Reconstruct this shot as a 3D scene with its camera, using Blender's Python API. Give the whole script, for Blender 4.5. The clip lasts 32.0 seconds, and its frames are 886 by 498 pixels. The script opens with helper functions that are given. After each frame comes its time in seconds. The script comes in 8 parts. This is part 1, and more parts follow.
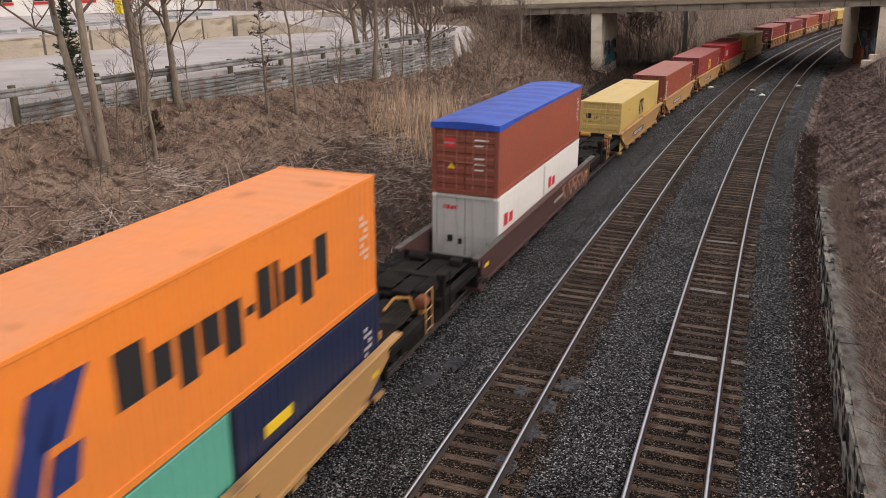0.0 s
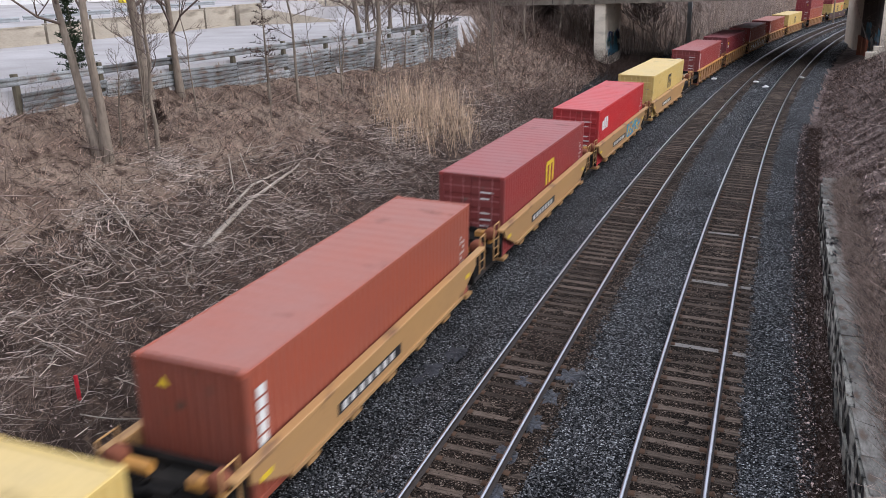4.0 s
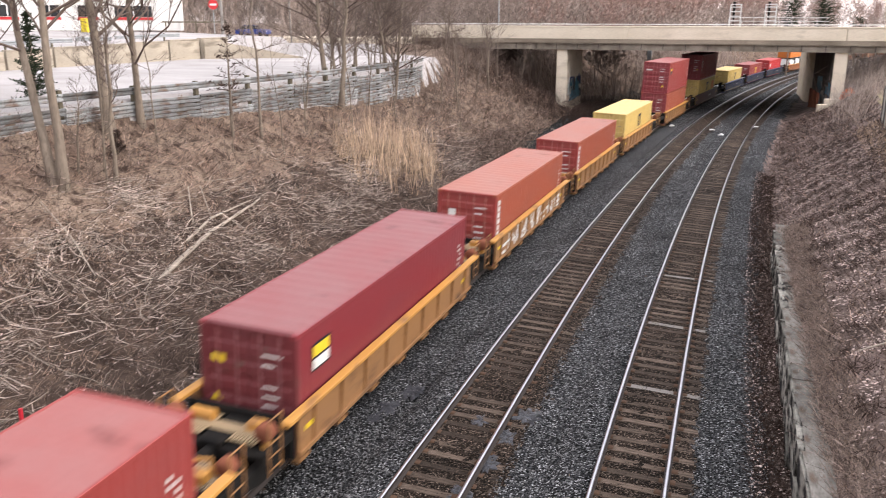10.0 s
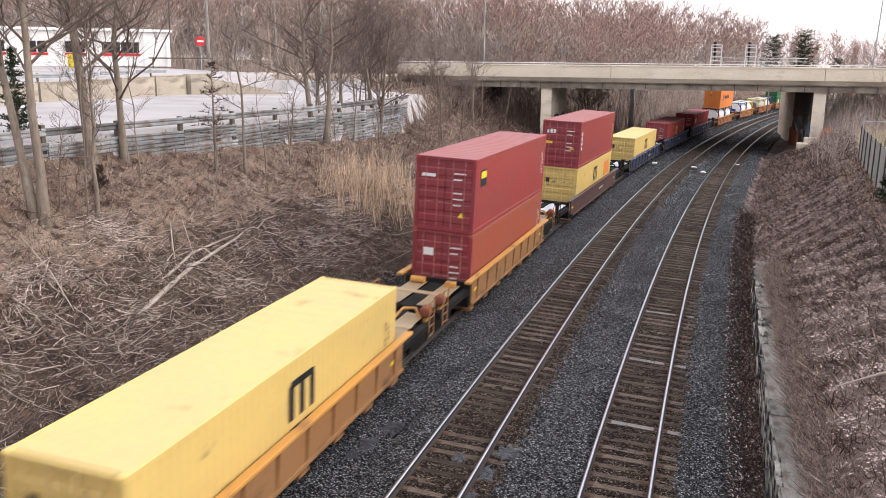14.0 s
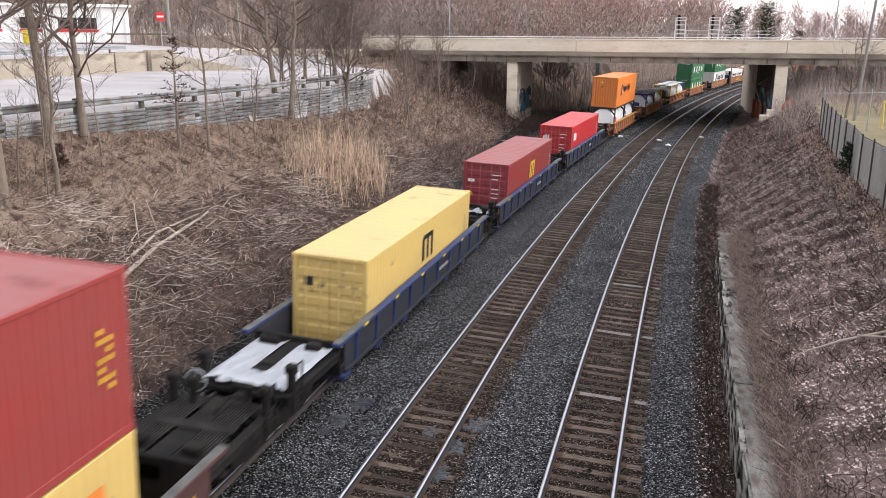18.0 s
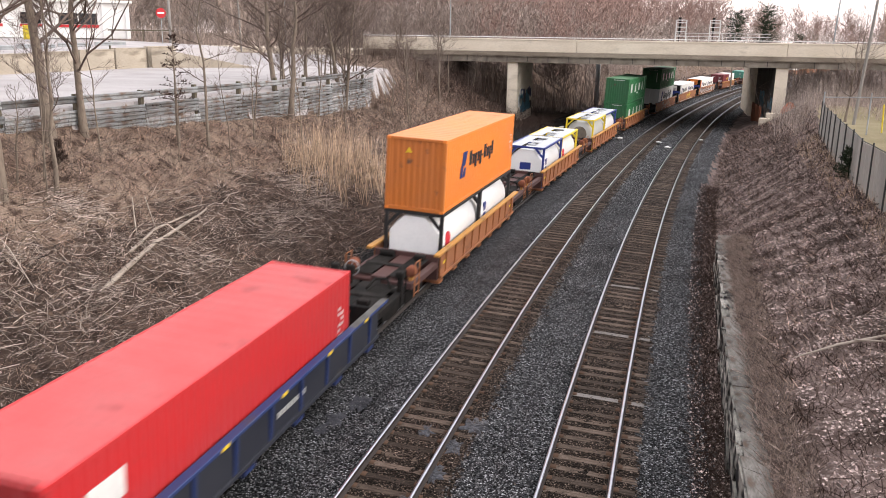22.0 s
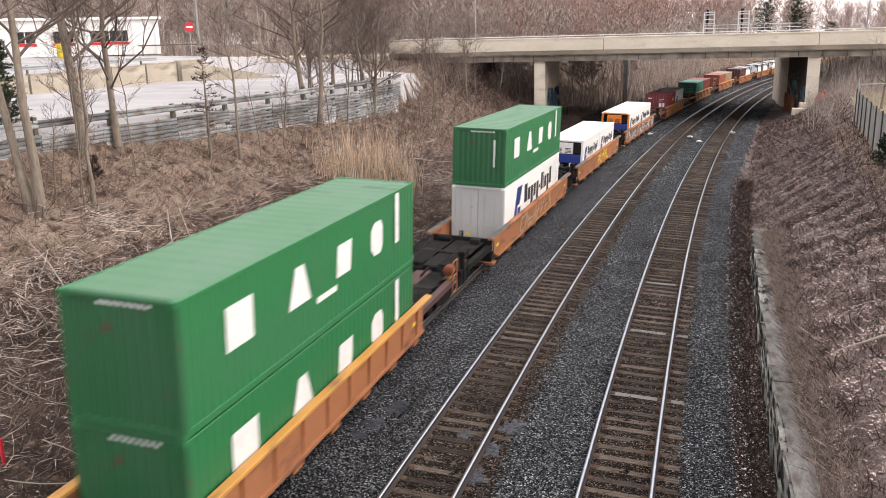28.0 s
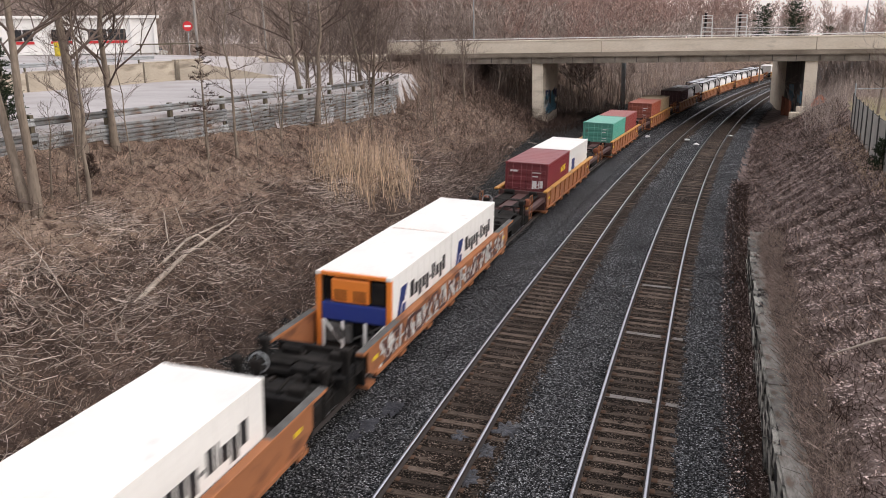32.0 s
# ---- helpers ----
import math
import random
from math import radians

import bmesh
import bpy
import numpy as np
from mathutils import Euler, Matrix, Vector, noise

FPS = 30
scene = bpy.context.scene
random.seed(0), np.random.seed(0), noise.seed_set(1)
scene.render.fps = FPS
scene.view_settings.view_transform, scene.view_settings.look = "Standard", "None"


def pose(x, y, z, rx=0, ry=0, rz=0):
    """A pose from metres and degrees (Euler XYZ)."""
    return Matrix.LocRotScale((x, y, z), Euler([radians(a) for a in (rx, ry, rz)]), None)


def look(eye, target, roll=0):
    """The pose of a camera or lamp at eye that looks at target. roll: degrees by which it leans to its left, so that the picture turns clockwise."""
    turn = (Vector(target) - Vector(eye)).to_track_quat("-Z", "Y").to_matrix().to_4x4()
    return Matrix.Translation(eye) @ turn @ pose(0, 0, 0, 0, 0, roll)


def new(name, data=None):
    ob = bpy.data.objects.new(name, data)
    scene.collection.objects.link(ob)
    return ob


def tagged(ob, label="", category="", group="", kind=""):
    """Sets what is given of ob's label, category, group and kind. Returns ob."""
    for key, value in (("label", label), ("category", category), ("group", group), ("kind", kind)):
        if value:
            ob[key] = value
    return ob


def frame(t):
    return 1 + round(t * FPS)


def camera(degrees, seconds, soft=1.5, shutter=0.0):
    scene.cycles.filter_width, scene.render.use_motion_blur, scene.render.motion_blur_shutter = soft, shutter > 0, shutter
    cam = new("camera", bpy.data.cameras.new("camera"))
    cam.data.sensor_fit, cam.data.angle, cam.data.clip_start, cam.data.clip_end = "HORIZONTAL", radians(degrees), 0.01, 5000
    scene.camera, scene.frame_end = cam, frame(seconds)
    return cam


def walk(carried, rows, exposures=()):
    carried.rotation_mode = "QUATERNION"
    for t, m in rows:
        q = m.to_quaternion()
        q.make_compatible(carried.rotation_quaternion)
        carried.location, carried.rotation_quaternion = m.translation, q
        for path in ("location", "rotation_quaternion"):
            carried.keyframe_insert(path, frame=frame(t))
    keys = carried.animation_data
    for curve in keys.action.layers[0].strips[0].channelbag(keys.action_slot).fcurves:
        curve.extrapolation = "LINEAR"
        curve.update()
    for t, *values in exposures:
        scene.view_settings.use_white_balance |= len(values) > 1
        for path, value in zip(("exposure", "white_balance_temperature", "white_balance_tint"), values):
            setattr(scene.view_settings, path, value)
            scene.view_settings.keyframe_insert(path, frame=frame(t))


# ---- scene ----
# ---- camera: held by someone standing on an overpass, swaying a little ----
PATH = [
    (0.0, pose(-0.071, 0.018, 9.532, 72.787, 1.998, 19.325)),
    (0.5, pose(-0.059, 0.016, 9.530, 72.775, 2.112, 19.325)),
    (1.0, pose(-0.061, 0.015, 9.529, 72.769, 1.891, 19.400)),
    (1.5, pose(-0.060, 0.015, 9.530, 72.680, 1.808, 19.625)),
    (2.0, pose(-0.062, 0.016, 9.533, 72.403, 1.810, 19.688)),
    (2.5, pose(-0.073, 0.015, 9.534, 72.197, 1.852, 19.590)),
    (3.0, pose(-0.077, 0.015, 9.535, 72.173, 1.975, 19.442)),
    (3.5, pose(-0.068, 0.014, 9.535, 72.178, 1.969, 19.489)),
    (5.5, pose(-0.081, 0.013, 9.534, 71.964, 0.796, 19.751)),
    (6.0, pose(-0.083, 0.011, 9.533, 71.624, 0.649, 19.992)),
    (6.5, pose(-0.074, 0.010, 9.532, 71.492, 0.647, 20.097)),
    (7.0, pose(-0.067, 0.008, 9.530, 71.402, 0.640, 20.187)),
    (7.5, pose(-0.073, 0.007, 9.530, 71.348, 0.485, 20.087)),
    (8.0, pose(-0.062, 0.005, 9.530, 71.652, 0.417, 19.847)),
    (8.5, pose(-0.047, 0.003, 9.529, 72.265, 0.310, 19.837)),
    (9.0, pose(-0.005, 0.000, 9.526, 73.081, 0.015, 20.032)),
    (9.5, pose(-0.032, -0.003, 9.526, 73.752, -0.398, 19.425)),
    (10.0, pose(-0.042, -0.006, 9.523, 74.765, -0.158, 17.262)),
    (10.5, pose(-0.016, -0.007, 9.525, 75.407, -0.313, 15.308)),
    (11.0, pose(-0.012, -0.015, 9.519, 75.230, -0.582, 13.536)),
    (11.5, pose(-0.015, -0.020, 9.516, 75.370, -0.516, 11.642)),
    (12.0, pose(0.007, -0.022, 9.518, 75.853, -0.840, 11.073)),
    (12.5, pose(0.050, -0.022, 9.522, 76.507, -1.271, 12.429)),
    (13.0, pose(0.100, -0.020, 9.526, 77.023, -1.169, 14.780)),
    (13.5, pose(0.118, -0.021, 9.526, 77.226, -0.696, 16.268)),
    (15.5, pose(0.140, -0.016, 9.525, 76.907, -0.122, 16.314)),
    (16.0, pose(0.145, -0.014, 9.525, 76.607, 0.534, 15.984)),
    (16.5, pose(0.140, -0.012, 9.525, 76.405, 0.591, 15.497)),
    (17.0, pose(0.132, -0.014, 9.520, 76.302, 0.238, 14.857)),
    (17.5, pose(0.134, -0.013, 9.518, 75.943, -0.060, 14.309)),
    (18.0, pose(0.134, -0.013, 9.516, 75.587, -0.244, 14.063)),
    (18.5, pose(0.139, -0.012, 9.516, 75.473, -0.287, 13.878)),
    (19.0, pose(0.148, -0.010, 9.515, 75.363, -0.319, 13.877)),
    (19.5, pose(0.150, -0.009, 9.513, 75.278, -0.376, 13.863)),
    (20.0, pose(0.150, -0.010, 9.511, 75.275, -0.375, 13.749)),
    (20.5, pose(0.136, -0.008, 9.509, 75.254, -0.550, 13.759)),
    (21.0, pose(0.134, -0.007, 9.510, 75.251, -0.575, 13.809)),
    (21.5, pose(0.128, -0.006, 9.512, 75.269, -0.605, 13.930)),
    (22.0, pose(0.132, -0.004, 9.515, 75.563, -0.864, 14.111)),
    (22.5, pose(0.124, -0.000, 9.515, 76.033, -0.579, 14.003)),
    (23.0, pose(0.127, -0.001, 9.516, 76.432, -0.014, 14.272)),
    (23.5, pose(0.134, 0.001, 9.520, 76.715, 0.026, 15.254)),
    (24.0, pose(0.139, 0.002, 9.520, 76.592, 0.523, 15.706)),
    (24.5, pose(0.126, 0.002, 9.520, 76.105, 0.845, 15.974)),
    (25.0, pose(0.098, 0.003, 9.522, 75.712, 0.748, 15.897)),
    (25.5, pose(0.099, 0.002, 9.520, 75.733, 0.694, 15.707)),
    (27.5, pose(0.115, 0.002, 9.520, 75.858, 1.338, 15.743)),
    (28.0, pose(0.117, 0.002, 9.521, 75.748, 1.426, 15.810)),
    (28.5, pose(0.118, 0.003, 9.522, 75.628, 1.461, 15.838)),
    (29.0, pose(0.128, 0.005, 9.524, 75.585, 1.568, 15.689)),
    (29.5, pose(0.134, 0.004, 9.522, 75.617, 1.595, 15.547)),
    (30.0, pose(0.133, 0.003, 9.521, 75.721, 1.418, 15.373)),
    (30.5, pose(0.135, 0.003, 9.521, 75.748, 0.957, 15.406)),
    (31.0, pose(0.144, 0.002, 9.521, 75.654, 0.800, 15.602)),
    (31.5, pose(0.139, 0.001, 9.521, 75.662, 0.636, 15.788)),
    (32.0, pose(0.147, -0.000, 9.519, 75.827, 0.970, 15.712)),
]

cam = camera(56.145, 32.0, soft=0.8, shutter=0.5)
# seconds, stops, kelvin, tint
EXPOSURES = [(0.0, -0.62, 6900, 12), (1.0, -0.14, 6600, 10), (2.0, -0.26, 6450, 10), (3.0, -0.48, 5800, 8), (3.5, -0.45, 5700, 8), (6.0, -0.12, 6150, 10), (7.0, -0.22, 6050, 10), (8.0, -0.34, 5450, 6),
             (9.0, 0.17, 6400, 10), (10.0, 0.22, 6400, 10), (11.0, 0.13, 6400, 10), (12.0, 0.21, 6350, 10), (13.0, 0.13, 6250, 10), (16.0, -0.08, 6300, 10), (17.0, 0.08, 6350, 10), (18.0, 0.00, 6150, 9), (19.0, 0.02, 6050, 9),
             (20.0, 0.12, 6350, 10), (21.0, 0.15, 6350, 10), (22.0, 0.03, 6450, 10), (23.0, -0.42, 6600, 10), (24.0, -0.58, 6550, 10), (25.0, -0.32, 6450, 10), (28.0, 0.10, 6450, 9), (29.0, 0.00, 6450, 9), (30.0, -0.22, 6500, 10), (31.0, -0.28, 6500, 10), (32.0, -0.42, 6450, 10)]
walk(cam, PATH, exposures=EXPOSURES)

# ---- light: overcast dusk ----
SUN_UP, SUN_TURN = 22.0, 84.0
world = bpy.data.worlds.new("world")
scene.world = world
world.use_nodes = True
wn, wl = world.node_tree.nodes, world.node_tree.links
wn.clear()
sky = wn.new("ShaderNodeTexSky")
sky.sky_type = "NISHITA"
sky.sun_disc = False
sky.sun_elevation, sky.sun_rotation = radians(SUN_UP), radians(SUN_TURN)
sky.dust_density, sky.air_density, sky.ozone_density = 2.0, 1.0, 1.0
# overcast: brighter overhead than at the horizon
way = wn.new("ShaderNodeTexCoord")
axes = wn.new("ShaderNodeSeparateXYZ")
wl.new(way.outputs["Generated"], axes.inputs["Vector"])
rise = wn.new("ShaderNodeValToRGB")
rise.color_ramp.elements[0].position, rise.color_ramp.elements[0].color = 0.0, (1.08, 0.93, 0.92, 1)
rise.color_ramp.elements[1].position, rise.color_ramp.elements[1].color = 1.0, (2.05, 2.0, 2.05, 1)
mid = rise.color_ramp.elements.new(0.12)
mid.color = (1.28, 1.18, 1.19, 1)
wl.new(axes.outputs["Z"], rise.inputs["Fac"])
cloud_bg = wn.new("ShaderNodeBackground")
wl.new(rise.outputs["Color"], cloud_bg.inputs["Color"])
# the evening side of the sky is the brighter one
side = wn.new("ShaderNodeMapRange")
side.inputs["From Min"].default_value, side.inputs["To Min"].default_value, side.inputs["To Max"].default_value = -1.0, 0.55, 1.5
wl.new(axes.outputs["X"], side.inputs["Value"])
wl.new(side.outputs["Result"], cloud_bg.inputs["Strength"])
bg = wn.new("ShaderNodeBackground")
bg.inputs["Strength"].default_value = 0.05
wl.new(sky.outputs["Color"], bg.inputs["Color"])
both = wn.new("ShaderNodeAddShader")
wo = wn.new("ShaderNodeOutputWorld")
wl.new(cloud_bg.outputs["Background"], both.inputs[0])
wl.new(bg.outputs["Background"], both.inputs[1])
wl.new(both.outputs["Shader"], wo.inputs["Surface"])
sun = new("sun", bpy.data.lights.new("sun", "SUN"))
sun.data.energy, sun.data.angle, sun.data.color = 1.35, radians(30), (1.0, 0.93, 0.86)
sun.matrix_basis = look((0, 0, 60), (0 - 60 * math.sin(radians(SUN_TURN)), -60 * math.cos(radians(SUN_TURN)), 60 - 60 * math.tan(radians(SUN_UP))))
scene.view_settings.exposure = 0.0

# ---- plan numbers (metres) ----
RAD = 735.0        # radius of the middle track's curve
X0 = -5.17         # middle track where it passes the camera
N_TRAIN, N_MID, N_RIGHT = -4.28, 0.0, 4.07
CANT = 2.4
GAUGE = 1.505
SPEED = 13.25
BRIDGE_Y = 97.0


def plan(s, n):
    """Ground place of the point s along the middle track and n to its right, and the turn of the track there."""
    if s <= 0:
        return X0 + n, s, 0.0
    a = s / RAD
    return X0 + RAD - (RAD - n) * math.cos(a), (RAD - n) * math.sin(a), a


def on_track(s, n, z=0.0):
    x, y, a = plan(s, n)
    c = radians(CANT)
    return pose(x + z * math.sin(c) * math.cos(a), y - z * math.sin(c) * math.sin(a), z * math.cos(c), 0, CANT, -math.degrees(a))


def plan_np(s, n):
    a = np.maximum(s, 0) / RAD
    x = X0 + RAD - (RAD - n) * np.cos(a)
    y = np.where(s > 0, (RAD - n) * np.sin(a), s)
    return x, y


def sn_of(x, y):
    if y <= 0:
        return y, x - X0
    dx = X0 + RAD - x
    return RAD * math.atan2(y, dx), RAD - math.hypot(dx, y)

# ---- materials ----
def material(name, color, rough=0.8, metal=0.0, second=None, scale=3.0, amount=0.5, fine=60.0, fine_amount=0.25, bump=0.15, bump_scale=None,
             stretch=(1, 1, 1), per_object=0.0, per_island=0.0, spots=None, spot_scale=1.2, spot_cut=(0.55, 0.7), spec=None):
    """Paint or earth: a base colour, a second one in large patches, fine grain, spots of wear, and relief."""
    m = bpy.data.materials.new(name)
    m.use_nodes = True
    nt = m.node_tree
    nn, ll = nt.nodes, nt.links
    b = nn["Principled BSDF"]
    co = nn.new("ShaderNodeTexCoord")
    mp = nn.new("ShaderNodeMapping")
    mp.inputs["Scale"].default_value = stretch
    ll.new(co.outputs["Object"], mp.inputs["Vector"])

    def noise_tex(sc, detail):
        t = nn.new("ShaderNodeTexNoise")
        t.inputs["Scale"].default_value, t.inputs["Detail"].default_value = sc, detail
        ll.new(mp.outputs["Vector"], t.inputs["Vector"])
        return t.outputs["Fac"]

    def mix(f, a, bb):
        x = nn.new("ShaderNodeMix")
        x.data_type = "RGBA"
        for socket, value in (("Factor", f), ("A", a), ("B", bb)):
            if isinstance(value, (tuple, list)):
                x.inputs[socket].default_value = (*value, 1)
            elif isinstance(value, (int, float)):
                x.inputs[socket].default_value = value
            else:
                ll.new(value, x.inputs[socket])
        return x.outputs["Result"]

    def ramp(f, lo, hi, top=1.0):
        r = nn.new("ShaderNodeMapRange")
        r.inputs["From Min"].default_value, r.inputs["From Max"].default_value, r.inputs["To Max"].default_value = lo, hi, top
        ll.new(f, r.inputs["Value"])
        return r.outputs["Result"]

    second = second or tuple(c * 0.7 for c in color)
    col = mix(ramp(noise_tex(scale, 5), 0.35, 0.68, amount), color, second)
    f = noise_tex(fine, 3)
    col = mix(ramp(f, 0.4, 0.75, fine_amount), col, tuple(c * 0.35 for c in color))
    if spots:
        col = mix(ramp(noise_tex(spot_scale, 6), *spot_cut), col, spots)
    if per_object or per_island:
        src = nn.new("ShaderNodeObjectInfo").outputs["Random"] if per_object else nn.new("ShaderNodeNewGeometry").outputs["Random Per Island"]
        h = nn.new("ShaderNodeHueSaturation")
        r = nn.new("ShaderNodeMapRange")
        k = per_object or per_island
        r.inputs["To Min"].default_value, r.inputs["To Max"].default_value = 1 - k, 1 + k
        ll.new(src, r.inputs["Value"])
        ll.new(r.outputs["Result"], h.inputs["Value"])
        ll.new(col, h.inputs["Color"])
        col = h.outputs["Color"]
    ll.new(col, b.inputs["Base Color"])
    b.inputs["Roughness"].default_value, b.inputs["Metallic"].default_value = rough, metal
    b.inputs["Specular IOR Level"].default_value = spec if spec is not None else (0.12 if rough >= 0.85 else 0.4)
    if bump:
        bp = nn.new("ShaderNodeBump")
        bp.inputs["Strength"].default_value, bp.inputs["Distance"].default_value = bump, 0.03
        ll.new(noise_tex(bump_scale, 4) if bump_scale else f, bp.inputs["Height"])
        ll.new(bp.outputs["Normal"], b.inputs["Normal"])
    return m


def stones(name, scale, dark, light, tint, gap):
    """Crushed stone: cells of many greys with dark gaps."""
    m = bpy.data.materials.new(name)
    m.use_nodes = True
    nn, ll = m.node_tree.nodes, m.node_tree.links
    b = nn["Principled BSDF"]
    co = nn.new("ShaderNodeTexCoord")
    v = nn.new("ShaderNodeTexVoronoi")
    v.inputs["Scale"].default_value = scale
    ll.new(co.outputs["Object"], v.inputs["Vector"])
    sep = nn.new("ShaderNodeSeparateColor")
    ll.new(v.outputs["Color"], sep.inputs["Color"])
    cr = nn.new("ShaderNodeValToRGB")
    cr.color_ramp.elements[0].color, cr.color_ramp.elements[1].color = (*dark, 1), (*light, 1)
    e = cr.color_ramp.elements.new(0.75)
    e.color = (*tint, 1)
    ll.new(sep.outputs["Red"], cr.inputs["Fac"])
    big = nn.new("ShaderNodeTexNoise")
    big.inputs["Scale"].default_value, big.inputs["Detail"].default_value = 0.5, 5
    ll.new(co.outputs["Object"], big.inputs["Vector"])
    mr = nn.new("ShaderNodeMapRange")
    mr.inputs["From Min"].default_value, mr.inputs["From Max"].default_value, mr.inputs["To Min"].default_value, mr.inputs["To Max"].default_value = 0.3, 0.7, 0.55, 1.25
    ll.new(big.outputs["Fac"], mr.inputs["Value"])
    g = nn.new("ShaderNodeMapRange")
    g.inputs["From Min"].default_value, g.inputs["From Max"].default_value, g.inputs["To Min"].default_value, g.inputs["To Max"].default_value = 0.35, 0.75, 1.0, gap
    ll.new(v.outputs["Distance"], g.inputs["Value"])
    mu = nn.new("ShaderNodeMath")
    mu.operation = "MULTIPLY"
    ll.new(mr.outputs["Result"], mu.inputs[0])
    ll.new(g.outputs["Result"], mu.inputs[1])
    h = nn.new("ShaderNodeHueSaturation")
    ll.new(mu.outputs["Value"], h.inputs["Value"])
    ll.new(cr.outputs["Color"], h.inputs["Color"])
    ll.new(h.outputs["Color"], b.inputs["Base Color"])
    b.inputs["Roughness"].default_value, b.inputs["Specular IOR Level"].default_value = 0.92, 0.08
    bp = nn.new("ShaderNodeBump")
    bp.invert = True
    bp.inputs["Strength"].default_value, bp.inputs["Distance"].default_value = 0.9, 0.04
    ll.new(v.outputs["Distance"], bp.inputs["Height"])
    ll.new(bp.outputs["Normal"], b.inputs["Normal"])
    return m


M_BALLAST = stones("ballast", 24, (0.005, 0.005, 0.0056), (0.50, 0.50, 0.51), (0.088, 0.089, 0.095), 0.05)
# ballast along the train: oil grime plus the train's shadow painted into the stones
M_GRIME_SHADE = stones("oily_shaded_ballast", 24, (0.004, 0.004, 0.004), (0.30, 0.29, 0.28), (0.040, 0.038, 0.037), 0.05)
M_CRIB = stones("fouled_ballast", 30, (0.008, 0.006, 0.005), (0.30, 0.235, 0.19), (0.052, 0.036, 0.027), 0.15)
M_CRIB_STONE = material("brown_stone", (0.085, 0.062, 0.048), 0.92, per_island=0.95, fine=40, bump=0)
M_STONE = material("loose_stone", (0.115, 0.113, 0.115), 0.9, per_island=0.97, fine=40, bump=0)
M_SOIL = material("dead_grass_soil", (0.165, 0.112, 0.085), 0.95, second=(0.31, 0.235, 0.18), scale=0.6, amount=0.9, fine=14, fine_amount=0.75, bump=0.8, bump_scale=7,
                  spots=(0.045, 0.028, 0.021), spot_scale=2.2, spot_cut=(0.5, 0.66))
# humus of the lower bank; also paints the shadow on the ground below the bridge
M_HUMUS_SHADE = material("humus_and_shade", (0.10, 0.07, 0.055), 0.95, second=(0.020, 0.013, 0.010), scale=0.8, amount=0.9, fine=20, fine_amount=0.7, bump=0.8, bump_scale=9,
                   spots=(0.14, 0.095, 0.07), spot_scale=2.8, spot_cut=(0.56, 0.7))
M_LITTER = material("leaf_litter", (0.225, 0.165, 0.145), 0.95, second=(0.026, 0.017, 0.013), scale=0.55, amount=1.0, fine=24, fine_amount=0.85, bump=0.9, bump_scale=9,
                    spots=(0.30, 0.235, 0.215), spot_scale=5.0, spot_cut=(0.57, 0.70))
M_ROAD = material("worn_concrete_road", (0.45, 0.42, 0.415), 0.9, second=(0.33, 0.305, 0.295), scale=0.25, amount=0.9, fine=8, fine_amount=0.15, bump=0.1)
M_LAWN = material("winter_lawn", (0.22, 0.185, 0.105), 0.95, second=(0.28, 0.235, 0.15), scale=0.5, amount=0.9, fine=18, fine_amount=0.4, bump=0.5)
M_RAIL = material("rail_steel", (0.050, 0.040, 0.036), 0.7, 0.3, fine=30, bump=0.1)
M_RAILHEAD = material("polished_rail_head", (0.50, 0.51, 0.56), 0.30, 1.0, fine=20, fine_amount=0.1, bump=0)
M_TIE = material("weathered_tie", (0.125, 0.094, 0.074), 0.92, second=(0.030, 0.021, 0.016), scale=4, amount=0.9, stretch=(1, 7, 1), fine=25, fine_amount=0.8, bump=0.6, per_object=0.55)
M_TIE_PALE = material("pale_new_tie", (0.21, 0.19, 0.175), 0.9, scale=3, stretch=(1, 6, 1), fine=20, fine_amount=0.3, bump=0.3)
M_PLATE = material("rusty_tie_plate", (0.10, 0.06, 0.04), 0.85, 0.2, bump=0.1)
M_CONC = material("bridge_concrete", (0.74, 0.655, 0.535), 0.92, second=(0.62, 0.535, 0.42), scale=0.5, amount=0.8, fine=9, fine_amount=0.2, bump=0.2, spots=(0.33, 0.28, 0.22), spot_scale=0.6, spot_cut=(0.58, 0.82), stretch=(0.5, 0.5, 1.6))
M_FASCIA = material("stained_fascia", (0.33, 0.28, 0.22), 0.92, second=(0.16, 0.13, 0.10), scale=0.7, amount=0.9, stretch=(0.4, 1, 1.5), fine=9, fine_amount=0.3, bump=0.2)
M_BARRIER = material("beige_wall_concrete", (0.47, 0.41, 0.33), 0.92, second=(0.34, 0.295, 0.235), scale=0.5, amount=0.9, fine=9, fine_amount=0.25, bump=0.2, spots=(0.17, 0.145, 0.11), spot_scale=0.8, spot_cut=(0.54, 0.74), stretch=(1, 0.5, 1.4))
M_BROWNTWIG = material("brown_twig", (0.27, 0.205, 0.172), 0.95, bump=0, per_island=0.75)
# pier side under the deck: its shade as a dark colour
M_PIER_SHADE = material("shaded_pier_side", (0.12, 0.108, 0.098), 0.95, second=(0.055, 0.05, 0.046), scale=0.7, amount=0.9, stretch=(1, 1, 0.4), fine=8, bump=0.2)
# dark concrete: shade under the bridge and beside the stiffeners, painted in
M_CONC_DARK = material("shaded_concrete", (0.08, 0.07, 0.062), 0.95, scale=0.6, amount=0.8, fine=6, bump=0.2)
M_GIRDER = material("girder_paint", (0.29, 0.255, 0.21), 0.85, second=(0.10, 0.08, 0.062), scale=0.8, amount=0.8, fine=10, bump=0.1)
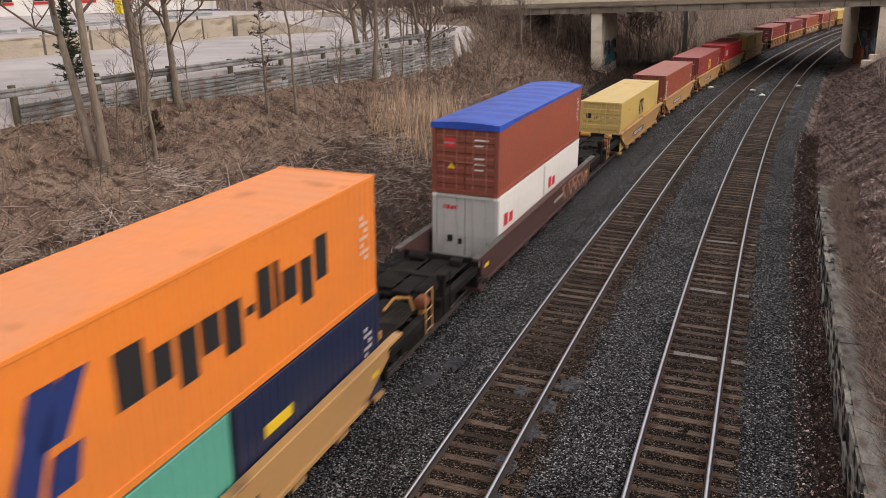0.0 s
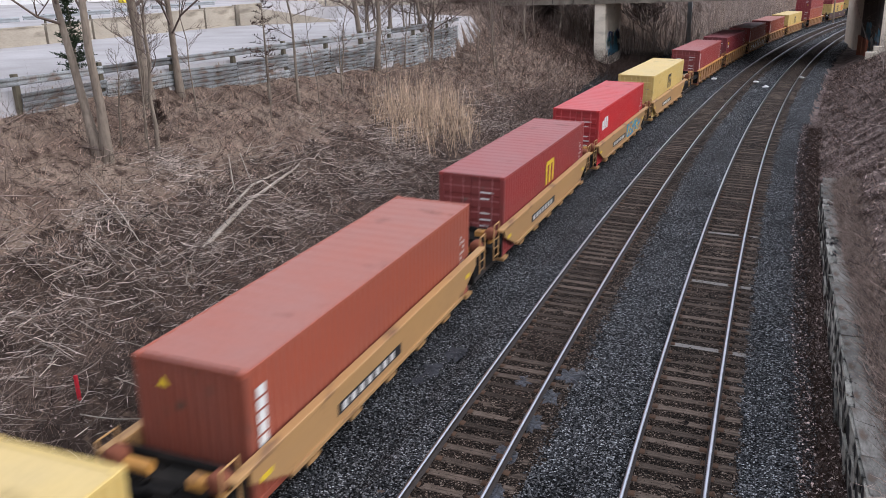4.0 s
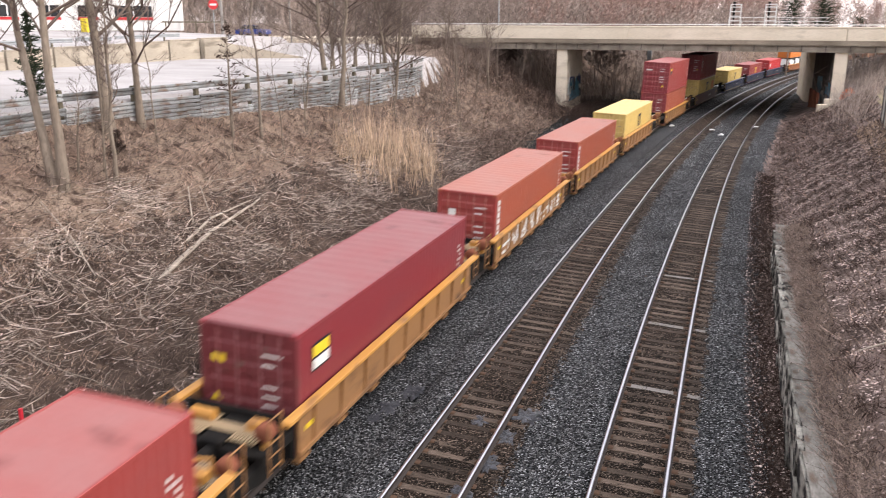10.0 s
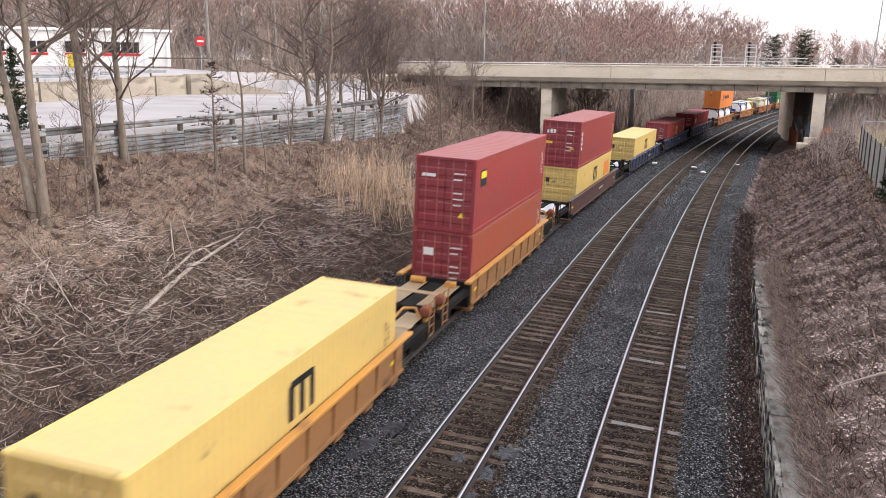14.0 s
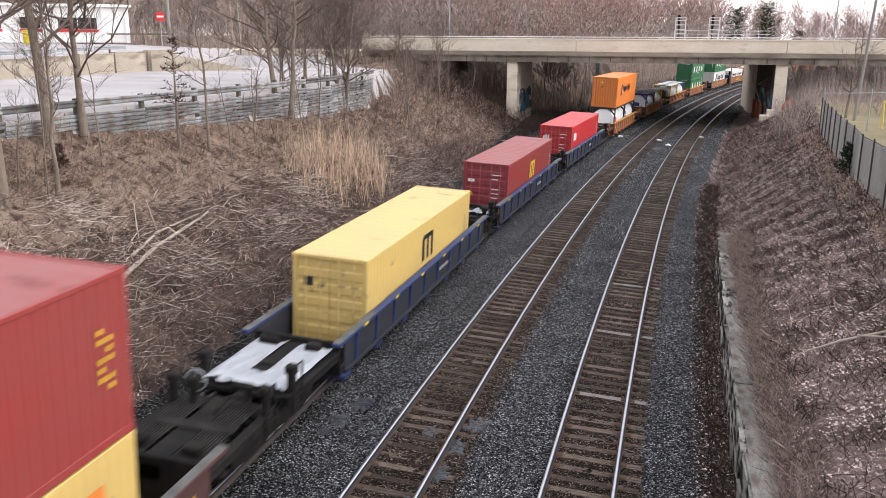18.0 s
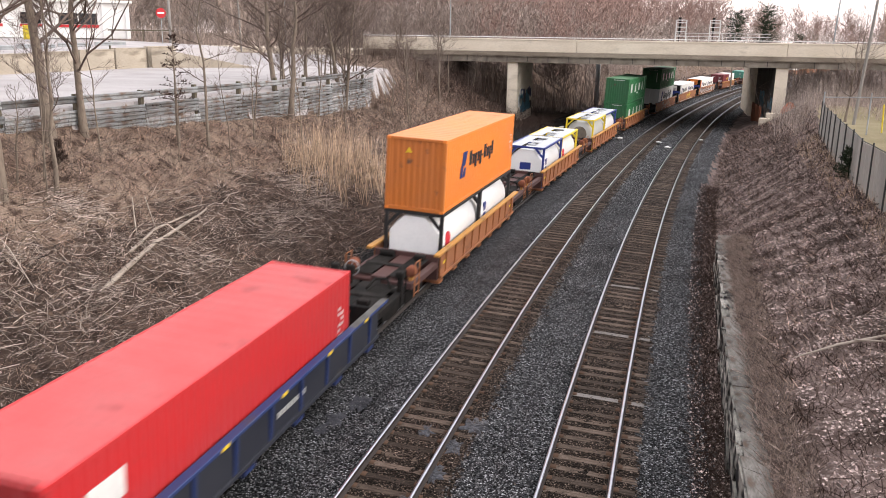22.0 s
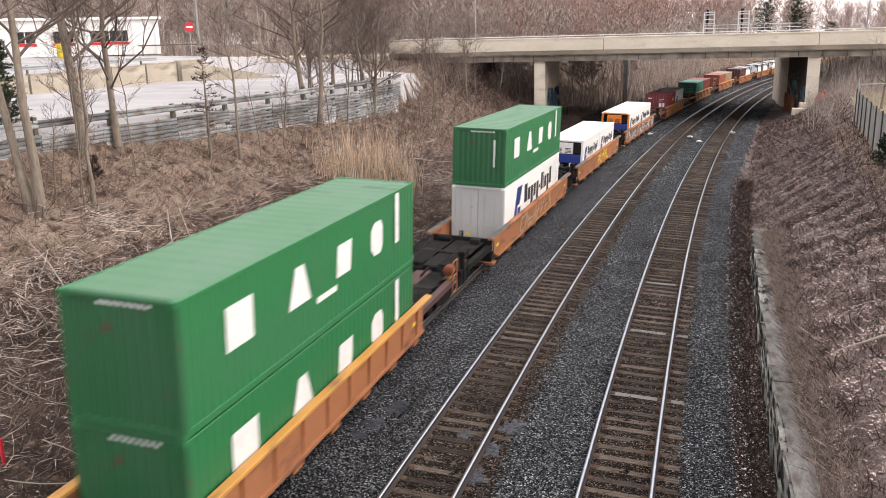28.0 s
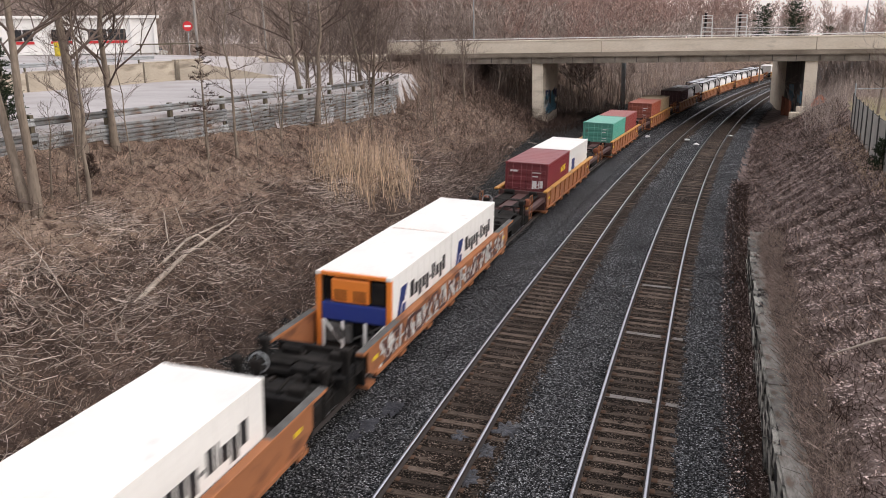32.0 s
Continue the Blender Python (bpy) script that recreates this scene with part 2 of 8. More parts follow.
M_STEEL = material("galvanised_steel", (0.42, 0.44, 0.45), 0.55, 0.5, second=(0.30, 0.31, 0.32), scale=1.5, amount=0.7, fine=20, fine_amount=0.25, bump=0.05)
M_WALK = material("pale_walkway", (0.56, 0.58, 0.60), 0.6, 0.2, second=(0.42, 0.43, 0.45), scale=1.5, amount=0.7, fine=20, fine_amount=0.2, bump=0.05)
M_POST = material("weathered_post", (0.15, 0.13, 0.095), 0.95, scale=3, stretch=(1, 1, 0.2), fine=25, bump=0.3)
M_BLACK = material("grimy_black_steel", (0.012, 0.0115, 0.0115), 0.85, 0.1, second=(0.028, 0.024, 0.021), scale=2, amount=0.8, fine=12, bump=0.1)
M_GRATE = material("grey_tread", (0.14, 0.135, 0.13), 0.8, 0.3, second=(0.06, 0.055, 0.05), scale=2, amount=0.7, fine=30, bump=0.2)
M_DECK = material("dark_grating", (0.030, 0.027, 0.025), 0.9, 0.1, second=(0.010, 0.009, 0.008), scale=2, amount=0.8, fine=30, bump=0.2)
M_TYRE = material("wheel_steel", (0.06, 0.05, 0.045), 0.6, 0.6, bump=0.05)
M_WOODPOLE = material("grey_pole", (0.30, 0.28, 0.26), 0.9, stretch=(1, 1, 0.15), scale=3, fine=20, bump=0.2)
M_BARK = material("bark", (0.185, 0.148, 0.118), 0.95, second=(0.29, 0.24, 0.19), scale=2.5, amount=0.8, stretch=(1, 1, 0.25), fine=14, fine_amount=0.5, bump=0.6)
M_TWIG = material("twig", (0.15, 0.115, 0.098), 0.95, bump=0, per_island=0.3)
# woods colours paled for haze; the tops also carry warm evening sunlight
M_WOODS = material("hazy_sunlit_twig", (0.36, 0.25, 0.215), 0.95, bump=0, per_island=0.35)
M_WOODS_GREY = material("hazy_far_bark", (0.40, 0.325, 0.285), 0.95, bump=0, per_island=0.4)
M_OLDRAIL = material("dull_guardrail", (0.33, 0.345, 0.35), 0.7, 0.2, second=(0.17, 0.165, 0.16), scale=1.2, amount=0.9, fine=14, fine_amount=0.5, bump=0.1, per_object=0.45, spots=(0.15, 0.10, 0.075), spot_scale=1.4, spot_cut=(0.54, 0.68))
M_STICK = material("dead_stick", (0.49, 0.405, 0.35), 0.95, bump=0, per_island=0.95)
M_STICK_DARK = material("dark_brush", (0.055, 0.035, 0.028), 0.95, bump=0, per_island=0.55)
M_GRASS = material("dead_grass", (0.48, 0.345, 0.27), 0.95, bump=0, per_island=0.7)
M_REED = material("dry_reed", (0.62, 0.455, 0.32), 0.95, bump=0, per_island=0.55)
M_LOG = material("bleached_log", (0.42, 0.36, 0.30), 0.9, stretch=(1, 0.2, 1), scale=4, fine=25, bump=0.3)
M_LEAF = material("dead_leaf", (0.50, 0.395, 0.36), 0.85, bump=0, per_island=0.85)
M_GREEN = material("conifer", (0.03, 0.042, 0.022), 0.9, bump=0, per_island=0.5)
M_STONEWALL = material("old_masonry", (0.30, 0.285, 0.25), 0.95, second=(0.075, 0.072, 0.068), scale=2.2, amount=0.95, stretch=(1, 1, 0.45), fine=14, fine_amount=0.6, bump=0.8, bump_scale=6, per_object=0.6, spots=(0.018, 0.017, 0.018), spot_scale=1.6, spot_cut=(0.50, 0.60))
M_COPING = material("grey_coping_stone", (0.20, 0.186, 0.168), 0.95, second=(0.075, 0.066, 0.058), scale=2.5, amount=0.9, fine=16, fine_amount=0.6, bump=0.8, bump_scale=7, per_object=0.25, spots=(0.10, 0.072, 0.055), spot_scale=2.6, spot_cut=(0.52, 0.66))
M_FENCE_POST = material("dark_fence_post", (0.075, 0.075, 0.072), 0.7, 0.3, bump=0.05)
M_FENCE = material("fence_board", (0.40, 0.38, 0.345), 0.9, second=(0.25, 0.24, 0.225), scale=1.0, amount=0.8, stretch=(1, 1, 0.3), fine=12, fine_amount=0.3, bump=0.2, per_object=0.08)
M_WHITE = material("white_paint", (0.78, 0.77, 0.75), 0.5, second=(0.62, 0.60, 0.57), scale=0.8, amount=0.5, fine=20, fine_amount=0.08, bump=0.02)
M_GLASS = material("dark_glass", (0.02, 0.022, 0.025), 0.08, bump=0)
M_REDSIGN = material("sign_red", (0.55, 0.03, 0.035), 0.45, bump=0)
M_ORANGE_NET = material("orange_netting", (0.75, 0.20, 0.08), 0.8, bump=0.2)
M_RUSTRED = material("rust_red_panel", (0.24, 0.085, 0.05), 0.9, second=(0.13, 0.05, 0.03), bump=0.2)
M_MUD = material("wet_mud", (0.016, 0.015, 0.016), 0.4, second=(0.075, 0.078, 0.095), scale=9, amount=0.8, fine=20, fine_amount=0.6, bump=0.6, spec=0.25)
M_FROST = material("pale_dust", (0.065, 0.065, 0.074), 0.9, second=(0.02, 0.02, 0.023), scale=5, amount=0.9, fine=25, fine_amount=0.7, bump=0.5)
M_SNOW = material("old_snow", (0.86, 0.88, 0.92), 0.8, second=(0.7, 0.72, 0.76), scale=3, bump=0.4)


PAINT = {}


def paint(name, color, rough=0.45, wear=(0.16, 0.085, 0.05), worn=0.72):
    """Painted container or car steel: faded patches, streaks and a little rust."""
    PAINT[name] = color
    fade = tuple(min(1, c * 0.82 + 0.02) for c in color)
    return material(name, color, rough, second=fade, scale=0.7, amount=0.8, stretch=(1, 0.35, 1), fine=9, fine_amount=0.07, bump=0.04,
                    spots=wear, spot_scale=1.9, spot_cut=(worn, worn + 0.16))


P = {
    "orange": paint("orange_paint", (0.80, 0.235, 0.035)),
    "navy": paint("navy_paint", (0.012, 0.019, 0.058)),
    "teal": paint("teal_paint", (0.10, 0.38, 0.29)),
    "rust": paint("brick_red_paint", (0.33, 0.082, 0.046)),
    "red": paint("dull_red_paint", (0.285, 0.043, 0.038)),
    "bright": paint("bright_red_paint", (0.52, 0.025, 0.028)),
    "maroon": paint("maroon_paint", (0.215, 0.028, 0.035)),
    "brown": paint("brown_red_paint", (0.27, 0.05, 0.042)),
    "yellow": paint("yellow_paint", (0.66, 0.47, 0.15), worn=0.66),
    "olive": paint("olive_paint", (0.30, 0.25, 0.06)),
    "white": paint("reefer_white", (0.83, 0.81, 0.77), worn=0.74),
    "grey": paint("light_grey_paint", (0.48, 0.48, 0.46)),
    "green": paint("green_paint", (0.022, 0.155, 0.05)),
    "blue": paint("deep_blue_paint", (0.02, 0.045, 0.19)),
    "tan": paint("tan_paint", (0.34, 0.25, 0.15)),
    "dark": paint("dark_maroon_paint", (0.08, 0.02, 0.022)),
    "tarp": material("blue_tarpaulin", (0.018, 0.088, 0.50), 0.5, second=(0.015, 0.045, 0.27), scale=1.5, amount=0.8, fine=5, bump=0.5, bump_scale=2.5),
    "tank": paint("tank_white", (0.86, 0.86, 0.85), 0.3, worn=0.8),
    "frame_yellow": paint("frame_yellow", (0.78, 0.60, 0.03)),
    "frame_blue": paint("frame_blue", (0.02, 0.04, 0.22)),
    "frame_black": paint("frame_black", (0.015, 0.015, 0.016)),
    "car_yellow": paint("car_yellow", (0.47, 0.265, 0.10), 0.6, worn=0.56),
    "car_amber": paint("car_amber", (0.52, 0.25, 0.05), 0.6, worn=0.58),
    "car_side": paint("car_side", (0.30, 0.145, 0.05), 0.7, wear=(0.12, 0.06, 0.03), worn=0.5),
    "car_brown": paint("car_brown", (0.075, 0.03, 0.026), 0.65, worn=0.66),
    "car_blue": paint("car_blue", (0.016, 0.034, 0.125), 0.6, wear=(0.05, 0.045, 0.045), worn=0.6),
    "car_dark": paint("car_dark", (0.014, 0.016, 0.026), 0.65, wear=(0.06, 0.055, 0.05), worn=0.58),
    "car_rust": paint("car_rust", (0.36, 0.135, 0.05), 0.75, wear=(0.17, 0.07, 0.035), worn=0.5),
    "mark_white": material("mark_white", (0.74, 0.73, 0.70), 0.6, fine=30, fine_amount=0.2, bump=0),
    "mark_black": material("mark_black", (0.018, 0.018, 0.02), 0.6, bump=0),
    "mark_navy": material("mark_navy", (0.015, 0.035, 0.16), 0.6, bump=0),
    "mark_yellow": material("mark_yellow", (0.80, 0.56, 0.03), 0.6, bump=0),
    "mark_red": material("mark_red", (0.68, 0.03, 0.05), 0.6, bump=0),
    "mark_blue": material("mark_blue", (0.05, 0.25, 0.38), 0.6, bump=0),
    "mark_rose": material("mark_rose", (0.42, 0.20, 0.13), 0.7, bump=0),
    "mark_sky": material("mark_sky", (0.05, 0.34, 0.60), 0.6, bump=0),
    "mark_orange": material("mark_orange", (0.72, 0.22, 0.04), 0.6, bump=0),
}


def faded(name):
    """A container roof: the same paint, chalked by weather, dusty, with a few dull stains."""
    if name + "_roof" not in P:
        c = PAINT[P[name].name]
        chalk = tuple(v * 0.85 + 0.05 * k for v, k in zip(c, (1.15, 1.0, 0.95)))
        P[name + "_roof"] = material(name + "_roof_paint", chalk, 0.6, second=tuple(v * 0.8 + 0.05 for v in chalk), scale=0.6, amount=0.8, fine=7, fine_amount=0.12, bump=0.03,
                                     spots=tuple(v * 0.55 for v in chalk), spot_scale=0.9, spot_cut=(0.60, 0.74))
    return P[name + "_roof"]


def grimy_shaded(name):
    """A container end: the same paint with dirt spots, darkened further to paint in its shade."""
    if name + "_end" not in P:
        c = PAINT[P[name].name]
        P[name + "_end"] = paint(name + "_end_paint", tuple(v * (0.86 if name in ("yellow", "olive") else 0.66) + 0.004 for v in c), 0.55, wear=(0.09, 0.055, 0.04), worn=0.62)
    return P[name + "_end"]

# ---- building helpers ----
def box(bm, x0, x1, y0, y1, z0, z1, bevel=0.0):
    vs = [bm.verts.new(p) for p in ((x0, y0, z0), (x1, y0, z0), (x1, y1, z0), (x0, y1, z0), (x0, y0, z1), (x1, y0, z1), (x1, y1, z1), (x0, y1, z1))]
    fs = [bm.faces.new([vs[i] for i in q]) for q in ((3, 2, 1, 0), (4, 5, 6, 7), (0, 1, 5, 4), (1, 2, 6, 5), (2, 3, 7, 6), (3, 0, 4, 7))]
    if bevel:
        bmesh.ops.bevel(bm, geom=list({e for f in fs for e in f.edges}), offset=bevel, segments=1, affect="EDGES", profile=0.5)


def prism(bm, outline, lo, hi, axis=0):
    """A slab: an outline in the other two axes, from lo to hi along one axis."""
    def at(u, v, w):
        return ((w, u, v), (u, w, v), (u, v, w))[axis]
    a = [bm.verts.new(at(u, v, lo)) for u, v in outline]
    b = [bm.verts.new(at(u, v, hi)) for u, v in outline]
    k = len(outline)
    bm.faces.new(a[::-1]), bm.faces.new(b)
    for i in range(k):
        bm.faces.new((a[i], a[(i + 1) % k], b[(i + 1) % k], b[i]))


def tube(bm, p, q, r0, r1=None, k=8, caps=True):
    p, q = Vector(p), Vector(q)
    r1 = r0 if r1 is None else r1
    d = (q - p).normalized()
    u = d.orthogonal().normalized()
    w = d.cross(u)
    a, b = [], []
    for i in range(k):
        t = 2 * math.pi * i / k
        e = u * math.cos(t) + w * math.sin(t)
        a.append(bm.verts.new(p + e * r0)), b.append(bm.verts.new(q + e * r1))
    for i in range(k):
        bm.faces.new((a[i], a[(i + 1) % k], b[(i + 1) % k], b[i]))
    if caps:
        bm.faces.new(a[::-1]), bm.faces.new(b)


def lathe(bm, profile, axis=1, k=24):
    """A body of revolution: profile of (along, radius)."""
    rings = []
    for t, r in profile:
        ring = []
        for i in range(k):
            c, s = r * math.cos(2 * math.pi * i / k), r * math.sin(2 * math.pi * i / k)
            ring.append(bm.verts.new(((t, c, s), (c, t, s), (c, s, t))[axis]))
        rings.append(ring)
    for a, b in zip(rings, rings[1:]):
        for i in range(k):
            bm.faces.new((a[i], a[(i + 1) % k], b[(i + 1) % k], b[i]))
    bm.faces.new(rings[0][::-1]), bm.faces.new(rings[-1])
    bmesh.ops.recalc_face_normals(bm, faces=bm.faces)


def mesh_of(name, bm, smooth=False):
    bmesh.ops.recalc_face_normals(bm, faces=bm.faces)
    me = bpy.data.meshes.new(name)
    bm.to_mesh(me)
    bm.free()
    if smooth:
        me.shade_smooth()
    return me


SHAPES = {}


def shape(key, build, smooth=False):
    """A mesh built once and shared by alike parts."""
    if key not in SHAPES:
        bm = bmesh.new()
        build(bm)
        me = mesh_of(key[0], bm, smooth)
        me.materials.append(None)
        SHAPES[key] = me
    return SHAPES[key]


def part(name, what, mat, parent=None, label="", at=None):
    """Links a bmesh, or a shared mesh, as one mesh object under its thing."""
    if isinstance(what, bmesh.types.BMesh):
        what = mesh_of(name, what)
    ob = new(name, what)
    if not what.materials:
        what.materials.append(None)
    ob.material_slots[0].link = "OBJECT"
    ob.material_slots[0].material = mat
    if parent:
        ob.parent = parent
    if at is not None:
        ob.matrix_basis = at
    if label:
        ob["label"] = label
    return ob


def boxes(*specs):
    bm = bmesh.new()
    for s in specs:
        box(bm, *s)
    return bm


def fast_mesh(name, verts, faces, mats=None, index=None):
    """A mesh from arrays; all faces have as many corners as the array's width."""
    me = bpy.data.meshes.new(name)
    verts, faces = np.asarray(verts, np.float32), np.asarray(faces, np.int32)
    k = faces.shape[1]
    me.vertices.add(len(verts)), me.loops.add(faces.size), me.polygons.add(len(faces))
    me.vertices.foreach_set("co", verts.ravel())
    me.loops.foreach_set("vertex_index", faces.ravel())
    me.polygons.foreach_set("loop_start", np.arange(0, faces.size, k, dtype=np.int32))
    for m in mats or ():
        me.materials.append(m)
    if index is not None:
        me.polygons.foreach_set("material_index", np.asarray(index, np.int32))
    me.update(calc_edges=True)
    me.validate()
    return me


def frusta(segs, k=3):
    """Tapered rods: rows of x, y, z, x, y, z, r, r. Returns vertices and quads."""
    g = np.asarray(segs, float)
    p, q, r0, r1 = g[:, 0:3], g[:, 3:6], g[:, 6:7], g[:, 7:8]
    d = q - p
    d /= np.linalg.norm(d, axis=1)[:, None] + 1e-9
    ref = np.where(np.abs(d[:, 2:3]) > 0.9, [[1.0, 0, 0]], [[0, 0, 1.0]])
    u = np.cross(d, ref)
    u /= np.linalg.norm(u, axis=1)[:, None] + 1e-9
    w = np.cross(d, u)
    n = len(g)
    vs = np.zeros((n, 2 * k, 3))
    for i in range(k):
        t = 2 * math.pi * i / k
        e = u * math.cos(t) + w * math.sin(t)
        vs[:, i], vs[:, k + i] = p + e * r0, q + e * r1
    base = (np.arange(n) * 2 * k)[:, None, None]
    quad = np.array([[i, (i + 1) % k, k + (i + 1) % k, k + i] for i in range(k)])[None]
    return vs.reshape(-1, 3), (base + quad).reshape(-1, 4)


def chain(pts, radii, k=9):
    """One closed tapered tube through a row of points."""
    pts = np.asarray(pts, float)
    d = np.gradient(pts, axis=0)
    d /= np.linalg.norm(d, axis=1)[:, None] + 1e-9
    ref = np.where(np.abs(d[:1, 2:3]) > 0.9, [[1.0, 0, 0]], [[0, 0, 1.0]])
    u = np.cross(d, ref)
    u /= np.linalg.norm(u, axis=1)[:, None] + 1e-9
    w = np.cross(d, u)
    t = 2 * math.pi * np.arange(k) / k
    v = pts[:, None] + (u[:, None] * np.cos(t)[None, :, None] + w[:, None] * np.sin(t)[None, :, None]) * np.asarray(radii)[:, None, None]
    f = [(i * k + j, i * k + (j + 1) % k, (i + 1) * k + (j + 1) % k, (i + 1) * k + j) for i in range(len(pts) - 1) for j in range(k)]
    return v.reshape(-1, 3), np.array(f)


def blades(name, segs, mat):
    """Fine twigs and stalks: flat slivers, each turned its own way."""
    g = np.asarray(segs, float)
    p, q = g[:, 0:3], g[:, 3:6]
    d = q - p
    u = np.cross(d, rng.normal(0, 1, (len(g), 3)))
    u /= np.linalg.norm(u, axis=1)[:, None] + 1e-9
    v = np.stack([p - u * g[:, 6:7], p + u * g[:, 6:7], q + u * g[:, 7:8], q - u * g[:, 7:8]], 1).reshape(-1, 3)
    return new(name, fast_mesh(name, v, np.arange(len(g) * 4).reshape(-1, 4), [mat]))


def rods(name, segs, mat, k=3):
    v, f = frusta(segs, k)
    return new(name, fast_mesh(name, v, f, [mat]))


rng = np.random.default_rng(7)


# ---- ground: one sheet in strips along the line ----
def smooth_noise(x, y, size, seed):
    r = np.random.default_rng(seed)
    z = np.zeros_like(x)
    for _ in range(5):
        a = r.uniform(0, 2 * math.pi)
        k = 2 * math.pi / size * r.uniform(0.6, 1.7)
        z += np.sin(k * (x * math.cos(a) + y * math.sin(a)) + r.uniform(0, 7))
    return z / 5


TOE_S, TOE_N = [0, 45, 90, 96, 98.5, 121, 125, 150, 300], [-8.4, -8.6, -15.6, -15.6, -25.5, -25.5, -15, -11, -10]
RAILWALL_S, RAILWALL_N = [0, 27, 36, 44, 52, 60, 70, 90], [-20.4, -19.2, -18.3, -17.8, -18.0, -18.9, -21.5, -28]
FENCE_S, FENCE_N = [0, 28, 37, 46, 61, 110], [13.4, 13.2, 13.0, 13.2, 13.7, 16.0]
ROAD_Z = 6.3
BARRIER_N = -41.8


def height(s, n):
    """Ground height by place along and across the line; vectors."""
    s, n = np.asarray(s, float), np.asarray(n, float)
    x, y = plan_np(s, n)
    bed = np.where(n > 6.9, -0.42, np.where(n < -7.2, -0.5, -0.22))
    bed = bed - 0.10 * np.clip(np.minimum(np.abs(n - 2.03), np.abs(n + 2.18)) * -1 + 0.5, 0, 0.5)
    bed = bed - 0.25 * (np.minimum(np.abs(n - N_MID), np.abs(n - N_RIGHT)) < 1.35)
    toe = np.interp(s, TOE_S, TOE_N)
    top = np.interp(s, [0, 60, 92, 116, 150, 300], [6.0, 6.0, 7.4, 7.0, 4.6, 5.0])
    bank = np.clip((toe - n) * 0.56, 0, None)
    left = np.minimum(bank, top) - 0.42
    rough = np.clip(bank, 0, 1) * (0.22 * smooth_noise(x, y, 5.0, 1) + 0.10 * smooth_noise(x, y, 1.7, 2))
    left = left + rough
    rw = np.interp(s, RAILWALL_S, RAILWALL_N)
    left = np.where((n < rw - 0.25) & (s < 78), ROAD_Z, left)
    upper = np.clip(7.3 + (s - 40) * 0.02, 7.0, 8.0) + np.clip((BARRIER_N - n) * 0.03, 0, 0.9)
    left = np.where((n < BARRIER_N - 0.25) & (s < 78), upper, left)
    left = np.where((n < -30) & (s >= 78), np.interp(s, [78, 95, 120, 200], [7.4, 7.0, 6.8, 5.0]), left)
    wall_top = np.interp(s, [37.2, 39.5], [1.05, -0.35])
    fence_n = np.interp(s, FENCE_S, FENCE_N)
    f = np.clip((n - 8.0) / (fence_n - 8.0), 0, 1)
    right = wall_top + (3.45 - wall_top) * f + np.sin(f * math.pi) * 0.12 * smooth_noise(x, y, 4.0, 3) + np.clip(f * 5, 0, 1) * 0.06 * smooth_noise(x, y, 1.4, 4)
    right = np.where(f >= 1, 3.5, right)
    z = np.where(n < toe, left, np.where(n > 7.9, right, bed))
    far = np.clip((np.abs(n) - 60) / 200, 0, 1)
    z = z + far * 2.0 * smooth_noise(x, y, 300, 5) * (np.abs(n) > 60)
    return z


def ground_at(x, y):
    s, n = sn_of(x, y)
    return float(height(np.array([s]), np.array([n]))[0])


def build_ground():
    ss = np.concatenate([[-400, -150, -60, -20], np.arange(0, 60, 0.5), np.arange(60, 125, 1.0), np.arange(125, 260, 4), np.arange(260, 700, 20)])
    nn = np.concatenate([[-3000, -1500, -800, -400, -220, -130, -90], np.arange(-75, -44, 3), [-43, -42.1, -42.0, -41, -38, -35], np.arange(-32, -21, 1.0), np.arange(-21, -7, 0.35), [-7.2, -6.9, -6.6, -5.5, -4.36, -3.2, -2.2, -1.2, 0, 1.2, 2.0, 2.9, 4.07, 5.2, 6.0, 6.2, 6.35, 6.5, 6.62, 6.74, 6.86, 7.0, 7.15, 7.3, 7.45, 7.6, 7.85, 7.95],
                         np.arange(8.3, 17, 0.35), np.arange(18, 40, 3), [50, 70, 100, 160, 260, 400, 640]])
    S, N = np.meshgrid(ss, nn, indexing="ij")
    X, Y = plan_np(S, N)
    Z = height(S, N)
    a, b = S.shape
    idx = np.arange(a * b).reshape(a, b)
    quads = np.stack([idx[:-1, :-1], idx[:-1, 1:], idx[1:, 1:], idx[1:, :-1]], -1).reshape(-1, 4)
    sm, nm = (S[:-1, :-1] + S[1:, 1:]) / 2, (N[:-1, :-1] + N[1:, 1:]) / 2
    toe = np.interp(sm, TOE_S, TOE_N)
    rw = np.interp(sm, RAILWALL_S, RAILWALL_N)
    xm, ym = plan_np(sm, nm)
    ragged = 0.3 * smooth_noise(xm, ym, 1.6, 21) + 0.15 * smooth_noise(xm, ym, 0.6, 22)
    mi = np.where(nm < toe + ragged, np.where(nm > -14.0 + 3 * ragged, 5, 1), np.where(nm > 6.95 + ragged, 2, np.where(nm < -3.3 + 0.6 * ragged, 6, 0)))
    # ground below the deck takes the dark material, the bridge's shadow put into colour
    mi = np.where((sm > 94) & (sm < 124) & (nm < -14.0), 5, mi)
    mi = np.where((nm < rw - 0.1) & (nm > -75) & (sm < 78), 3, mi)
    fence_n = np.interp(sm, FENCE_S, FENCE_N)
    mi = np.where((nm > fence_n + 0.3) & (sm < 90), 4, mi)
    me = fast_mesh("ground", np.stack([X, Y, Z], -1).reshape(-1, 3), quads, [M_BALLAST, M_SOIL, M_LITTER, M_ROAD, M_LAWN, M_HUMUS_SHADE, M_GRIME_SHADE], mi.ravel())
    me.shade_smooth()
    tagged(new("ground", me), "railway cutting with grey ballast, brown banks and a pale road", "ground", kind="structure")


build_ground()


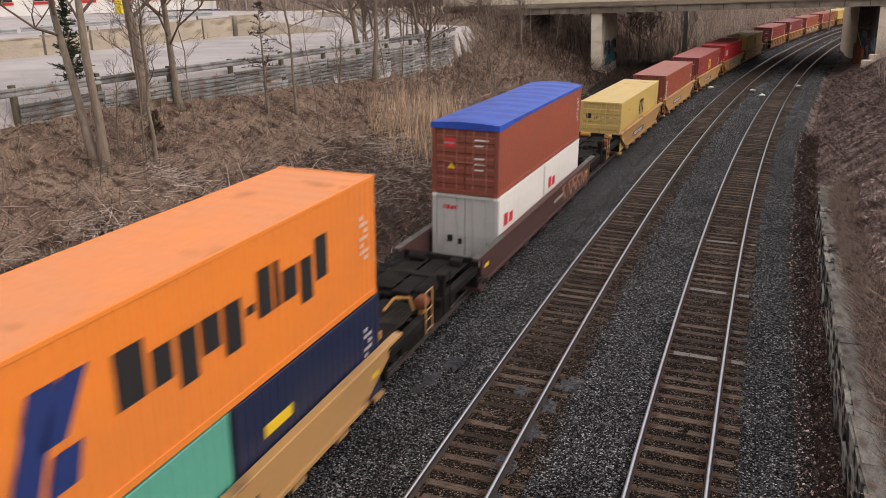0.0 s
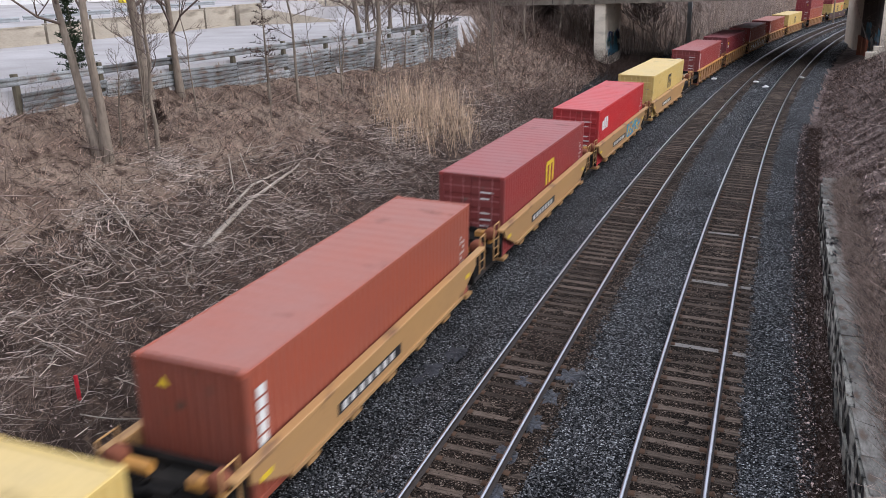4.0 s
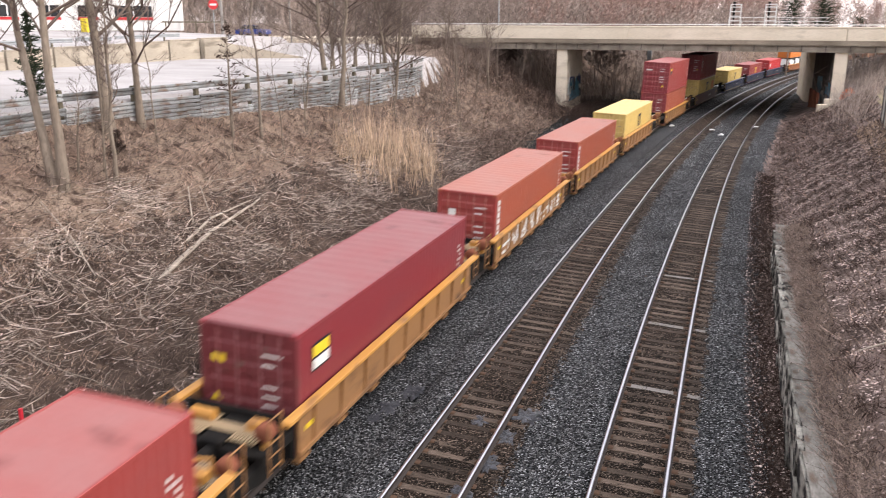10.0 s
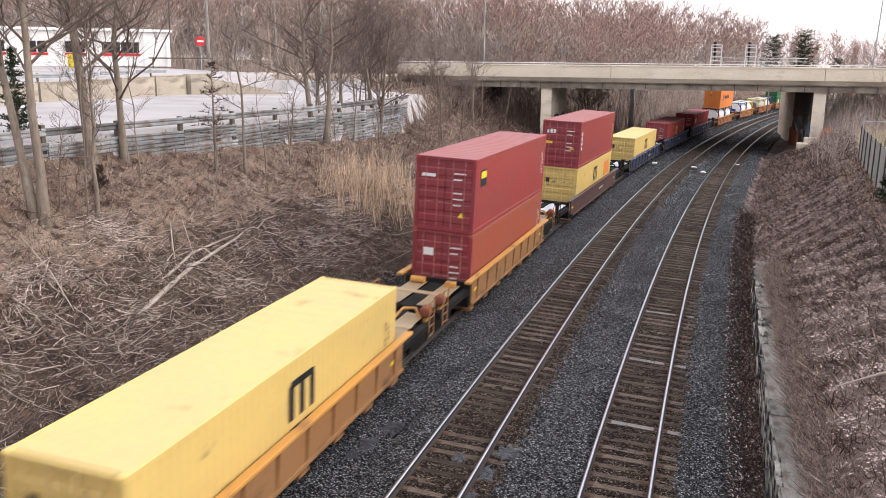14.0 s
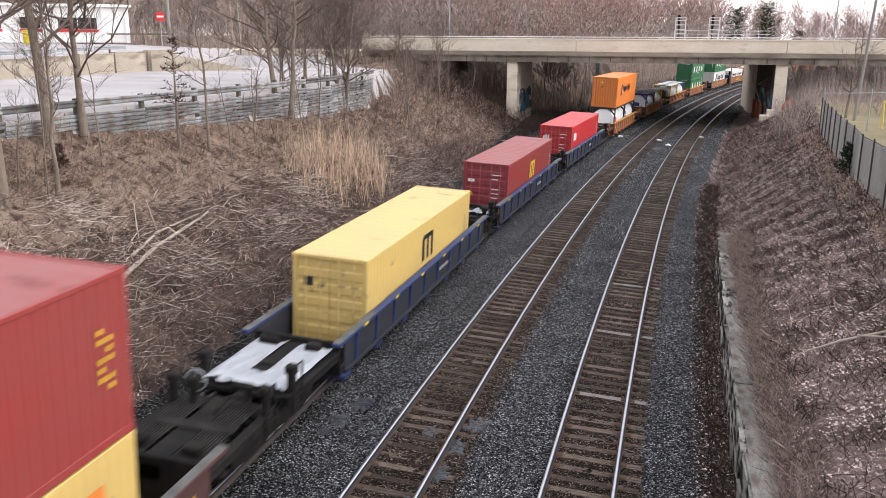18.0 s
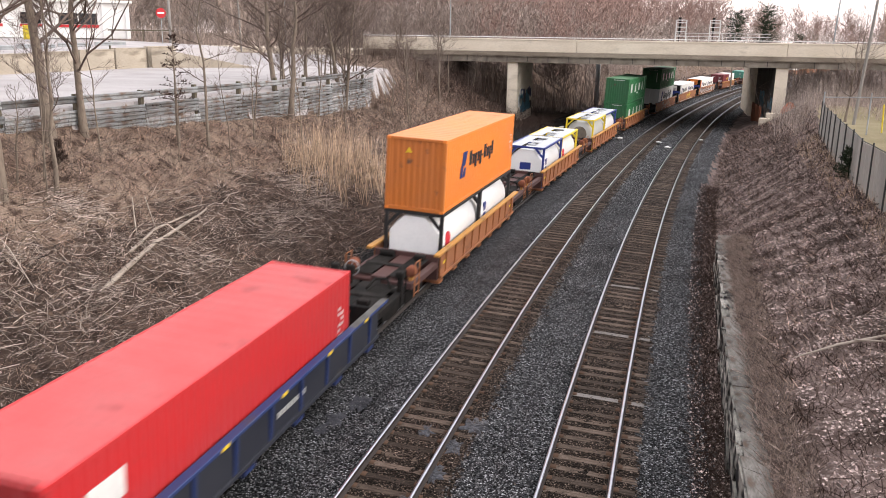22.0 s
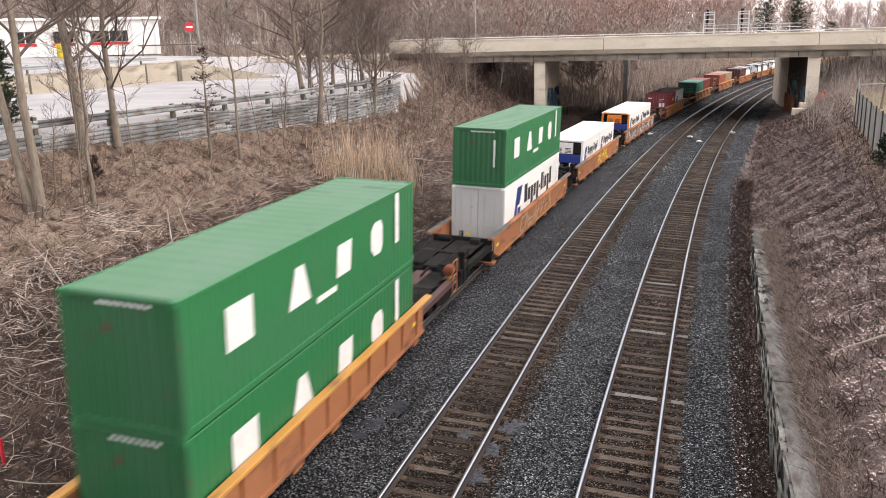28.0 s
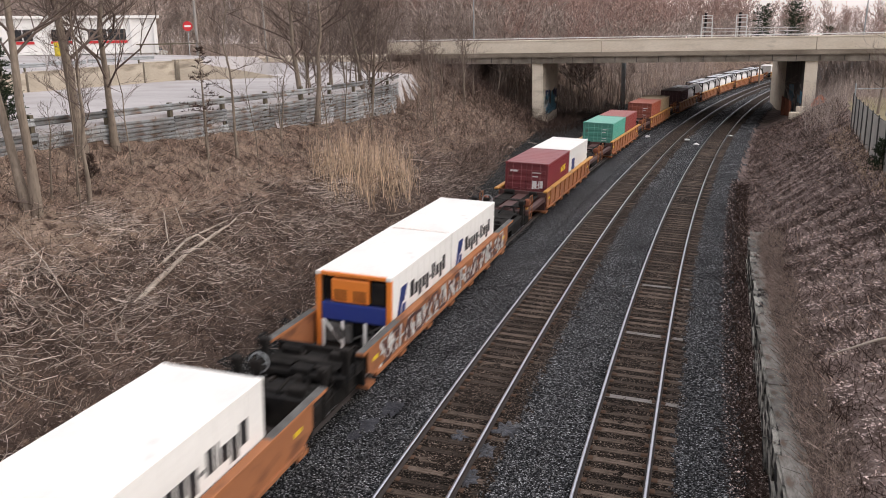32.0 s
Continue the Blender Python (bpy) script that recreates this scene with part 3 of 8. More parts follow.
# ---- railway tracks ----
def rail_mesh(n, s0, s1, head_only):
    prof = [(-0.036, 0.0), (0.036, 0.0), (0.037, -0.012), (-0.037, -0.012)] if head_only else \
        [(-0.036, -0.012), (0.036, -0.012), (0.03, -0.045), (0.012, -0.06), (0.012, -0.15), (0.075, -0.165), (0.075, -0.18), (-0.075, -0.18), (-0.075, -0.165), (-0.012, -0.15), (-0.012, -0.06), (-0.03, -0.045)]
    ss = np.concatenate([np.arange(s0, 120, 4.0), np.arange(120, s1, 12.0)])
    verts = []
    for s in ss:
        m = on_track(s, n[0], 0)
        for u, w in prof:
            verts.append(m @ Vector((u + n[1], 0, w)))
    k = len(prof)
    faces = [(i * k + j, i * k + (j + 1) % k, (i + 1) * k + (j + 1) % k, (i + 1) * k + j) for i in range(len(ss) - 1) for j in range(k)]
    return fast_mesh("rail", verts, faces)


def build_track(name, label, n, ties_near):
    track = tagged(new(name), label, "railway track", "railway tracks", "structure")
    for side in (-1, 1):
        rail = part("rail", rail_mesh((n, side * GAUGE / 2), -40, 560, False), M_RAIL, track, "rusty steel rail with a shiny head")
        part("rail_head", rail_mesh((n, side * GAUGE / 2), -40, 560, True), M_RAILHEAD, rail, "polished running surface")
    r = random.Random(name)
    tie = shape(("tie",), lambda bm: box(bm, -1.28, 1.28, -0.115, 0.115, -0.36, -0.185, 0.012))
    rest, plates = [], []
    s, count = 5.0, 0
    corners = np.array([(-1.28, -0.115, -0.36), (1.28, -0.115, -0.36), (1.28, 0.115, -0.36), (-1.28, 0.115, -0.36), (-1.28, -0.115, -0.185), (1.28, -0.115, -0.185), (1.28, 0.115, -0.185), (-1.28, 0.115, -0.185)])
    quad = np.array([(3, 2, 1, 0), (4, 5, 6, 7), (0, 1, 5, 4), (1, 2, 6, 5), (2, 3, 7, 6), (3, 0, 4, 7)])
    rot = Matrix.Identity(4)
    while s < 330:
        m = on_track(s, n) @ pose(r.uniform(-0.06, 0.06), 0, r.uniform(-0.015, 0.004), 0, 0, r.uniform(-1.2, 1.2))
        if count < ties_near:
            pale = n == N_RIGHT and any(abs(s - q) < 0.27 for q in (22.1, 27.4, 33.0))
            part("tie", tie, M_TIE_PALE if pale else M_TIE, track, at=m)
            if s < 40:
                for side in (-1, 1):
                    plates.append(m @ pose(side * GAUGE / 2, 0, 0))
        else:
            rest.append(np.array([m @ Vector(c) for c in corners]))
        count += 1
        s += 0.53 + r.uniform(-0.03, 0.03)
    v = np.concatenate(rest)
    f = (np.arange(len(rest))[:, None, None] * 8 + quad[None]).reshape(-1, 4)
    ob = part("far_ties", fast_mesh("far_ties", v, f), M_TIE, track)
    ob["kind"] = "stuff"
    if plates:
        pc = np.array([(x, y, z) for z in (-0.186, -0.172) for x, y in ((-0.18, -0.09), (0.18, -0.09), (0.18, 0.09), (-0.18, 0.09))])
        v = np.concatenate([np.array([m @ Vector(c) for c in pc]) for m in plates])
        f = (np.arange(len(plates))[:, None, None] * 8 + quad[None]).reshape(-1, 4)
        ob = part("tie_plates", fast_mesh("tie_plates", v, f), M_PLATE, track)
        ob["kind"] = "stuff"
    return track


build_track("track_1", "empty middle track with shiny rails on worn ties", N_MID, 150)
build_track("track_2", "empty outer track with shiny rails on worn ties", N_RIGHT, 150)
build_track("track_3", "track under the freight train, ties dark with grime", N_TRAIN, 0)


BED_U = [-1.95, -1.5, -1.0, -0.80, -0.70, 0.70, 0.80, 1.1, 1.4, 1.95]
BED_Z = {N_MID: [-0.42, -0.195, -0.160, -0.168, -0.199, -0.199, -0.186, -0.186, -0.205, -0.245], N_RIGHT: [-0.42, -0.195, -0.160, -0.168, -0.199, -0.199, -0.197, -0.199, -0.215, -0.245]}


def bed_z(s, n):
    """Height of the stone round the two open tracks, ties bedded in it; far below where no track lies."""
    out = np.full(np.shape(s), -9.0)
    x, y = plan_np(s, n)
    lumps = 0.011 * smooth_noise(x, y, 0.5, 51) + 0.010 * smooth_noise(x, y, 1.7, 52)
    for t in (N_MID, N_RIGHT):
        u = n - t
        z = np.interp(u, BED_U, BED_Z[t]) + lumps - u * math.sin(radians(CANT))
        out = np.where(np.abs(u) <= 1.951, np.maximum(out, z), out)
    return out


def build_cribs():
    """Stone round the ties: brown and fouled between the rails, clean grey on the shoulders."""
    us = np.concatenate([[-1.95, -1.7, -1.5, -1.3, -1.15, -1.0, -0.9, -0.8, -0.7], np.arange(-0.6, 0.65, 0.12), [0.7, 0.8, 0.9], np.arange(1.0, 1.75, 0.07), [1.85, 1.95]])
    ss = np.concatenate([np.arange(-30, 5, 5.0), np.arange(5, 62, 0.16), np.arange(62, 120, 1.0), np.arange(120, 400, 8.0)])
    for t in (N_MID, N_RIGHT):
        S, U = np.meshgrid(ss, us, indexing="ij")
        X, Y = plan_np(S, U + t)
        Z = bed_z(S, U + t)
        a, b = S.shape
        idx = np.arange(a * b).reshape(a, b)
        quads = np.stack([idx[:-1, :-1], idx[:-1, 1:], idx[1:, 1:], idx[1:, :-1]], -1).reshape(-1, 4)
        sm, um = (S[:-1, :-1] + S[1:, 1:]) / 2, (U[:-1, :-1] + U[1:, 1:]) / 2
        xm, ym = plan_np(sm, um + t)
        edge = 0.16 * smooth_noise(xm, ym, 1.1, 53) + 0.10 * smooth_noise(xm, ym, 0.45, 54) + rng.normal(0, 0.05, sm.shape)
        mi = np.where((um > -0.77) & (um < (1.38 if t == N_MID else 1.28) + edge), 0, 1)
        me = fast_mesh("track_bed", np.stack([X, Y, Z], -1).reshape(-1, 3), quads, [M_CRIB, M_BALLAST], mi.ravel())
        me.shade_smooth()
        tagged(new("track_bed", me), "brown grimy stone between the rails with grey ballast shoulders", "track bed", kind="structure")


build_cribs()


def crushed(name, label, s, n, lo, hi, mat):
    """Loose angular stones lying on the bed."""
    x, y = plan_np(s, n)
    z = np.maximum(height(s, n), bed_z(s, n)) + 0.010
    size = rng.uniform(lo, hi, len(s))
    octa = np.array([(1, 0, 0), (-1, 0, 0), (0, 1, 0), (0, -1, 0), (0, 0, 0.8), (0, 0, -0.8)])
    tri = np.array([(0, 2, 4), (2, 1, 4), (1, 3, 4), (3, 0, 4), (2, 0, 5), (1, 2, 5), (3, 1, 5), (0, 3, 5)])
    v = octa[None] * size[:, None, None] * rng.uniform(0.65, 1.35, (len(s), 6, 3))
    a = rng.uniform(0, 6.3, len(s))
    c, q = np.cos(a)[:, None], np.sin(a)[:, None]
    v = np.stack([v[..., 0] * c - v[..., 1] * q, v[..., 0] * q + v[..., 1] * c, v[..., 2]], -1) + np.stack([x, y, z], -1)[:, None]
    f = (np.arange(len(s))[:, None, None] * 6 + tri[None]).reshape(-1, 3)
    tagged(new(name, fast_mesh(name, v.reshape(-1, 3), f, [mat])), label, "ballast", kind="stuff")


def build_loose_stones():
    k = 52000
    s = 8 + 50 * rng.random(k) ** 1.7
    n = rng.uniform(-3.6, 7.2, k)
    u = np.where(n < 2.03, n - N_MID, n - N_RIGHT)
    keep = (u < -0.82) | (u > 1.25)
    crushed("loose_ballast", "loose grey crushed stones between the tracks", s[keep], n[keep], 0.014, 0.034, M_STONE)
    k = 15000
    s = 8 + 40 * rng.random(k) ** 1.7
    n = rng.choice([N_MID, N_RIGHT], k) + rng.uniform(-0.7, 1.35, k)
    crushed("fouled_stones", "small brown stones strewn between the rails and ties", s, n, 0.010, 0.024, M_CRIB_STONE)


build_loose_stones()


# ---- road bridge ahead ----
def build_bridge():
    y0, y1 = BRIDGE_Y - 0.4, BRIDGE_Y + 12.5
    x0, x1 = -34.0, 44.0
    bridge = tagged(new("road_bridge"), "weathered concrete road bridge over the railway on wall piers", "bridge", kind="structure")
    joints = [-34.0, -8.67, 13.5, 44.0]
    for a, b in zip(joints, joints[1:]):
        bm = boxes((a + 0.03, b - 0.03, y0, y0 + 0.45, 7.82, 9.08, 0.03))
        pan = part("parapet", bm, M_CONC, bridge, "stained beige concrete parapet")
        part("coping", boxes((a + 0.03, b - 0.03, y0 - 0.05, y0 + 0.5, 9.084, 9.22, 0.02)), M_CONC, pan)
        part("parapet", boxes((a + 0.03, b - 0.03, y1 - 0.45, y1, 7.68, 9.2, 0.03)), M_CONC, bridge)
    for a, b in ((-78.0, x0 - 0.02), (x1 + 0.02, 78.0)):
        part("approach_road", boxes((a, b, y0, y1, 2.0, 7.676)), M_CONC, bridge, "concrete-sided road approach")
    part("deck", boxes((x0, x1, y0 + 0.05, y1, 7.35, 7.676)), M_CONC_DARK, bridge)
    part("fascia", boxes((x0, x1, y0 - 0.03, y0 + 0.3, 7.35, 7.815, 0.02)), M_FASCIA, bridge, "stained concrete edge under the parapet")
    for gy in (y0 + 0.22, y0 + 3.2, y0 + 6.2, y0 + 9.2, y1 - 0.6):
        bm = boxes((x0, x1, gy - 0.02, gy + 0.02, 6.70, 7.346), (x0, x1, gy - 0.2, gy + 0.2, 6.64, 6.70), (x0, x1, gy - 0.2, gy + 0.2, 7.28, 7.346))
        part("girder", bm, M_GIRDER, bridge, "dull painted steel girder")
    for x in np.arange(x0 + 1, x1, 2.35):
        # stiffeners coloured dark to stand for their thin shadows
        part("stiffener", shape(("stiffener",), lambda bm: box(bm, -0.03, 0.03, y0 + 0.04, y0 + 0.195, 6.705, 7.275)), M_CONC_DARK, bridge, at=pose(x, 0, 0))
    for px, w in ((-16.5, 1.2), (12.62, 1.25)):
        pier = part("pier", boxes((px, px + w, BRIDGE_Y - 0.1, y1 - 0.4 if px < 0 else 131.0, -0.6, 6.635, 0.03)), M_CONC, bridge, "concrete wall pier marked with graffiti")
        side = px + w if px < 0 else px - 0.01
        r = random.Random(3 + int(px))
        sgn = 1 if px < 0 else -1
        for k, col in enumerate(("mark_navy", "mark_white", "mark_black", "mark_blue")):
            for _ in range(5):
                y, z = BRIDGE_Y + r.uniform(0.5, 10), r.uniform(0.5, 2.4)
                bm = bmesh.new()
                for _ in range(4):
                    w2, hh, sl = r.uniform(0.5, 1.5), r.uniform(0.4, 1.5), r.uniform(-0.3, 0.3)
                    lo, hi = sorted((side + sgn * 0.001, side + sgn * (0.004 + 0.002 * k)))
                    prism(bm, [(y, z), (y + w2, z + 0.05), (y + w2 + sl, z + hh), (y + sl, z + hh - 0.08)], lo, hi, 0)
                    y += w2 * r.uniform(0.5, 1.1)
                part("graffiti_stroke", bm, P[col], pier)
    for ax, sgn in ((-33.0, -1), (42.0, 1)):
        part("abutment", boxes((min(ax, ax + sgn * 1.5), max(ax, ax + sgn * 1.5), y0 + 0.6, 123.3, 0, 6.69)), M_CONC, bridge)
    # unseen deck behind the first, added to block skylight under the bridge
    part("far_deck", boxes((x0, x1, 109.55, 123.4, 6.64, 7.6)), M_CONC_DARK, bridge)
    # thin sheet over the pier face that paints in the shade below the deck
    part("sooty_side", boxes((12.61, 12.619, BRIDGE_Y + 0.02, 113.5, -0.6, 6.63)), M_PIER_SHADE, bridge, "thin dark sheet painting shade on the pier's track side")
    rail = part("handrail", bmesh.new(), M_WHITE, bridge)
    bm = bmesh.new()
    tube(bm, (x0, y0 + 0.2, 9.42), (x1, y0 + 0.2, 9.42), 0.045, k=6)
    for x in np.arange(x0 + 1, x1, 2.4):
        tube(bm, (x, y0 + 0.2, 9.2), (x, y0 + 0.2, 9.42), 0.025, k=5)
    rail.data = mesh_of("handrail", bm)
    rail.data.materials.append(M_WHITE)


build_bridge()


# ---- masonry retaining wall on the right ----
def build_stone_wall():
    wall = tagged(new("retaining_wall"), "low old stone retaining wall, blackened and crumbling", "wall", kind="structure")
    r = random.Random(11)

    def block(bm):
        box(bm, -0.5, 0.5, -0.5, 0.5, -0.5, 0.5, 0.06)
    for variant in range(3):
        me = shape(("block", variant), block)
        for v in me.vertices:
            v.co += Vector((r.uniform(-0.10, 0.10), r.uniform(-0.03, 0.03), r.uniform(-0.06, 0.06)))
    core = []
    for a, b, n0, top in ((-8, 25.6, 7.62, 1.0), (25.6, 38.0, 7.70, 0.92)):
        for s in np.arange(a, b, 1.0):
            core.append((s, min(s + 1.0, b), n0, top))
    verts, faces = [], []
    for s, e, n0, top in core:
        i = len(verts)
        for ss in (s, e):
            for n in (n0, 8.3):
                for z in (-0.6, top - 0.06):
                    x, y, _ = plan(ss, n)
                    verts.append((x, y, z))
        faces += [tuple(i + q for q in f) for f in ((0, 1, 5, 4), (2, 6, 7, 3), (1, 3, 7, 5), (0, 2, 3, 1), (4, 5, 7, 6))]
    part("wall_core", fast_mesh("wall_core", verts, np.array(faces)), M_STONEWALL, wall)
    for a, b, n0, top, rows in ((6.0, 25.6, 7.52, 1.02, 4), (25.6, 38.0, 7.60, 0.92, 3)):
        hgt = (top + 0.45) / rows
        for row in range(rows):
            s = a + r.uniform(0, 0.3)
            while s < b:
                w = r.uniform(0.5, 1.5)
                if s + w > b:
                    w = b - s
                if w > 0.15:
                    x, y, t = plan(s + w / 2, n0 + r.uniform(-0.03, 0.04))
                    m = pose(x, y, -0.45 + hgt * (row + 0.5), r.uniform(-2, 2), r.uniform(-2, 2), -math.degrees(t) + r.uniform(-2, 2))
                    part("stone_block", shape(("block", r.randrange(3)), block), M_STONEWALL, wall, at=m @ Matrix.Diagonal((0.24, w * 0.97, hgt * 0.95, 1)))
                s += w
        s = a
        while s < b:
            w = r.uniform(0.8, 1.9)
            x, y, t = plan(s + w / 2, n0 + 0.24 + r.uniform(-0.02, 0.02))
            if r.random() < 0.85 or s > b - 3.5:
                m = pose(x, y, top - 0.03 + r.uniform(-0.03, 0.015), r.uniform(-1.5, 1.5), r.uniform(-3, 3), -math.degrees(t) + r.uniform(-1.2, 1.2))
                part("cap_stone", shape(("block", r.randrange(3)), block), M_COPING, wall, "weathered grey coping stone", at=m @ Matrix.Diagonal((r.uniform(0.50, 0.60), w * 1.03, 0.14, 1)))
            s += w


build_stone_wall()


def build_stains():
    """Wet mud beside a joint and pale dust on the stones."""
    r = random.Random(31)
    for name, label, mat, spots in (("mud_patch", "wet dark mud pumped up beside the rail", M_MUD, ((-4.0, 18.0, 0.34, 0.5), (-3.75, 19.2, 0.4, 0.55), (-4.15, 16.6, 0.32, 0.6), (-4.35, 15.2, 0.3, 0.5), (-4.8, 18.6, 0.25, 0.35), (-4.2, 13.6, 0.33, 0.6))),
                                    ("dust_patch", "pale dusty patch on the ballast", M_FROST, ((-7.3, 18.75, 0.3, 0.55), (-7.05, 19.8, 0.33, 0.5), (-7.45, 18.0, 0.2, 0.3)))):
        for x, y, a, b in spots:
            t = tagged(new(name), label, "stain")
            bm = bmesh.new()
            def lie(px, py):
                q = sn_of(px, py)
                at = np.array([q[0]]), np.array([q[1]])
                return float(max(height(*at)[0], bed_z(*at)[0]))
            c = bm.verts.new((x, y, lie(x, y) + 0.02))
            rims = []
            edge = [r.uniform(0.55, 1.2) for _ in range(26)]
            for q, up in ((0.3, 0.022), (0.55, 0.018), (0.8, 0.014), (1.0, -0.02)):
                rim = []
                for i in range(26):
                    f = 2 * math.pi * i / 26
                    px, py = x + a * q * edge[i] * math.cos(f) + r.uniform(-0.02, 0.02), y + b * q * edge[i] * math.sin(f) + r.uniform(-0.02, 0.02)
                    rim.append(bm.verts.new((px, py, lie(px, py) + up + r.uniform(-0.012, 0.012))))
                rims.append(rim)
            for i in range(26):
                j = (i + 1) % 26
                bm.faces.new((c, rims[0][i], rims[0][j]))
                for inner, outer in zip(rims, rims[1:]):
                    bm.faces.new((inner[i], outer[i], outer[j], inner[j]))
            part("patch", bm, mat, t)


build_stains()

# ---- containers ----
def wave(bm, length, z0, z1, x, sign, pitch=0.278, depth=0.036, axis=1, seams=False):
    """A corrugated sheet along y (axis 1) or x (axis 0), facing sign."""
    k = max(2, round(length / pitch))
    step = length / k
    cols = []
    for i in range(k):
        for f, d in ((0.0, 1), (0.01, 0), (0.98, 0), (0.99, 1)) if seams else ((0.0, 0), (0.26, 0), (0.5, 1), (0.76, 1)):
            cols.append((-length / 2 + (i + f) * step, d))
    cols.append((length / 2, 0))
    pts = []
    for t, d in cols:
        o = x - sign * d * depth
        pts.append([bm.verts.new((o, t, z) if axis == 1 else (t, o, z)) for z in (z0, z1)])
    for a, b in zip(pts, pts[1:]):
        bm.faces.new((a[0], b[0], b[1], a[1]))


def roof_sheet(bm, length, z):
    k = round(length / 0.55)
    step = length / k
    pts = []
    for i in range(k):
        for f, d in ((0.0, 0), (0.4, 0), (0.5, 0.012), (0.9, 0.012)):
            y = -length / 2 + (i + f) * step
            pts.append([bm.verts.new((x, y, z - d)) for x in (-1.17, 1.17)])
    pts.append([bm.verts.new((x, length / 2, z)) for x in (-1.17, 1.17)])
    for a, b in zip(pts, pts[1:]):
        bm.faces.new((a[0], a[1], b[1], b[0]))


def mark(thing, kind, rect, mat, label=""):
    """A painted mark: kind 'side' (y0, y1, z0, z1 on the track-facing side) or 'end' (x0, x1, z0, z1 on the leading end)."""
    a, b, c, d = rect
    bm = boxes((1.2195, 1.2235, a, b, c, d)) if kind == "side" else boxes((a, b, thing["lead"] - 0.003, thing["lead"] + 0.001, c, d))
    return part("marking", bm, P[mat], thing, label)


def letters(thing, kind, count, rect, mat, slant=0.0):
    """A row of plain bars for a line of writing."""
    a, b, c, d = rect
    w = (b - a) / count
    for i in range(count):
        tall = d if (i * 7 + count) % 3 else c + (d - c) * 0.8
        mark(thing, kind, (a + i * w + 0.14 * w, a + (i + 1) * w - 0.1 * w, c, tall), mat)


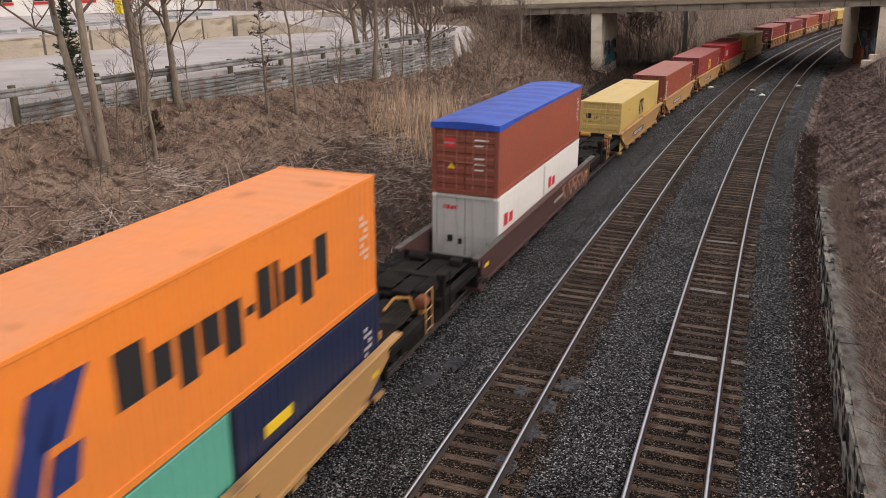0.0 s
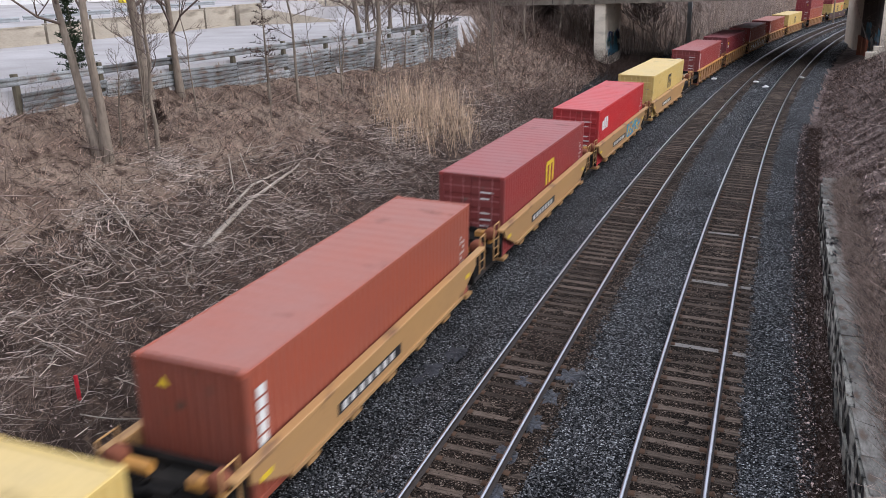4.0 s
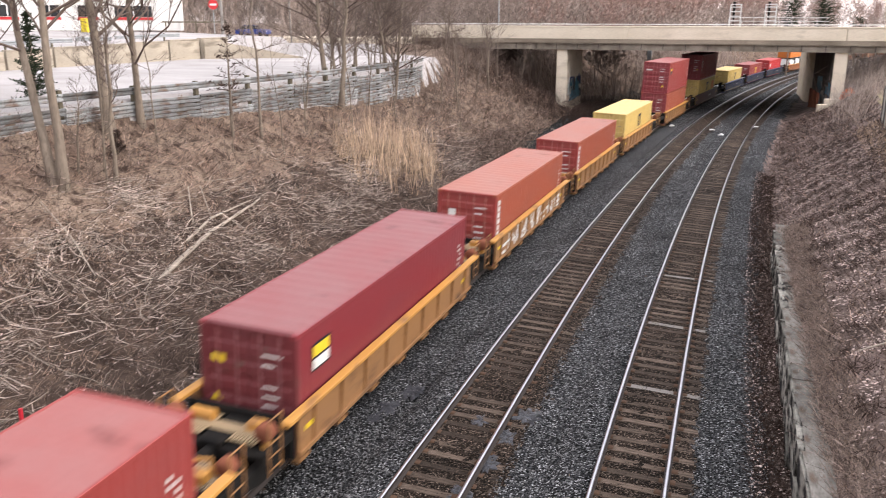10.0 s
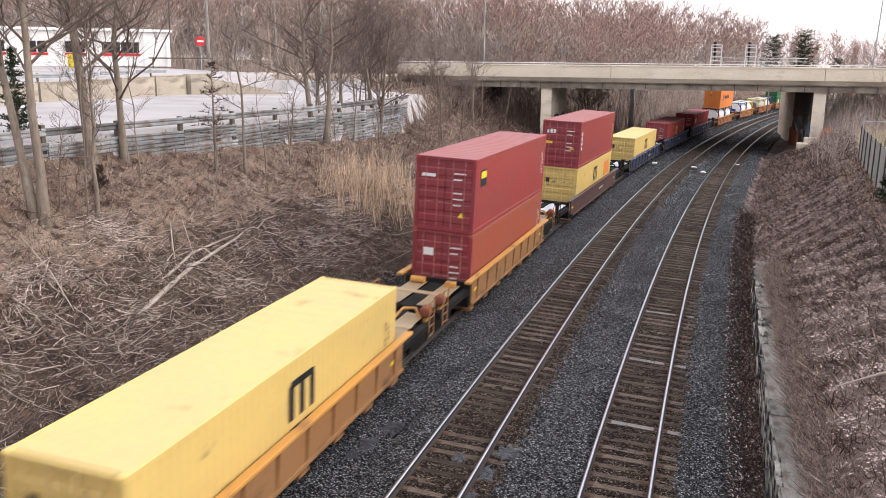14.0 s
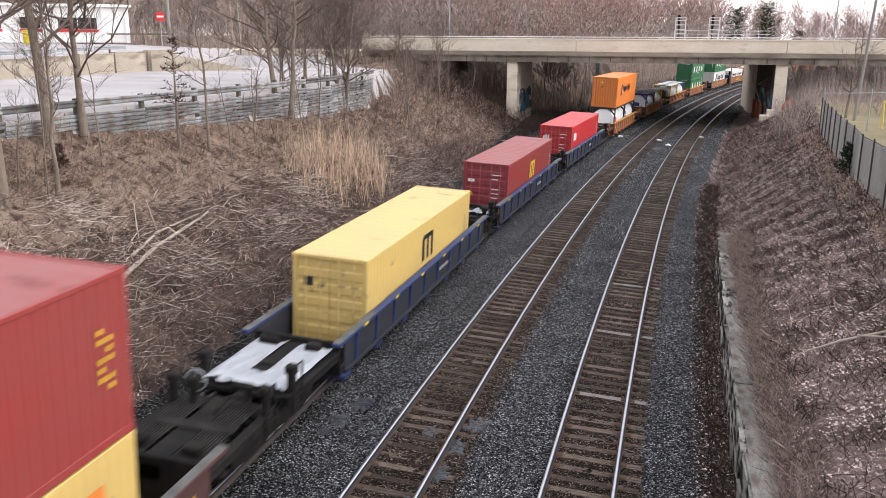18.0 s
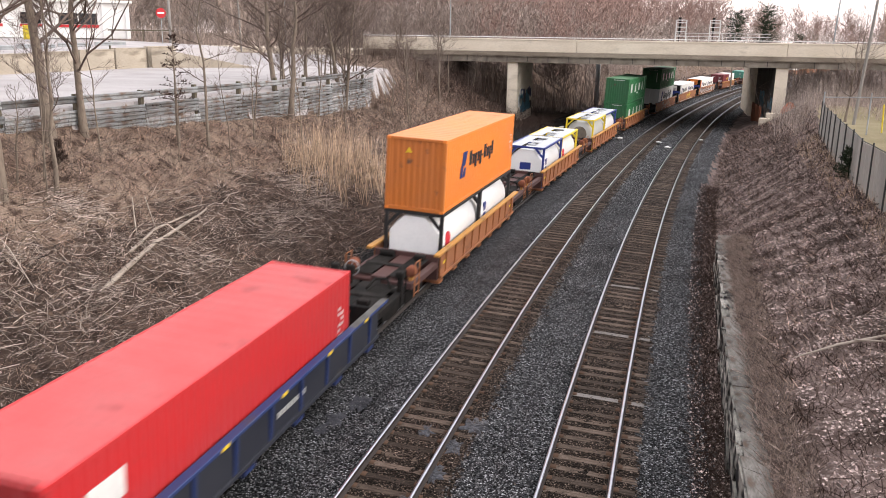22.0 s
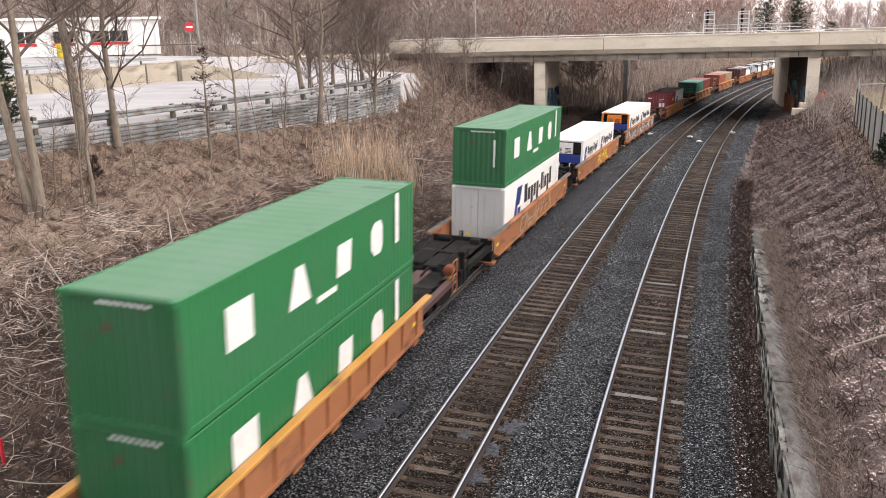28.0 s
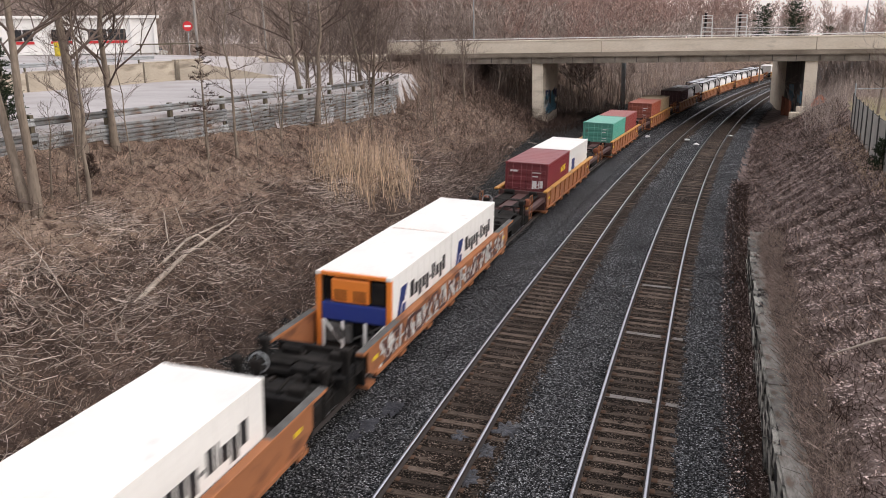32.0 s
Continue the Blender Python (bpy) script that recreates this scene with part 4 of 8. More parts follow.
def container(label, color, length=12.19, tall=2.896, lead_end="doors", roof=None, end_color=None, category="shipping container"):
    """A steel box with corrugated sheets, corner posts, rails, castings and doors; its leading end faces -y."""
    c = tagged(new("shipping_container"), label, category, "containers on the train")
    h, L = tall, length
    mat = P[color]
    # most leading ends take darker paint, their dimmer light put into the colour
    emat = P[end_color] if end_color else grimy_shaded(color)
    key = (round(L, 2), round(h, 2))
    flat = lead_end == "reefer" or lead_end == "reefer_doors"
    for sx in (-1, 1):
        if flat:
            sh = shape(("flat_side", sx, *key), lambda bm: wave(bm, L - 0.24, 0.16, h - 0.09, sx * 1.217, sx, (L - 0.24) / 10, 0.008, seams=True))
        else:
            sh = shape(("side_panel", sx, *key), lambda bm: wave(bm, L - 0.3, 0.15, h - 0.09, sx * 1.214, sx))
        part("side_panel", sh, mat, c)
        part("top_rail", shape(("top_rail", sx, *key), lambda bm: box(bm, min(sx * 1.16, sx * 1.219), max(sx * 1.16, sx * 1.219), -L / 2 + 0.1, L / 2 - 0.1, h - 0.1, h - 0.012, 0.01)), mat, c)
        part("bottom_rail", shape(("bottom_rail", sx, *key), lambda bm: box(bm, min(sx * 1.15, sx * 1.219), max(sx * 1.15, sx * 1.219), -L / 2 + 0.1, L / 2 - 0.1, 0.02, 0.17, 0.01)), mat, c)
        for sy in (-1, 1):
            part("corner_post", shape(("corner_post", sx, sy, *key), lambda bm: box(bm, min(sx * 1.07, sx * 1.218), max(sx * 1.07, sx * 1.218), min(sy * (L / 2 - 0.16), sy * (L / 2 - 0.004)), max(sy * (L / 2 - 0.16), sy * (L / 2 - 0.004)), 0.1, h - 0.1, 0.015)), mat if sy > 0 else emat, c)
            for z in (0.0, h - 0.118):
                part("corner_casting", shape(("casting",), lambda bm: box(bm, -0.081, 0.081, -0.089, 0.089, 0, 0.118, 0.012)), mat, c, at=pose(sx * 1.14, sy * (L / 2 - 0.088), z))
    if flat:
        part("roof", shape(("flat_roof", *key), lambda bm: box(bm, -1.17, 1.17, -L / 2 + 0.1, L / 2 - 0.1, h - 0.06, h - 0.014)), P[roof] if roof else faded(color), c)
    else:
        part("roof", shape(("roof", *key), lambda bm: roof_sheet(bm, L - 0.3, h - 0.016)), P[roof] if roof else faded(color), c)
    part("floor", shape(("floor", *key), lambda bm: box(bm, -1.14, 1.14, -L / 2 + 0.1, L / 2 - 0.1, 0.05, 0.16)), M_BLACK, c)
    for sy in (-1, 1):
        ya, yb = sorted((sy * (L / 2 - 0.12), sy * (L / 2 - 0.006)))
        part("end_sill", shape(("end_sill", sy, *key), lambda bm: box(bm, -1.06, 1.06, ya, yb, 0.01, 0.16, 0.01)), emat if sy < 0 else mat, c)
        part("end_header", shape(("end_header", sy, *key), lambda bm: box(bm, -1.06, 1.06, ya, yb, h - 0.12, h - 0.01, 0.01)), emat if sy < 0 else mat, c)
    part("end_panel", shape(("end_panel", 1, *key), lambda bm: wave(bm, 2.14, 0.15, h - 0.1, L / 2 - 0.05, 1, 0.25, 0.04, 0)), mat, c)
    lead = -L / 2
    if lead_end in ("doors", "reefer_doors"):
        for sx in (-1, 1):
            def door_shape(bm):
                out = [(lead + 0.10, 0.16), (lead + 0.06, 0.16)]
                if lead_end == "doors":
                    step = (h - 0.62) / 5
                    for i in range(5):
                        z = 0.34 + i * step
                        out += [(lead + 0.06, z), (lead + 0.034, z + 0.04), (lead + 0.034, z + step * 0.6), (lead + 0.06, z + step * 0.6 + 0.04)]
                out += [(lead + 0.06, h - 0.12), (lead + 0.10, h - 0.12)]
                prism(bm, out, min(sx * 0.012, sx * 1.06), max(sx * 0.012, sx * 1.06), 0)
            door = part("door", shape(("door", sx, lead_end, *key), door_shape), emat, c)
            for bx in (0.3, 0.78):
                def bar(bm):
                    tube(bm, (sx * bx, lead + 0.018, 0.12), (sx * bx, lead + 0.018, h - 0.08), 0.02, k=6)
                    for z in (0.25, 0.95, 1.7, h - 0.3):
                        box(bm, sx * bx - 0.04, sx * bx + 0.04, lead + 0.012, lead + 0.05, z, z + 0.05)
                    box(bm, min(sx * bx, sx * bx - sx * 0.32), max(sx * bx, sx * bx - sx * 0.32), lead + 0.004, lead + 0.02, 1.12, 1.16)
                part("locking_bar", shape(("locking_bar", sx, bx, *key), bar), P["grey"] if color in ("white", "grey") else faded(color), door, "thin upright locking bar")
        c["lead"] = lead + 0.034
    elif lead_end == "corrugated":
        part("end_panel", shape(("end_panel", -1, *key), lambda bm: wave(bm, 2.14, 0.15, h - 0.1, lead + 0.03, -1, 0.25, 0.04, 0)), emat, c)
        c["lead"] = lead + 0.03
    elif lead_end == "reefer":
        part("machinery_panel", shape(("machinery_panel", *key), lambda bm: (box(bm, -1.06, 1.06, lead + 0.3, lead + 0.34, 0.16, h - 0.12), box(bm, -1.06, 1.06, lead + 0.06, lead + 0.3, 0.16, 0.3))), M_BLACK, c)
        part("bay_frame", shape(("bay_frame", *key), lambda bm: [box(bm, x, x + 0.1, lead + 0.02, lead + 0.1, 0.17, 1.05, 0.01) for x in (-1.05, -0.42, 0.32, 0.95)] + [tube(bm, (-0.95, lead + 0.05, 1.0), (-0.4, lead + 0.05, 0.35), 0.035, k=6), tube(bm, (0.95, lead + 0.05, 1.0), (0.4, lead + 0.05, 0.35), 0.035, k=6)]), P["white"], c, "white steel frame of the machinery bay")
        part("compressor_bay", shape(("compressor_bay", *key), lambda bm: (box(bm, -0.95, -0.1, lead + 0.08, lead + 0.29, 0.32, 0.95, 0.05), tube(bm, (-0.05, lead + 0.2, 0.45), (0.9, lead + 0.2, 1.0), 0.04, k=6), tube(bm, (0.9, lead + 0.2, 0.4), (0.2, lead + 0.2, 1.05), 0.04, k=6), box(bm, 0.2, 0.85, lead + 0.1, lead + 0.29, 0.32, 0.62, 0.04), tube(bm, (-0.5, lead + 0.1, 0.65), (-0.5, lead + 0.02, 0.65), 0.22, k=14))), M_GRATE, c, "exposed refrigeration machinery")
        part("unit_cover", shape(("unit_cover", *key), lambda bm: box(bm, -1.05, 1.05, lead + 0.03, lead + 0.28, 1.06, 1.62, 0.03)), P["frame_blue"], c, "dark blue refrigeration unit cover")
        hood = part("fan_hood", shape(("fan_hood", *key), lambda bm: box(bm, -0.72, 0.52, lead + 0.01, lead + 0.27, 1.66, h - 0.2, 0.03)), P["orange"] if end_color == "orange" else P["white"], c, "fan hood with slotted vents")
        part("vent", shape(("vent", *key), lambda bm: [box(bm, x, x + 0.42, lead + 0.0, lead + 0.012, 1.74 + i * 0.09, 1.78 + i * 0.09) for i in range(4) for x in (-0.62, 0.0)]), M_BLACK, hood)
        part("control_box", shape(("control_box", *key), lambda bm: box(bm, 0.58, 1.02, lead + 0.03, lead + 0.27, 1.68, h - 0.22, 0.03)), M_BLACK, c)
        c["lead"] = lead
    return c


def stripes(c, length, tall):
    """Yellow and black height warning on the leading top corners."""
    for i in range(5):
        for x in (-1.1, 0.72):
            mark(c, "end", (x + i * 0.08, x + i * 0.08 + 0.045, tall - 0.1, tall - 0.02), "mark_yellow")


def code_bars(c, tall, mat="mark_white", x0=0.2):
    """Rows of small plain bars where the container's codes stand on a door."""
    for i, (w, z) in enumerate(((0.62, 0.78), (0.4, 0.7), (0.45, 0.52), (0.5, 0.44), (0.42, 0.36))):
        mark(c, "end", (x0 + 0.14, x0 + 0.14 + w * 0.8, tall * z, tall * z + 0.05), mat)


def side_codes(c, length, tall, mat="mark_white"):
    for i in range(7):
        for dy in (0.0, 0.22):
            if (i * 3 + int(dy * 10)) % 4:
                mark(c, "side", (length / 2 - 0.80 + dy, length / 2 - 0.70 + dy, tall * 0.40 + i * 0.16, tall * 0.40 + i * 0.16 + 0.09), mat)


def placard(c, x, z, mat="mark_yellow"):
    bm = bmesh.new()
    prism(bm, [(x - 0.14, z), (x + 0.14, z), (x, z + 0.22)], c["lead"] - 0.004, c["lead"], 1)
    part("warning_triangle", bm, P[mat], c, "yellow warning triangle")


def emblem(c, y, z, size, mat):
    """A plain wheel-like emblem: three uprights on a bar over a small block."""
    y, z = y - 1.65, z - 0.12
    for k in range(3):
        mark(c, "side", (y + k * size * 0.53, y + k * size * 0.53 + size * 0.24, z, z + size * (0.98 if k else 0.9)), mat)
    mark(c, "side", (y + size * 0.1, y + size * 1.2, z + size * 0.82, z + size), mat)
    for k in range(2):
        mark(c, "side", (y + size * (0.1 + 0.6 * k), y + size * (0.55 + 0.6 * k), z - size * 0.42, z - size * 0.2), mat)


def tank_container(label, frame_color, band=None, spot=None, dull=False):
    """A 20 ft tank in a box frame, with a walkway on top."""
    c = tagged(new("tank_container"), label, "tank container", "containers on the train")
    L, h = 6.058, 2.591
    fm = P[frame_color]

    def shell(bm):
        R = 1.13
        prof = [(-2.9, 0.02), (-2.88, 0.5), (-2.8, 0.85), (-2.66, 1.05), (-2.5, R), (2.5, R), (2.66, 1.05), (2.8, 0.85), (2.88, 0.5), (2.9, 0.02)]
        lathe(bm, prof, 1, 28)
        bmesh.ops.translate(bm, verts=bm.verts, vec=(0, 0, 1.32))
    tank = part("tank_shell", shape(("tank_shell",), shell, True), P["grey"] if dull else P["tank"], c, "glossy insulated tank")
    for sx in (-1, 1):
        for sy in (-1, 1):
            part("corner_post", shape(("tank_post", sx, sy), lambda bm: box(bm, min(sx * 1.08, sx * 1.218), max(sx * 1.08, sx * 1.218), min(sy * 2.9, sy * 3.025), max(sy * 2.9, sy * 3.025), 0, h, 0.01)), fm, c)

            def brace(bm):
                box(bm, -0.06, 0.06, -0.05, 0.05, 0, 0.75)
            part("brace", shape(("brace",), brace), fm, c, at=pose(sx * 0.62, sy * 2.96, h - 0.12, 0, 0, 0) @ pose(0, 0, 0, 0, sx * 137, 0))
            part("brace", shape(("brace",), brace), fm, c, at=pose(sx * 0.62, sy * 2.96, 0.12, 0, 0, 0) @ pose(0, 0, 0, 0, sx * 43, 0))
        part("top_rail", shape(("tank_rail", sx), lambda bm: box(bm, min(sx * 1.12, sx * 1.218), max(sx * 1.12, sx * 1.218), -2.95, 2.95, h - 0.12, h - 0.01, 0.01)), fm, c)
        part("bottom_rail", shape(("tank_low_rail", sx), lambda bm: box(bm, min(sx * 1.1, sx * 1.218), max(sx * 1.1, sx * 1.218), -2.95, 2.95, 0.02, 0.16, 0.01)), fm, c)
    for sy in (-1, 1):
        for z in (0.02, h - 0.13):
            part("end_beam", shape(("tank_beam", sy), lambda bm: box(bm, -1.1, 1.1, sy * 2.96 - 0.05, sy * 2.96 + 0.05, 0, 0.12)), fm, c, at=pose(0, 0, z))
    part("walkway", shape(("tank_walk",), lambda bm: (box(bm, -1.08, -0.4, -2.9, 2.9, h - 0.05, h - 0.02), box(bm, 0.42, 1.08, -2.9, 2.9, h - 0.05, h - 0.02), box(bm, -0.4, 0.42, -0.5, 0.3, h - 0.05, h - 0.02), box(bm, -0.4, 0.42, 2.0, 2.9, h - 0.05, h - 0.02))), M_WALK, c, "pale grey metal walkway")
    part("manhole", shape(("manhole",), lambda bm: (tube(bm, (0, -1.2, 2.4), (0, -1.2, 2.53), 0.3, k=16), tube(bm, (0, 1.2, 2.4), (0, 1.2, 2.5), 0.2, k=12))), M_STEEL, c)
    c["lead"] = -2.97
    if not dull:
        part("end_plate", shape(("tank_end_plate",), lambda bm: prism(bm, [(1.1 * math.cos(math.pi * (2 * i + 1) / 8), 1.3 + 1.16 * math.sin(math.pi * (2 * i + 1) / 8)) for i in range(8)], -2.93, -2.9, 1)), P["tank"], c, "flat white end plate")
    else:
        part("valve_box", shape(("tank_valve_box",), lambda bm: (box(bm, -0.45, 0.45, -2.98, -2.72, 0.2, 0.75, 0.04), tube(bm, (0, -2.96, 0.5), (0, -3.0, 0.5), 0.14, k=12))), M_BLACK, c, "black valve box under the tank")
        part("stained_cap", shape(("tank_stained_cap",), lambda bm: tube(bm, (0, -2.925, 1.32), (0, -2.9, 1.32), 0.62, k=24)), M_GIRDER, c, "brown-stained tank end")
    if band:
        part("band", boxes((1.085, 1.125, -2.05, -1.6, 1.0, 1.75)), P[band], c)
        part("emblem_panel", boxes((-0.35, 0.35, -2.94, -2.932, 1.1, 1.55)), P[band], c)
    if spot:
        bm = bmesh.new()
        tube(bm, (1.09, -1.9, 1.35), (1.14, -1.9, 1.35), 0.33, k=20)
        part("round_mark", bm, P[spot], c)
    return c


# ---- well cars ----
def wheelset(truck, y):
    def build(bm):
        lathe(bm, [(-0.80, 0.09), (-0.78, 0.42), (-0.72, 0.45), (-0.69, 0.42), (-0.66, 0.10), (0.66, 0.10), (0.69, 0.42), (0.72, 0.45), (0.78, 0.42), (0.80, 0.09)], 0, 18)
    part("wheelset", shape(("wheelset",), build, False), M_TYRE, truck, at=pose(0, y, 0.42))


def add_truck(car, y):
    def build(bm):
        for sx in (-1, 1):
            prism(bm, [(-1.15, 0.35), (-1.15, 0.55), (-0.45, 0.68), (0.45, 0.68), (1.15, 0.55), (1.15, 0.35), (0.5, 0.22), (-0.5, 0.22)], min(sx * 0.9, sx * 1.08), max(sx * 0.9, sx * 1.08), 0)
        box(bm, -0.95, 0.95, -0.22, 0.22, 0.3, 0.62)
    truck = part("truck", shape(("truck",), build), M_BLACK, car, "grimy black wheel truck", at=pose(0, y, 0))
    wheelset(truck, -0.86)
    wheelset(truck, 0.86)


STYLES = {
    #            paint        ribs   inside well half-length  tread      smooth taper
    "beige": dict(paint="car_yellow", ribs=0, half=6.35, tread="car_yellow", taper=1.3),
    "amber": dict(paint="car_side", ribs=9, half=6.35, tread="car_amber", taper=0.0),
    "brown": dict(paint="car_brown", ribs=0, half=8.15, tread=None, taper=0.5),
    "blue": dict(paint="car_blue", ribs=10, half=8.15, tread=None, taper=0.0),
    "rust": dict(paint="car_rust", ribs=0, half=8.15, tread=None, taper=0.5),
    "ribbed_rust": dict(paint="car_rust", ribs=10, half=6.6, tread="car_amber", taper=0.0),
}


def well_car(label, style, front, back, snow=False, graffiti=None, span=None):
    """A low container car. front and back: from its middle to its ends; it leads with -y."""
    st = STYLES[style]
    mat = P[st["paint"]]
    half = min(st["half"], front - 0.9, back - 0.9)
    car = tagged(new("well_car"), label, "rail car", "well cars of the train")
    key = (style, round(half, 2))
    zt, zb = 1.45, 0.42
    for sx in (-1, 1):
        def side(bm):
            tp = st["taper"]
            prism(bm, [(-half, zb + tp * 0.45), (-half + tp + 0.01, zb), (half - tp - 0.01, zb), (half, zb + tp * 0.45), (half, zt - 0.1), (-half, zt - 0.1)], min(sx * 1.33, sx * 1.39), max(sx * 1.33, sx * 1.39), 0)
            box(bm, min(sx * 1.33, sx * 1.45), max(sx * 1.33, sx * 1.45), -half + tp, half - tp, zb - 0.06, zb + 0.05, 0.01)
        # blue cars: panels below the chord are darker than chord and ribs
        wall = part("side_sill", shape(("side_sill", sx, *key), side), P["car_dark"] if style == "blue" else mat, car)
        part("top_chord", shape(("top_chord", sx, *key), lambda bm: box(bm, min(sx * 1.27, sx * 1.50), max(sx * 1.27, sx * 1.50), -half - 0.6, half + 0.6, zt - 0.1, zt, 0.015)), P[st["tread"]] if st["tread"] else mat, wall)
        if not st["tread"]:
            part("tread_strip", shape(("tread_strip", sx, *key), lambda bm: box(bm, min(sx * 1.28, sx * 1.49), max(sx * 1.28, sx * 1.49), -half - 0.58, -half + 2.2, zt + 0.001, zt + 0.012)), M_GRATE, wall, "worn grey anti-slip strip")
            part("tread_strip", shape(("tread_strip2", sx, *key), lambda bm: box(bm, min(sx * 1.28, sx * 1.49), max(sx * 1.28, sx * 1.49), half - 2.2, half + 0.58, zt + 0.001, zt + 0.012)), M_GRATE, wall, "worn grey anti-slip strip")
        for i in range(st["ribs"]):
            y = -half + (i + 0.5) * 2 * half / st["ribs"]
            part("rib", shape(("rib", sx), lambda bm: prism(bm, [(sx * 1.391, zt - 0.101), (sx * 1.47, zt - 0.101), (sx * 1.43, zb + 0.06), (sx * 1.391, zb + 0.06)], -0.05, 0.05, 1)), mat, wall, at=pose(0, y, 0))
        if style == "blue":
            for i in range(6):
                y = -half + (i + 0.5) * 2 * half / 6
                part("reflector", shape(("reflector", sx), lambda bm: box(bm, min(sx * 1.502, sx * 1.51), max(sx * 1.502, sx * 1.51), -0.14, 0.14, zt - 0.09, zt - 0.01)), P["mark_yellow"], wall, at=pose(0, y, 0))
        else:
            for y in (-half + 0.5, half - 0.8):
                part("reflector", shape(("reflector_low", sx), lambda bm: box(bm, min(sx * 1.391, sx * 1.399), max(sx * 1.391, sx * 1.399), -0.2, 0.2, 0.86, 0.98)), P["mark_yellow"], wall, at=pose(0, y, 0))
    for y in np.linspace(-half + 0.4, half - 0.4, 7):
        part("cross_beam", shape(("cross_beam",), lambda bm: box(bm, -1.32, 1.32, -0.25, 0.25, 0.07, 0.172)), mat, car, at=pose(0, y, 0))
    for sgn, end in ((-1, front), (1, back)):
        inner = half + 0.01

        lo, hi = (-end + 0.35, -inner) if sgn < 0 else (inner, end - 0.35)
        deck_mat = P["car_brown"] if style == "ribbed_rust" else M_BLACK
        size = (sgn, round(end, 2), *key)
        part("end_bulkhead", shape(("end_bulkhead", *size), lambda bm: box(bm, -1.3, 1.3, (-inner - 0.14) if sgn < 0 else inner, -inner if sgn < 0 else inner + 0.14, 0.3, 1.28)), deck_mat, car)
        part("centre_sill", shape(("centre_sill", *size), lambda bm: box(bm, -0.28, 0.28, lo, hi, 0.72, 1.12, 0.02)), deck_mat, car)
        part("end_sill", shape(("car_end_sill", *size), lambda bm: box(bm, -1.26, 1.26, lo if sgn < 0 else hi - 0.5, lo + 0.5 if sgn < 0 else hi, 0.86, 1.0, 0.02)), deck_mat, car)
        for sx in (-1, 1):
            part("platform_beam", shape(("platform_beam", sx, *size), lambda bm: box(bm, min(sx * 1.05, sx * 1.3), max(sx * 1.05, sx * 1.3), lo, hi, 0.78, 1.025, 0.02)), deck_mat, car)

        def grate(bm):
            lo, hi = (-end + 0.4, -inner - 0.16) if sgn < 0 else (inner + 0.16, end - 0.4)
            for sx in (-1, 1):
                k = 9
                for i in range(k):
                    x = sx * 0.34 + sx * i * 0.075
                    box(bm, min(x, x + sx * 0.05), max(x, x + sx * 0.05), lo + 0.1, hi - 0.1, 1.125, 1.15)
            box(bm, -1.05, 1.05, (lo + hi) / 2 - 0.18, (lo + hi) / 2 + 0.18, 1.152, 1.17)
        part("walkway_grating", shape(("walkway", sgn, round(end, 2), *key), grate), P["tan"] if style == "amber" else M_DECK, car, "tan platform boards" if style == "amber" else "dark walkway grating")

        y = sgn * (inner + 0.55)
        gear = P["car_amber"] if style in ("beige", "amber") else M_BLACK
        part("brake_cylinder", shape(("brake_cylinder",), lambda bm: tube(bm, (-0.9, 0, 1.28), (-0.35, 0, 1.28), 0.13, k=10)), gear, car, at=pose(0, y, 0))
        part("valve_box", shape(("valve_box",), lambda bm: box(bm, 0.5, 0.9, -0.15, 0.15, 1.14, 1.36, 0.03)), gear, car, at=pose(0, y, 0))
        for sx in (-1, 1):
            def rail(bm):
                y = sgn * (end - 0.5)
                tube(bm, (sx * 1.33, y, 0.5), (sx * 1.33, y, 1.75), 0.025, k=6)
                tube(bm, (sx * 1.33, y - sgn * 0.5, 0.5), (sx * 1.33, y - sgn * 0.5, 1.75), 0.025, k=6)
                for z in (0.6, 0.9, 1.2, 1.74):
                    tube(bm, (sx * 1.33, y, z), (sx * 1.33, y - sgn * 0.5, z), 0.02, k=5)
            part("ladder", shape(("ladder", sx, sgn, round(end, 2)), rail), mat if style in ("beige", "amber", "ribbed_rust") else M_BLACK, car)
        if style in ("beige", "amber", "ribbed_rust"):
            for sx in (-1, 1):
                drum = part("end_drum", shape(("end_drum",), lambda bm: lathe(bm, [(-0.2, 0.02), (-0.2, 0.16), (-0.15, 0.2), (0.12, 0.2), (0.18, 0.14), (0.2, 0.02)], 1, 14), True), M_RUSTRED, car, "rusty red rounded drum", at=pose(sx * 1.12, sgn * (end - 0.75), 1.36))
                part("bracket", shape(("drum_bracket",), lambda bm: box(bm, -0.06, 0.06, -0.12, 0.12, -0.4, -0.15, 0.01)), P["car_amber"], drum)
        else:
            for sx in (-1, 1):
                part("end_post", shape(("end_post",), lambda bm: (box(bm, -0.09, 0.09, -0.1, 0.1, 0.9, 1.62, 0.03), box(bm, -0.14, 0.14, -0.14, 0.14, 1.5, 1.74, 0.04))), M_BLACK, car, "stout black corner post", at=pose(sx * 1.2, sgn * (end - 0.7), 0))

        def brake_wheel(bm):
            for i in range(20):
                a0, a1 = 2 * math.pi * i / 20, 2 * math.pi * (i + 1) / 20
                tube(bm, (0.26 * math.cos(a0), 0, 0.26 * math.sin(a0)), (0.26 * math.cos(a1), 0, 0.26 * math.sin(a1)), 0.022, k=5)
            for i in range(4):
                tube(bm, (0, 0, 0), (0.26 * math.cos(i * math.pi / 2), 0, 0.26 * math.sin(i * math.pi / 2)), 0.015, k=5)
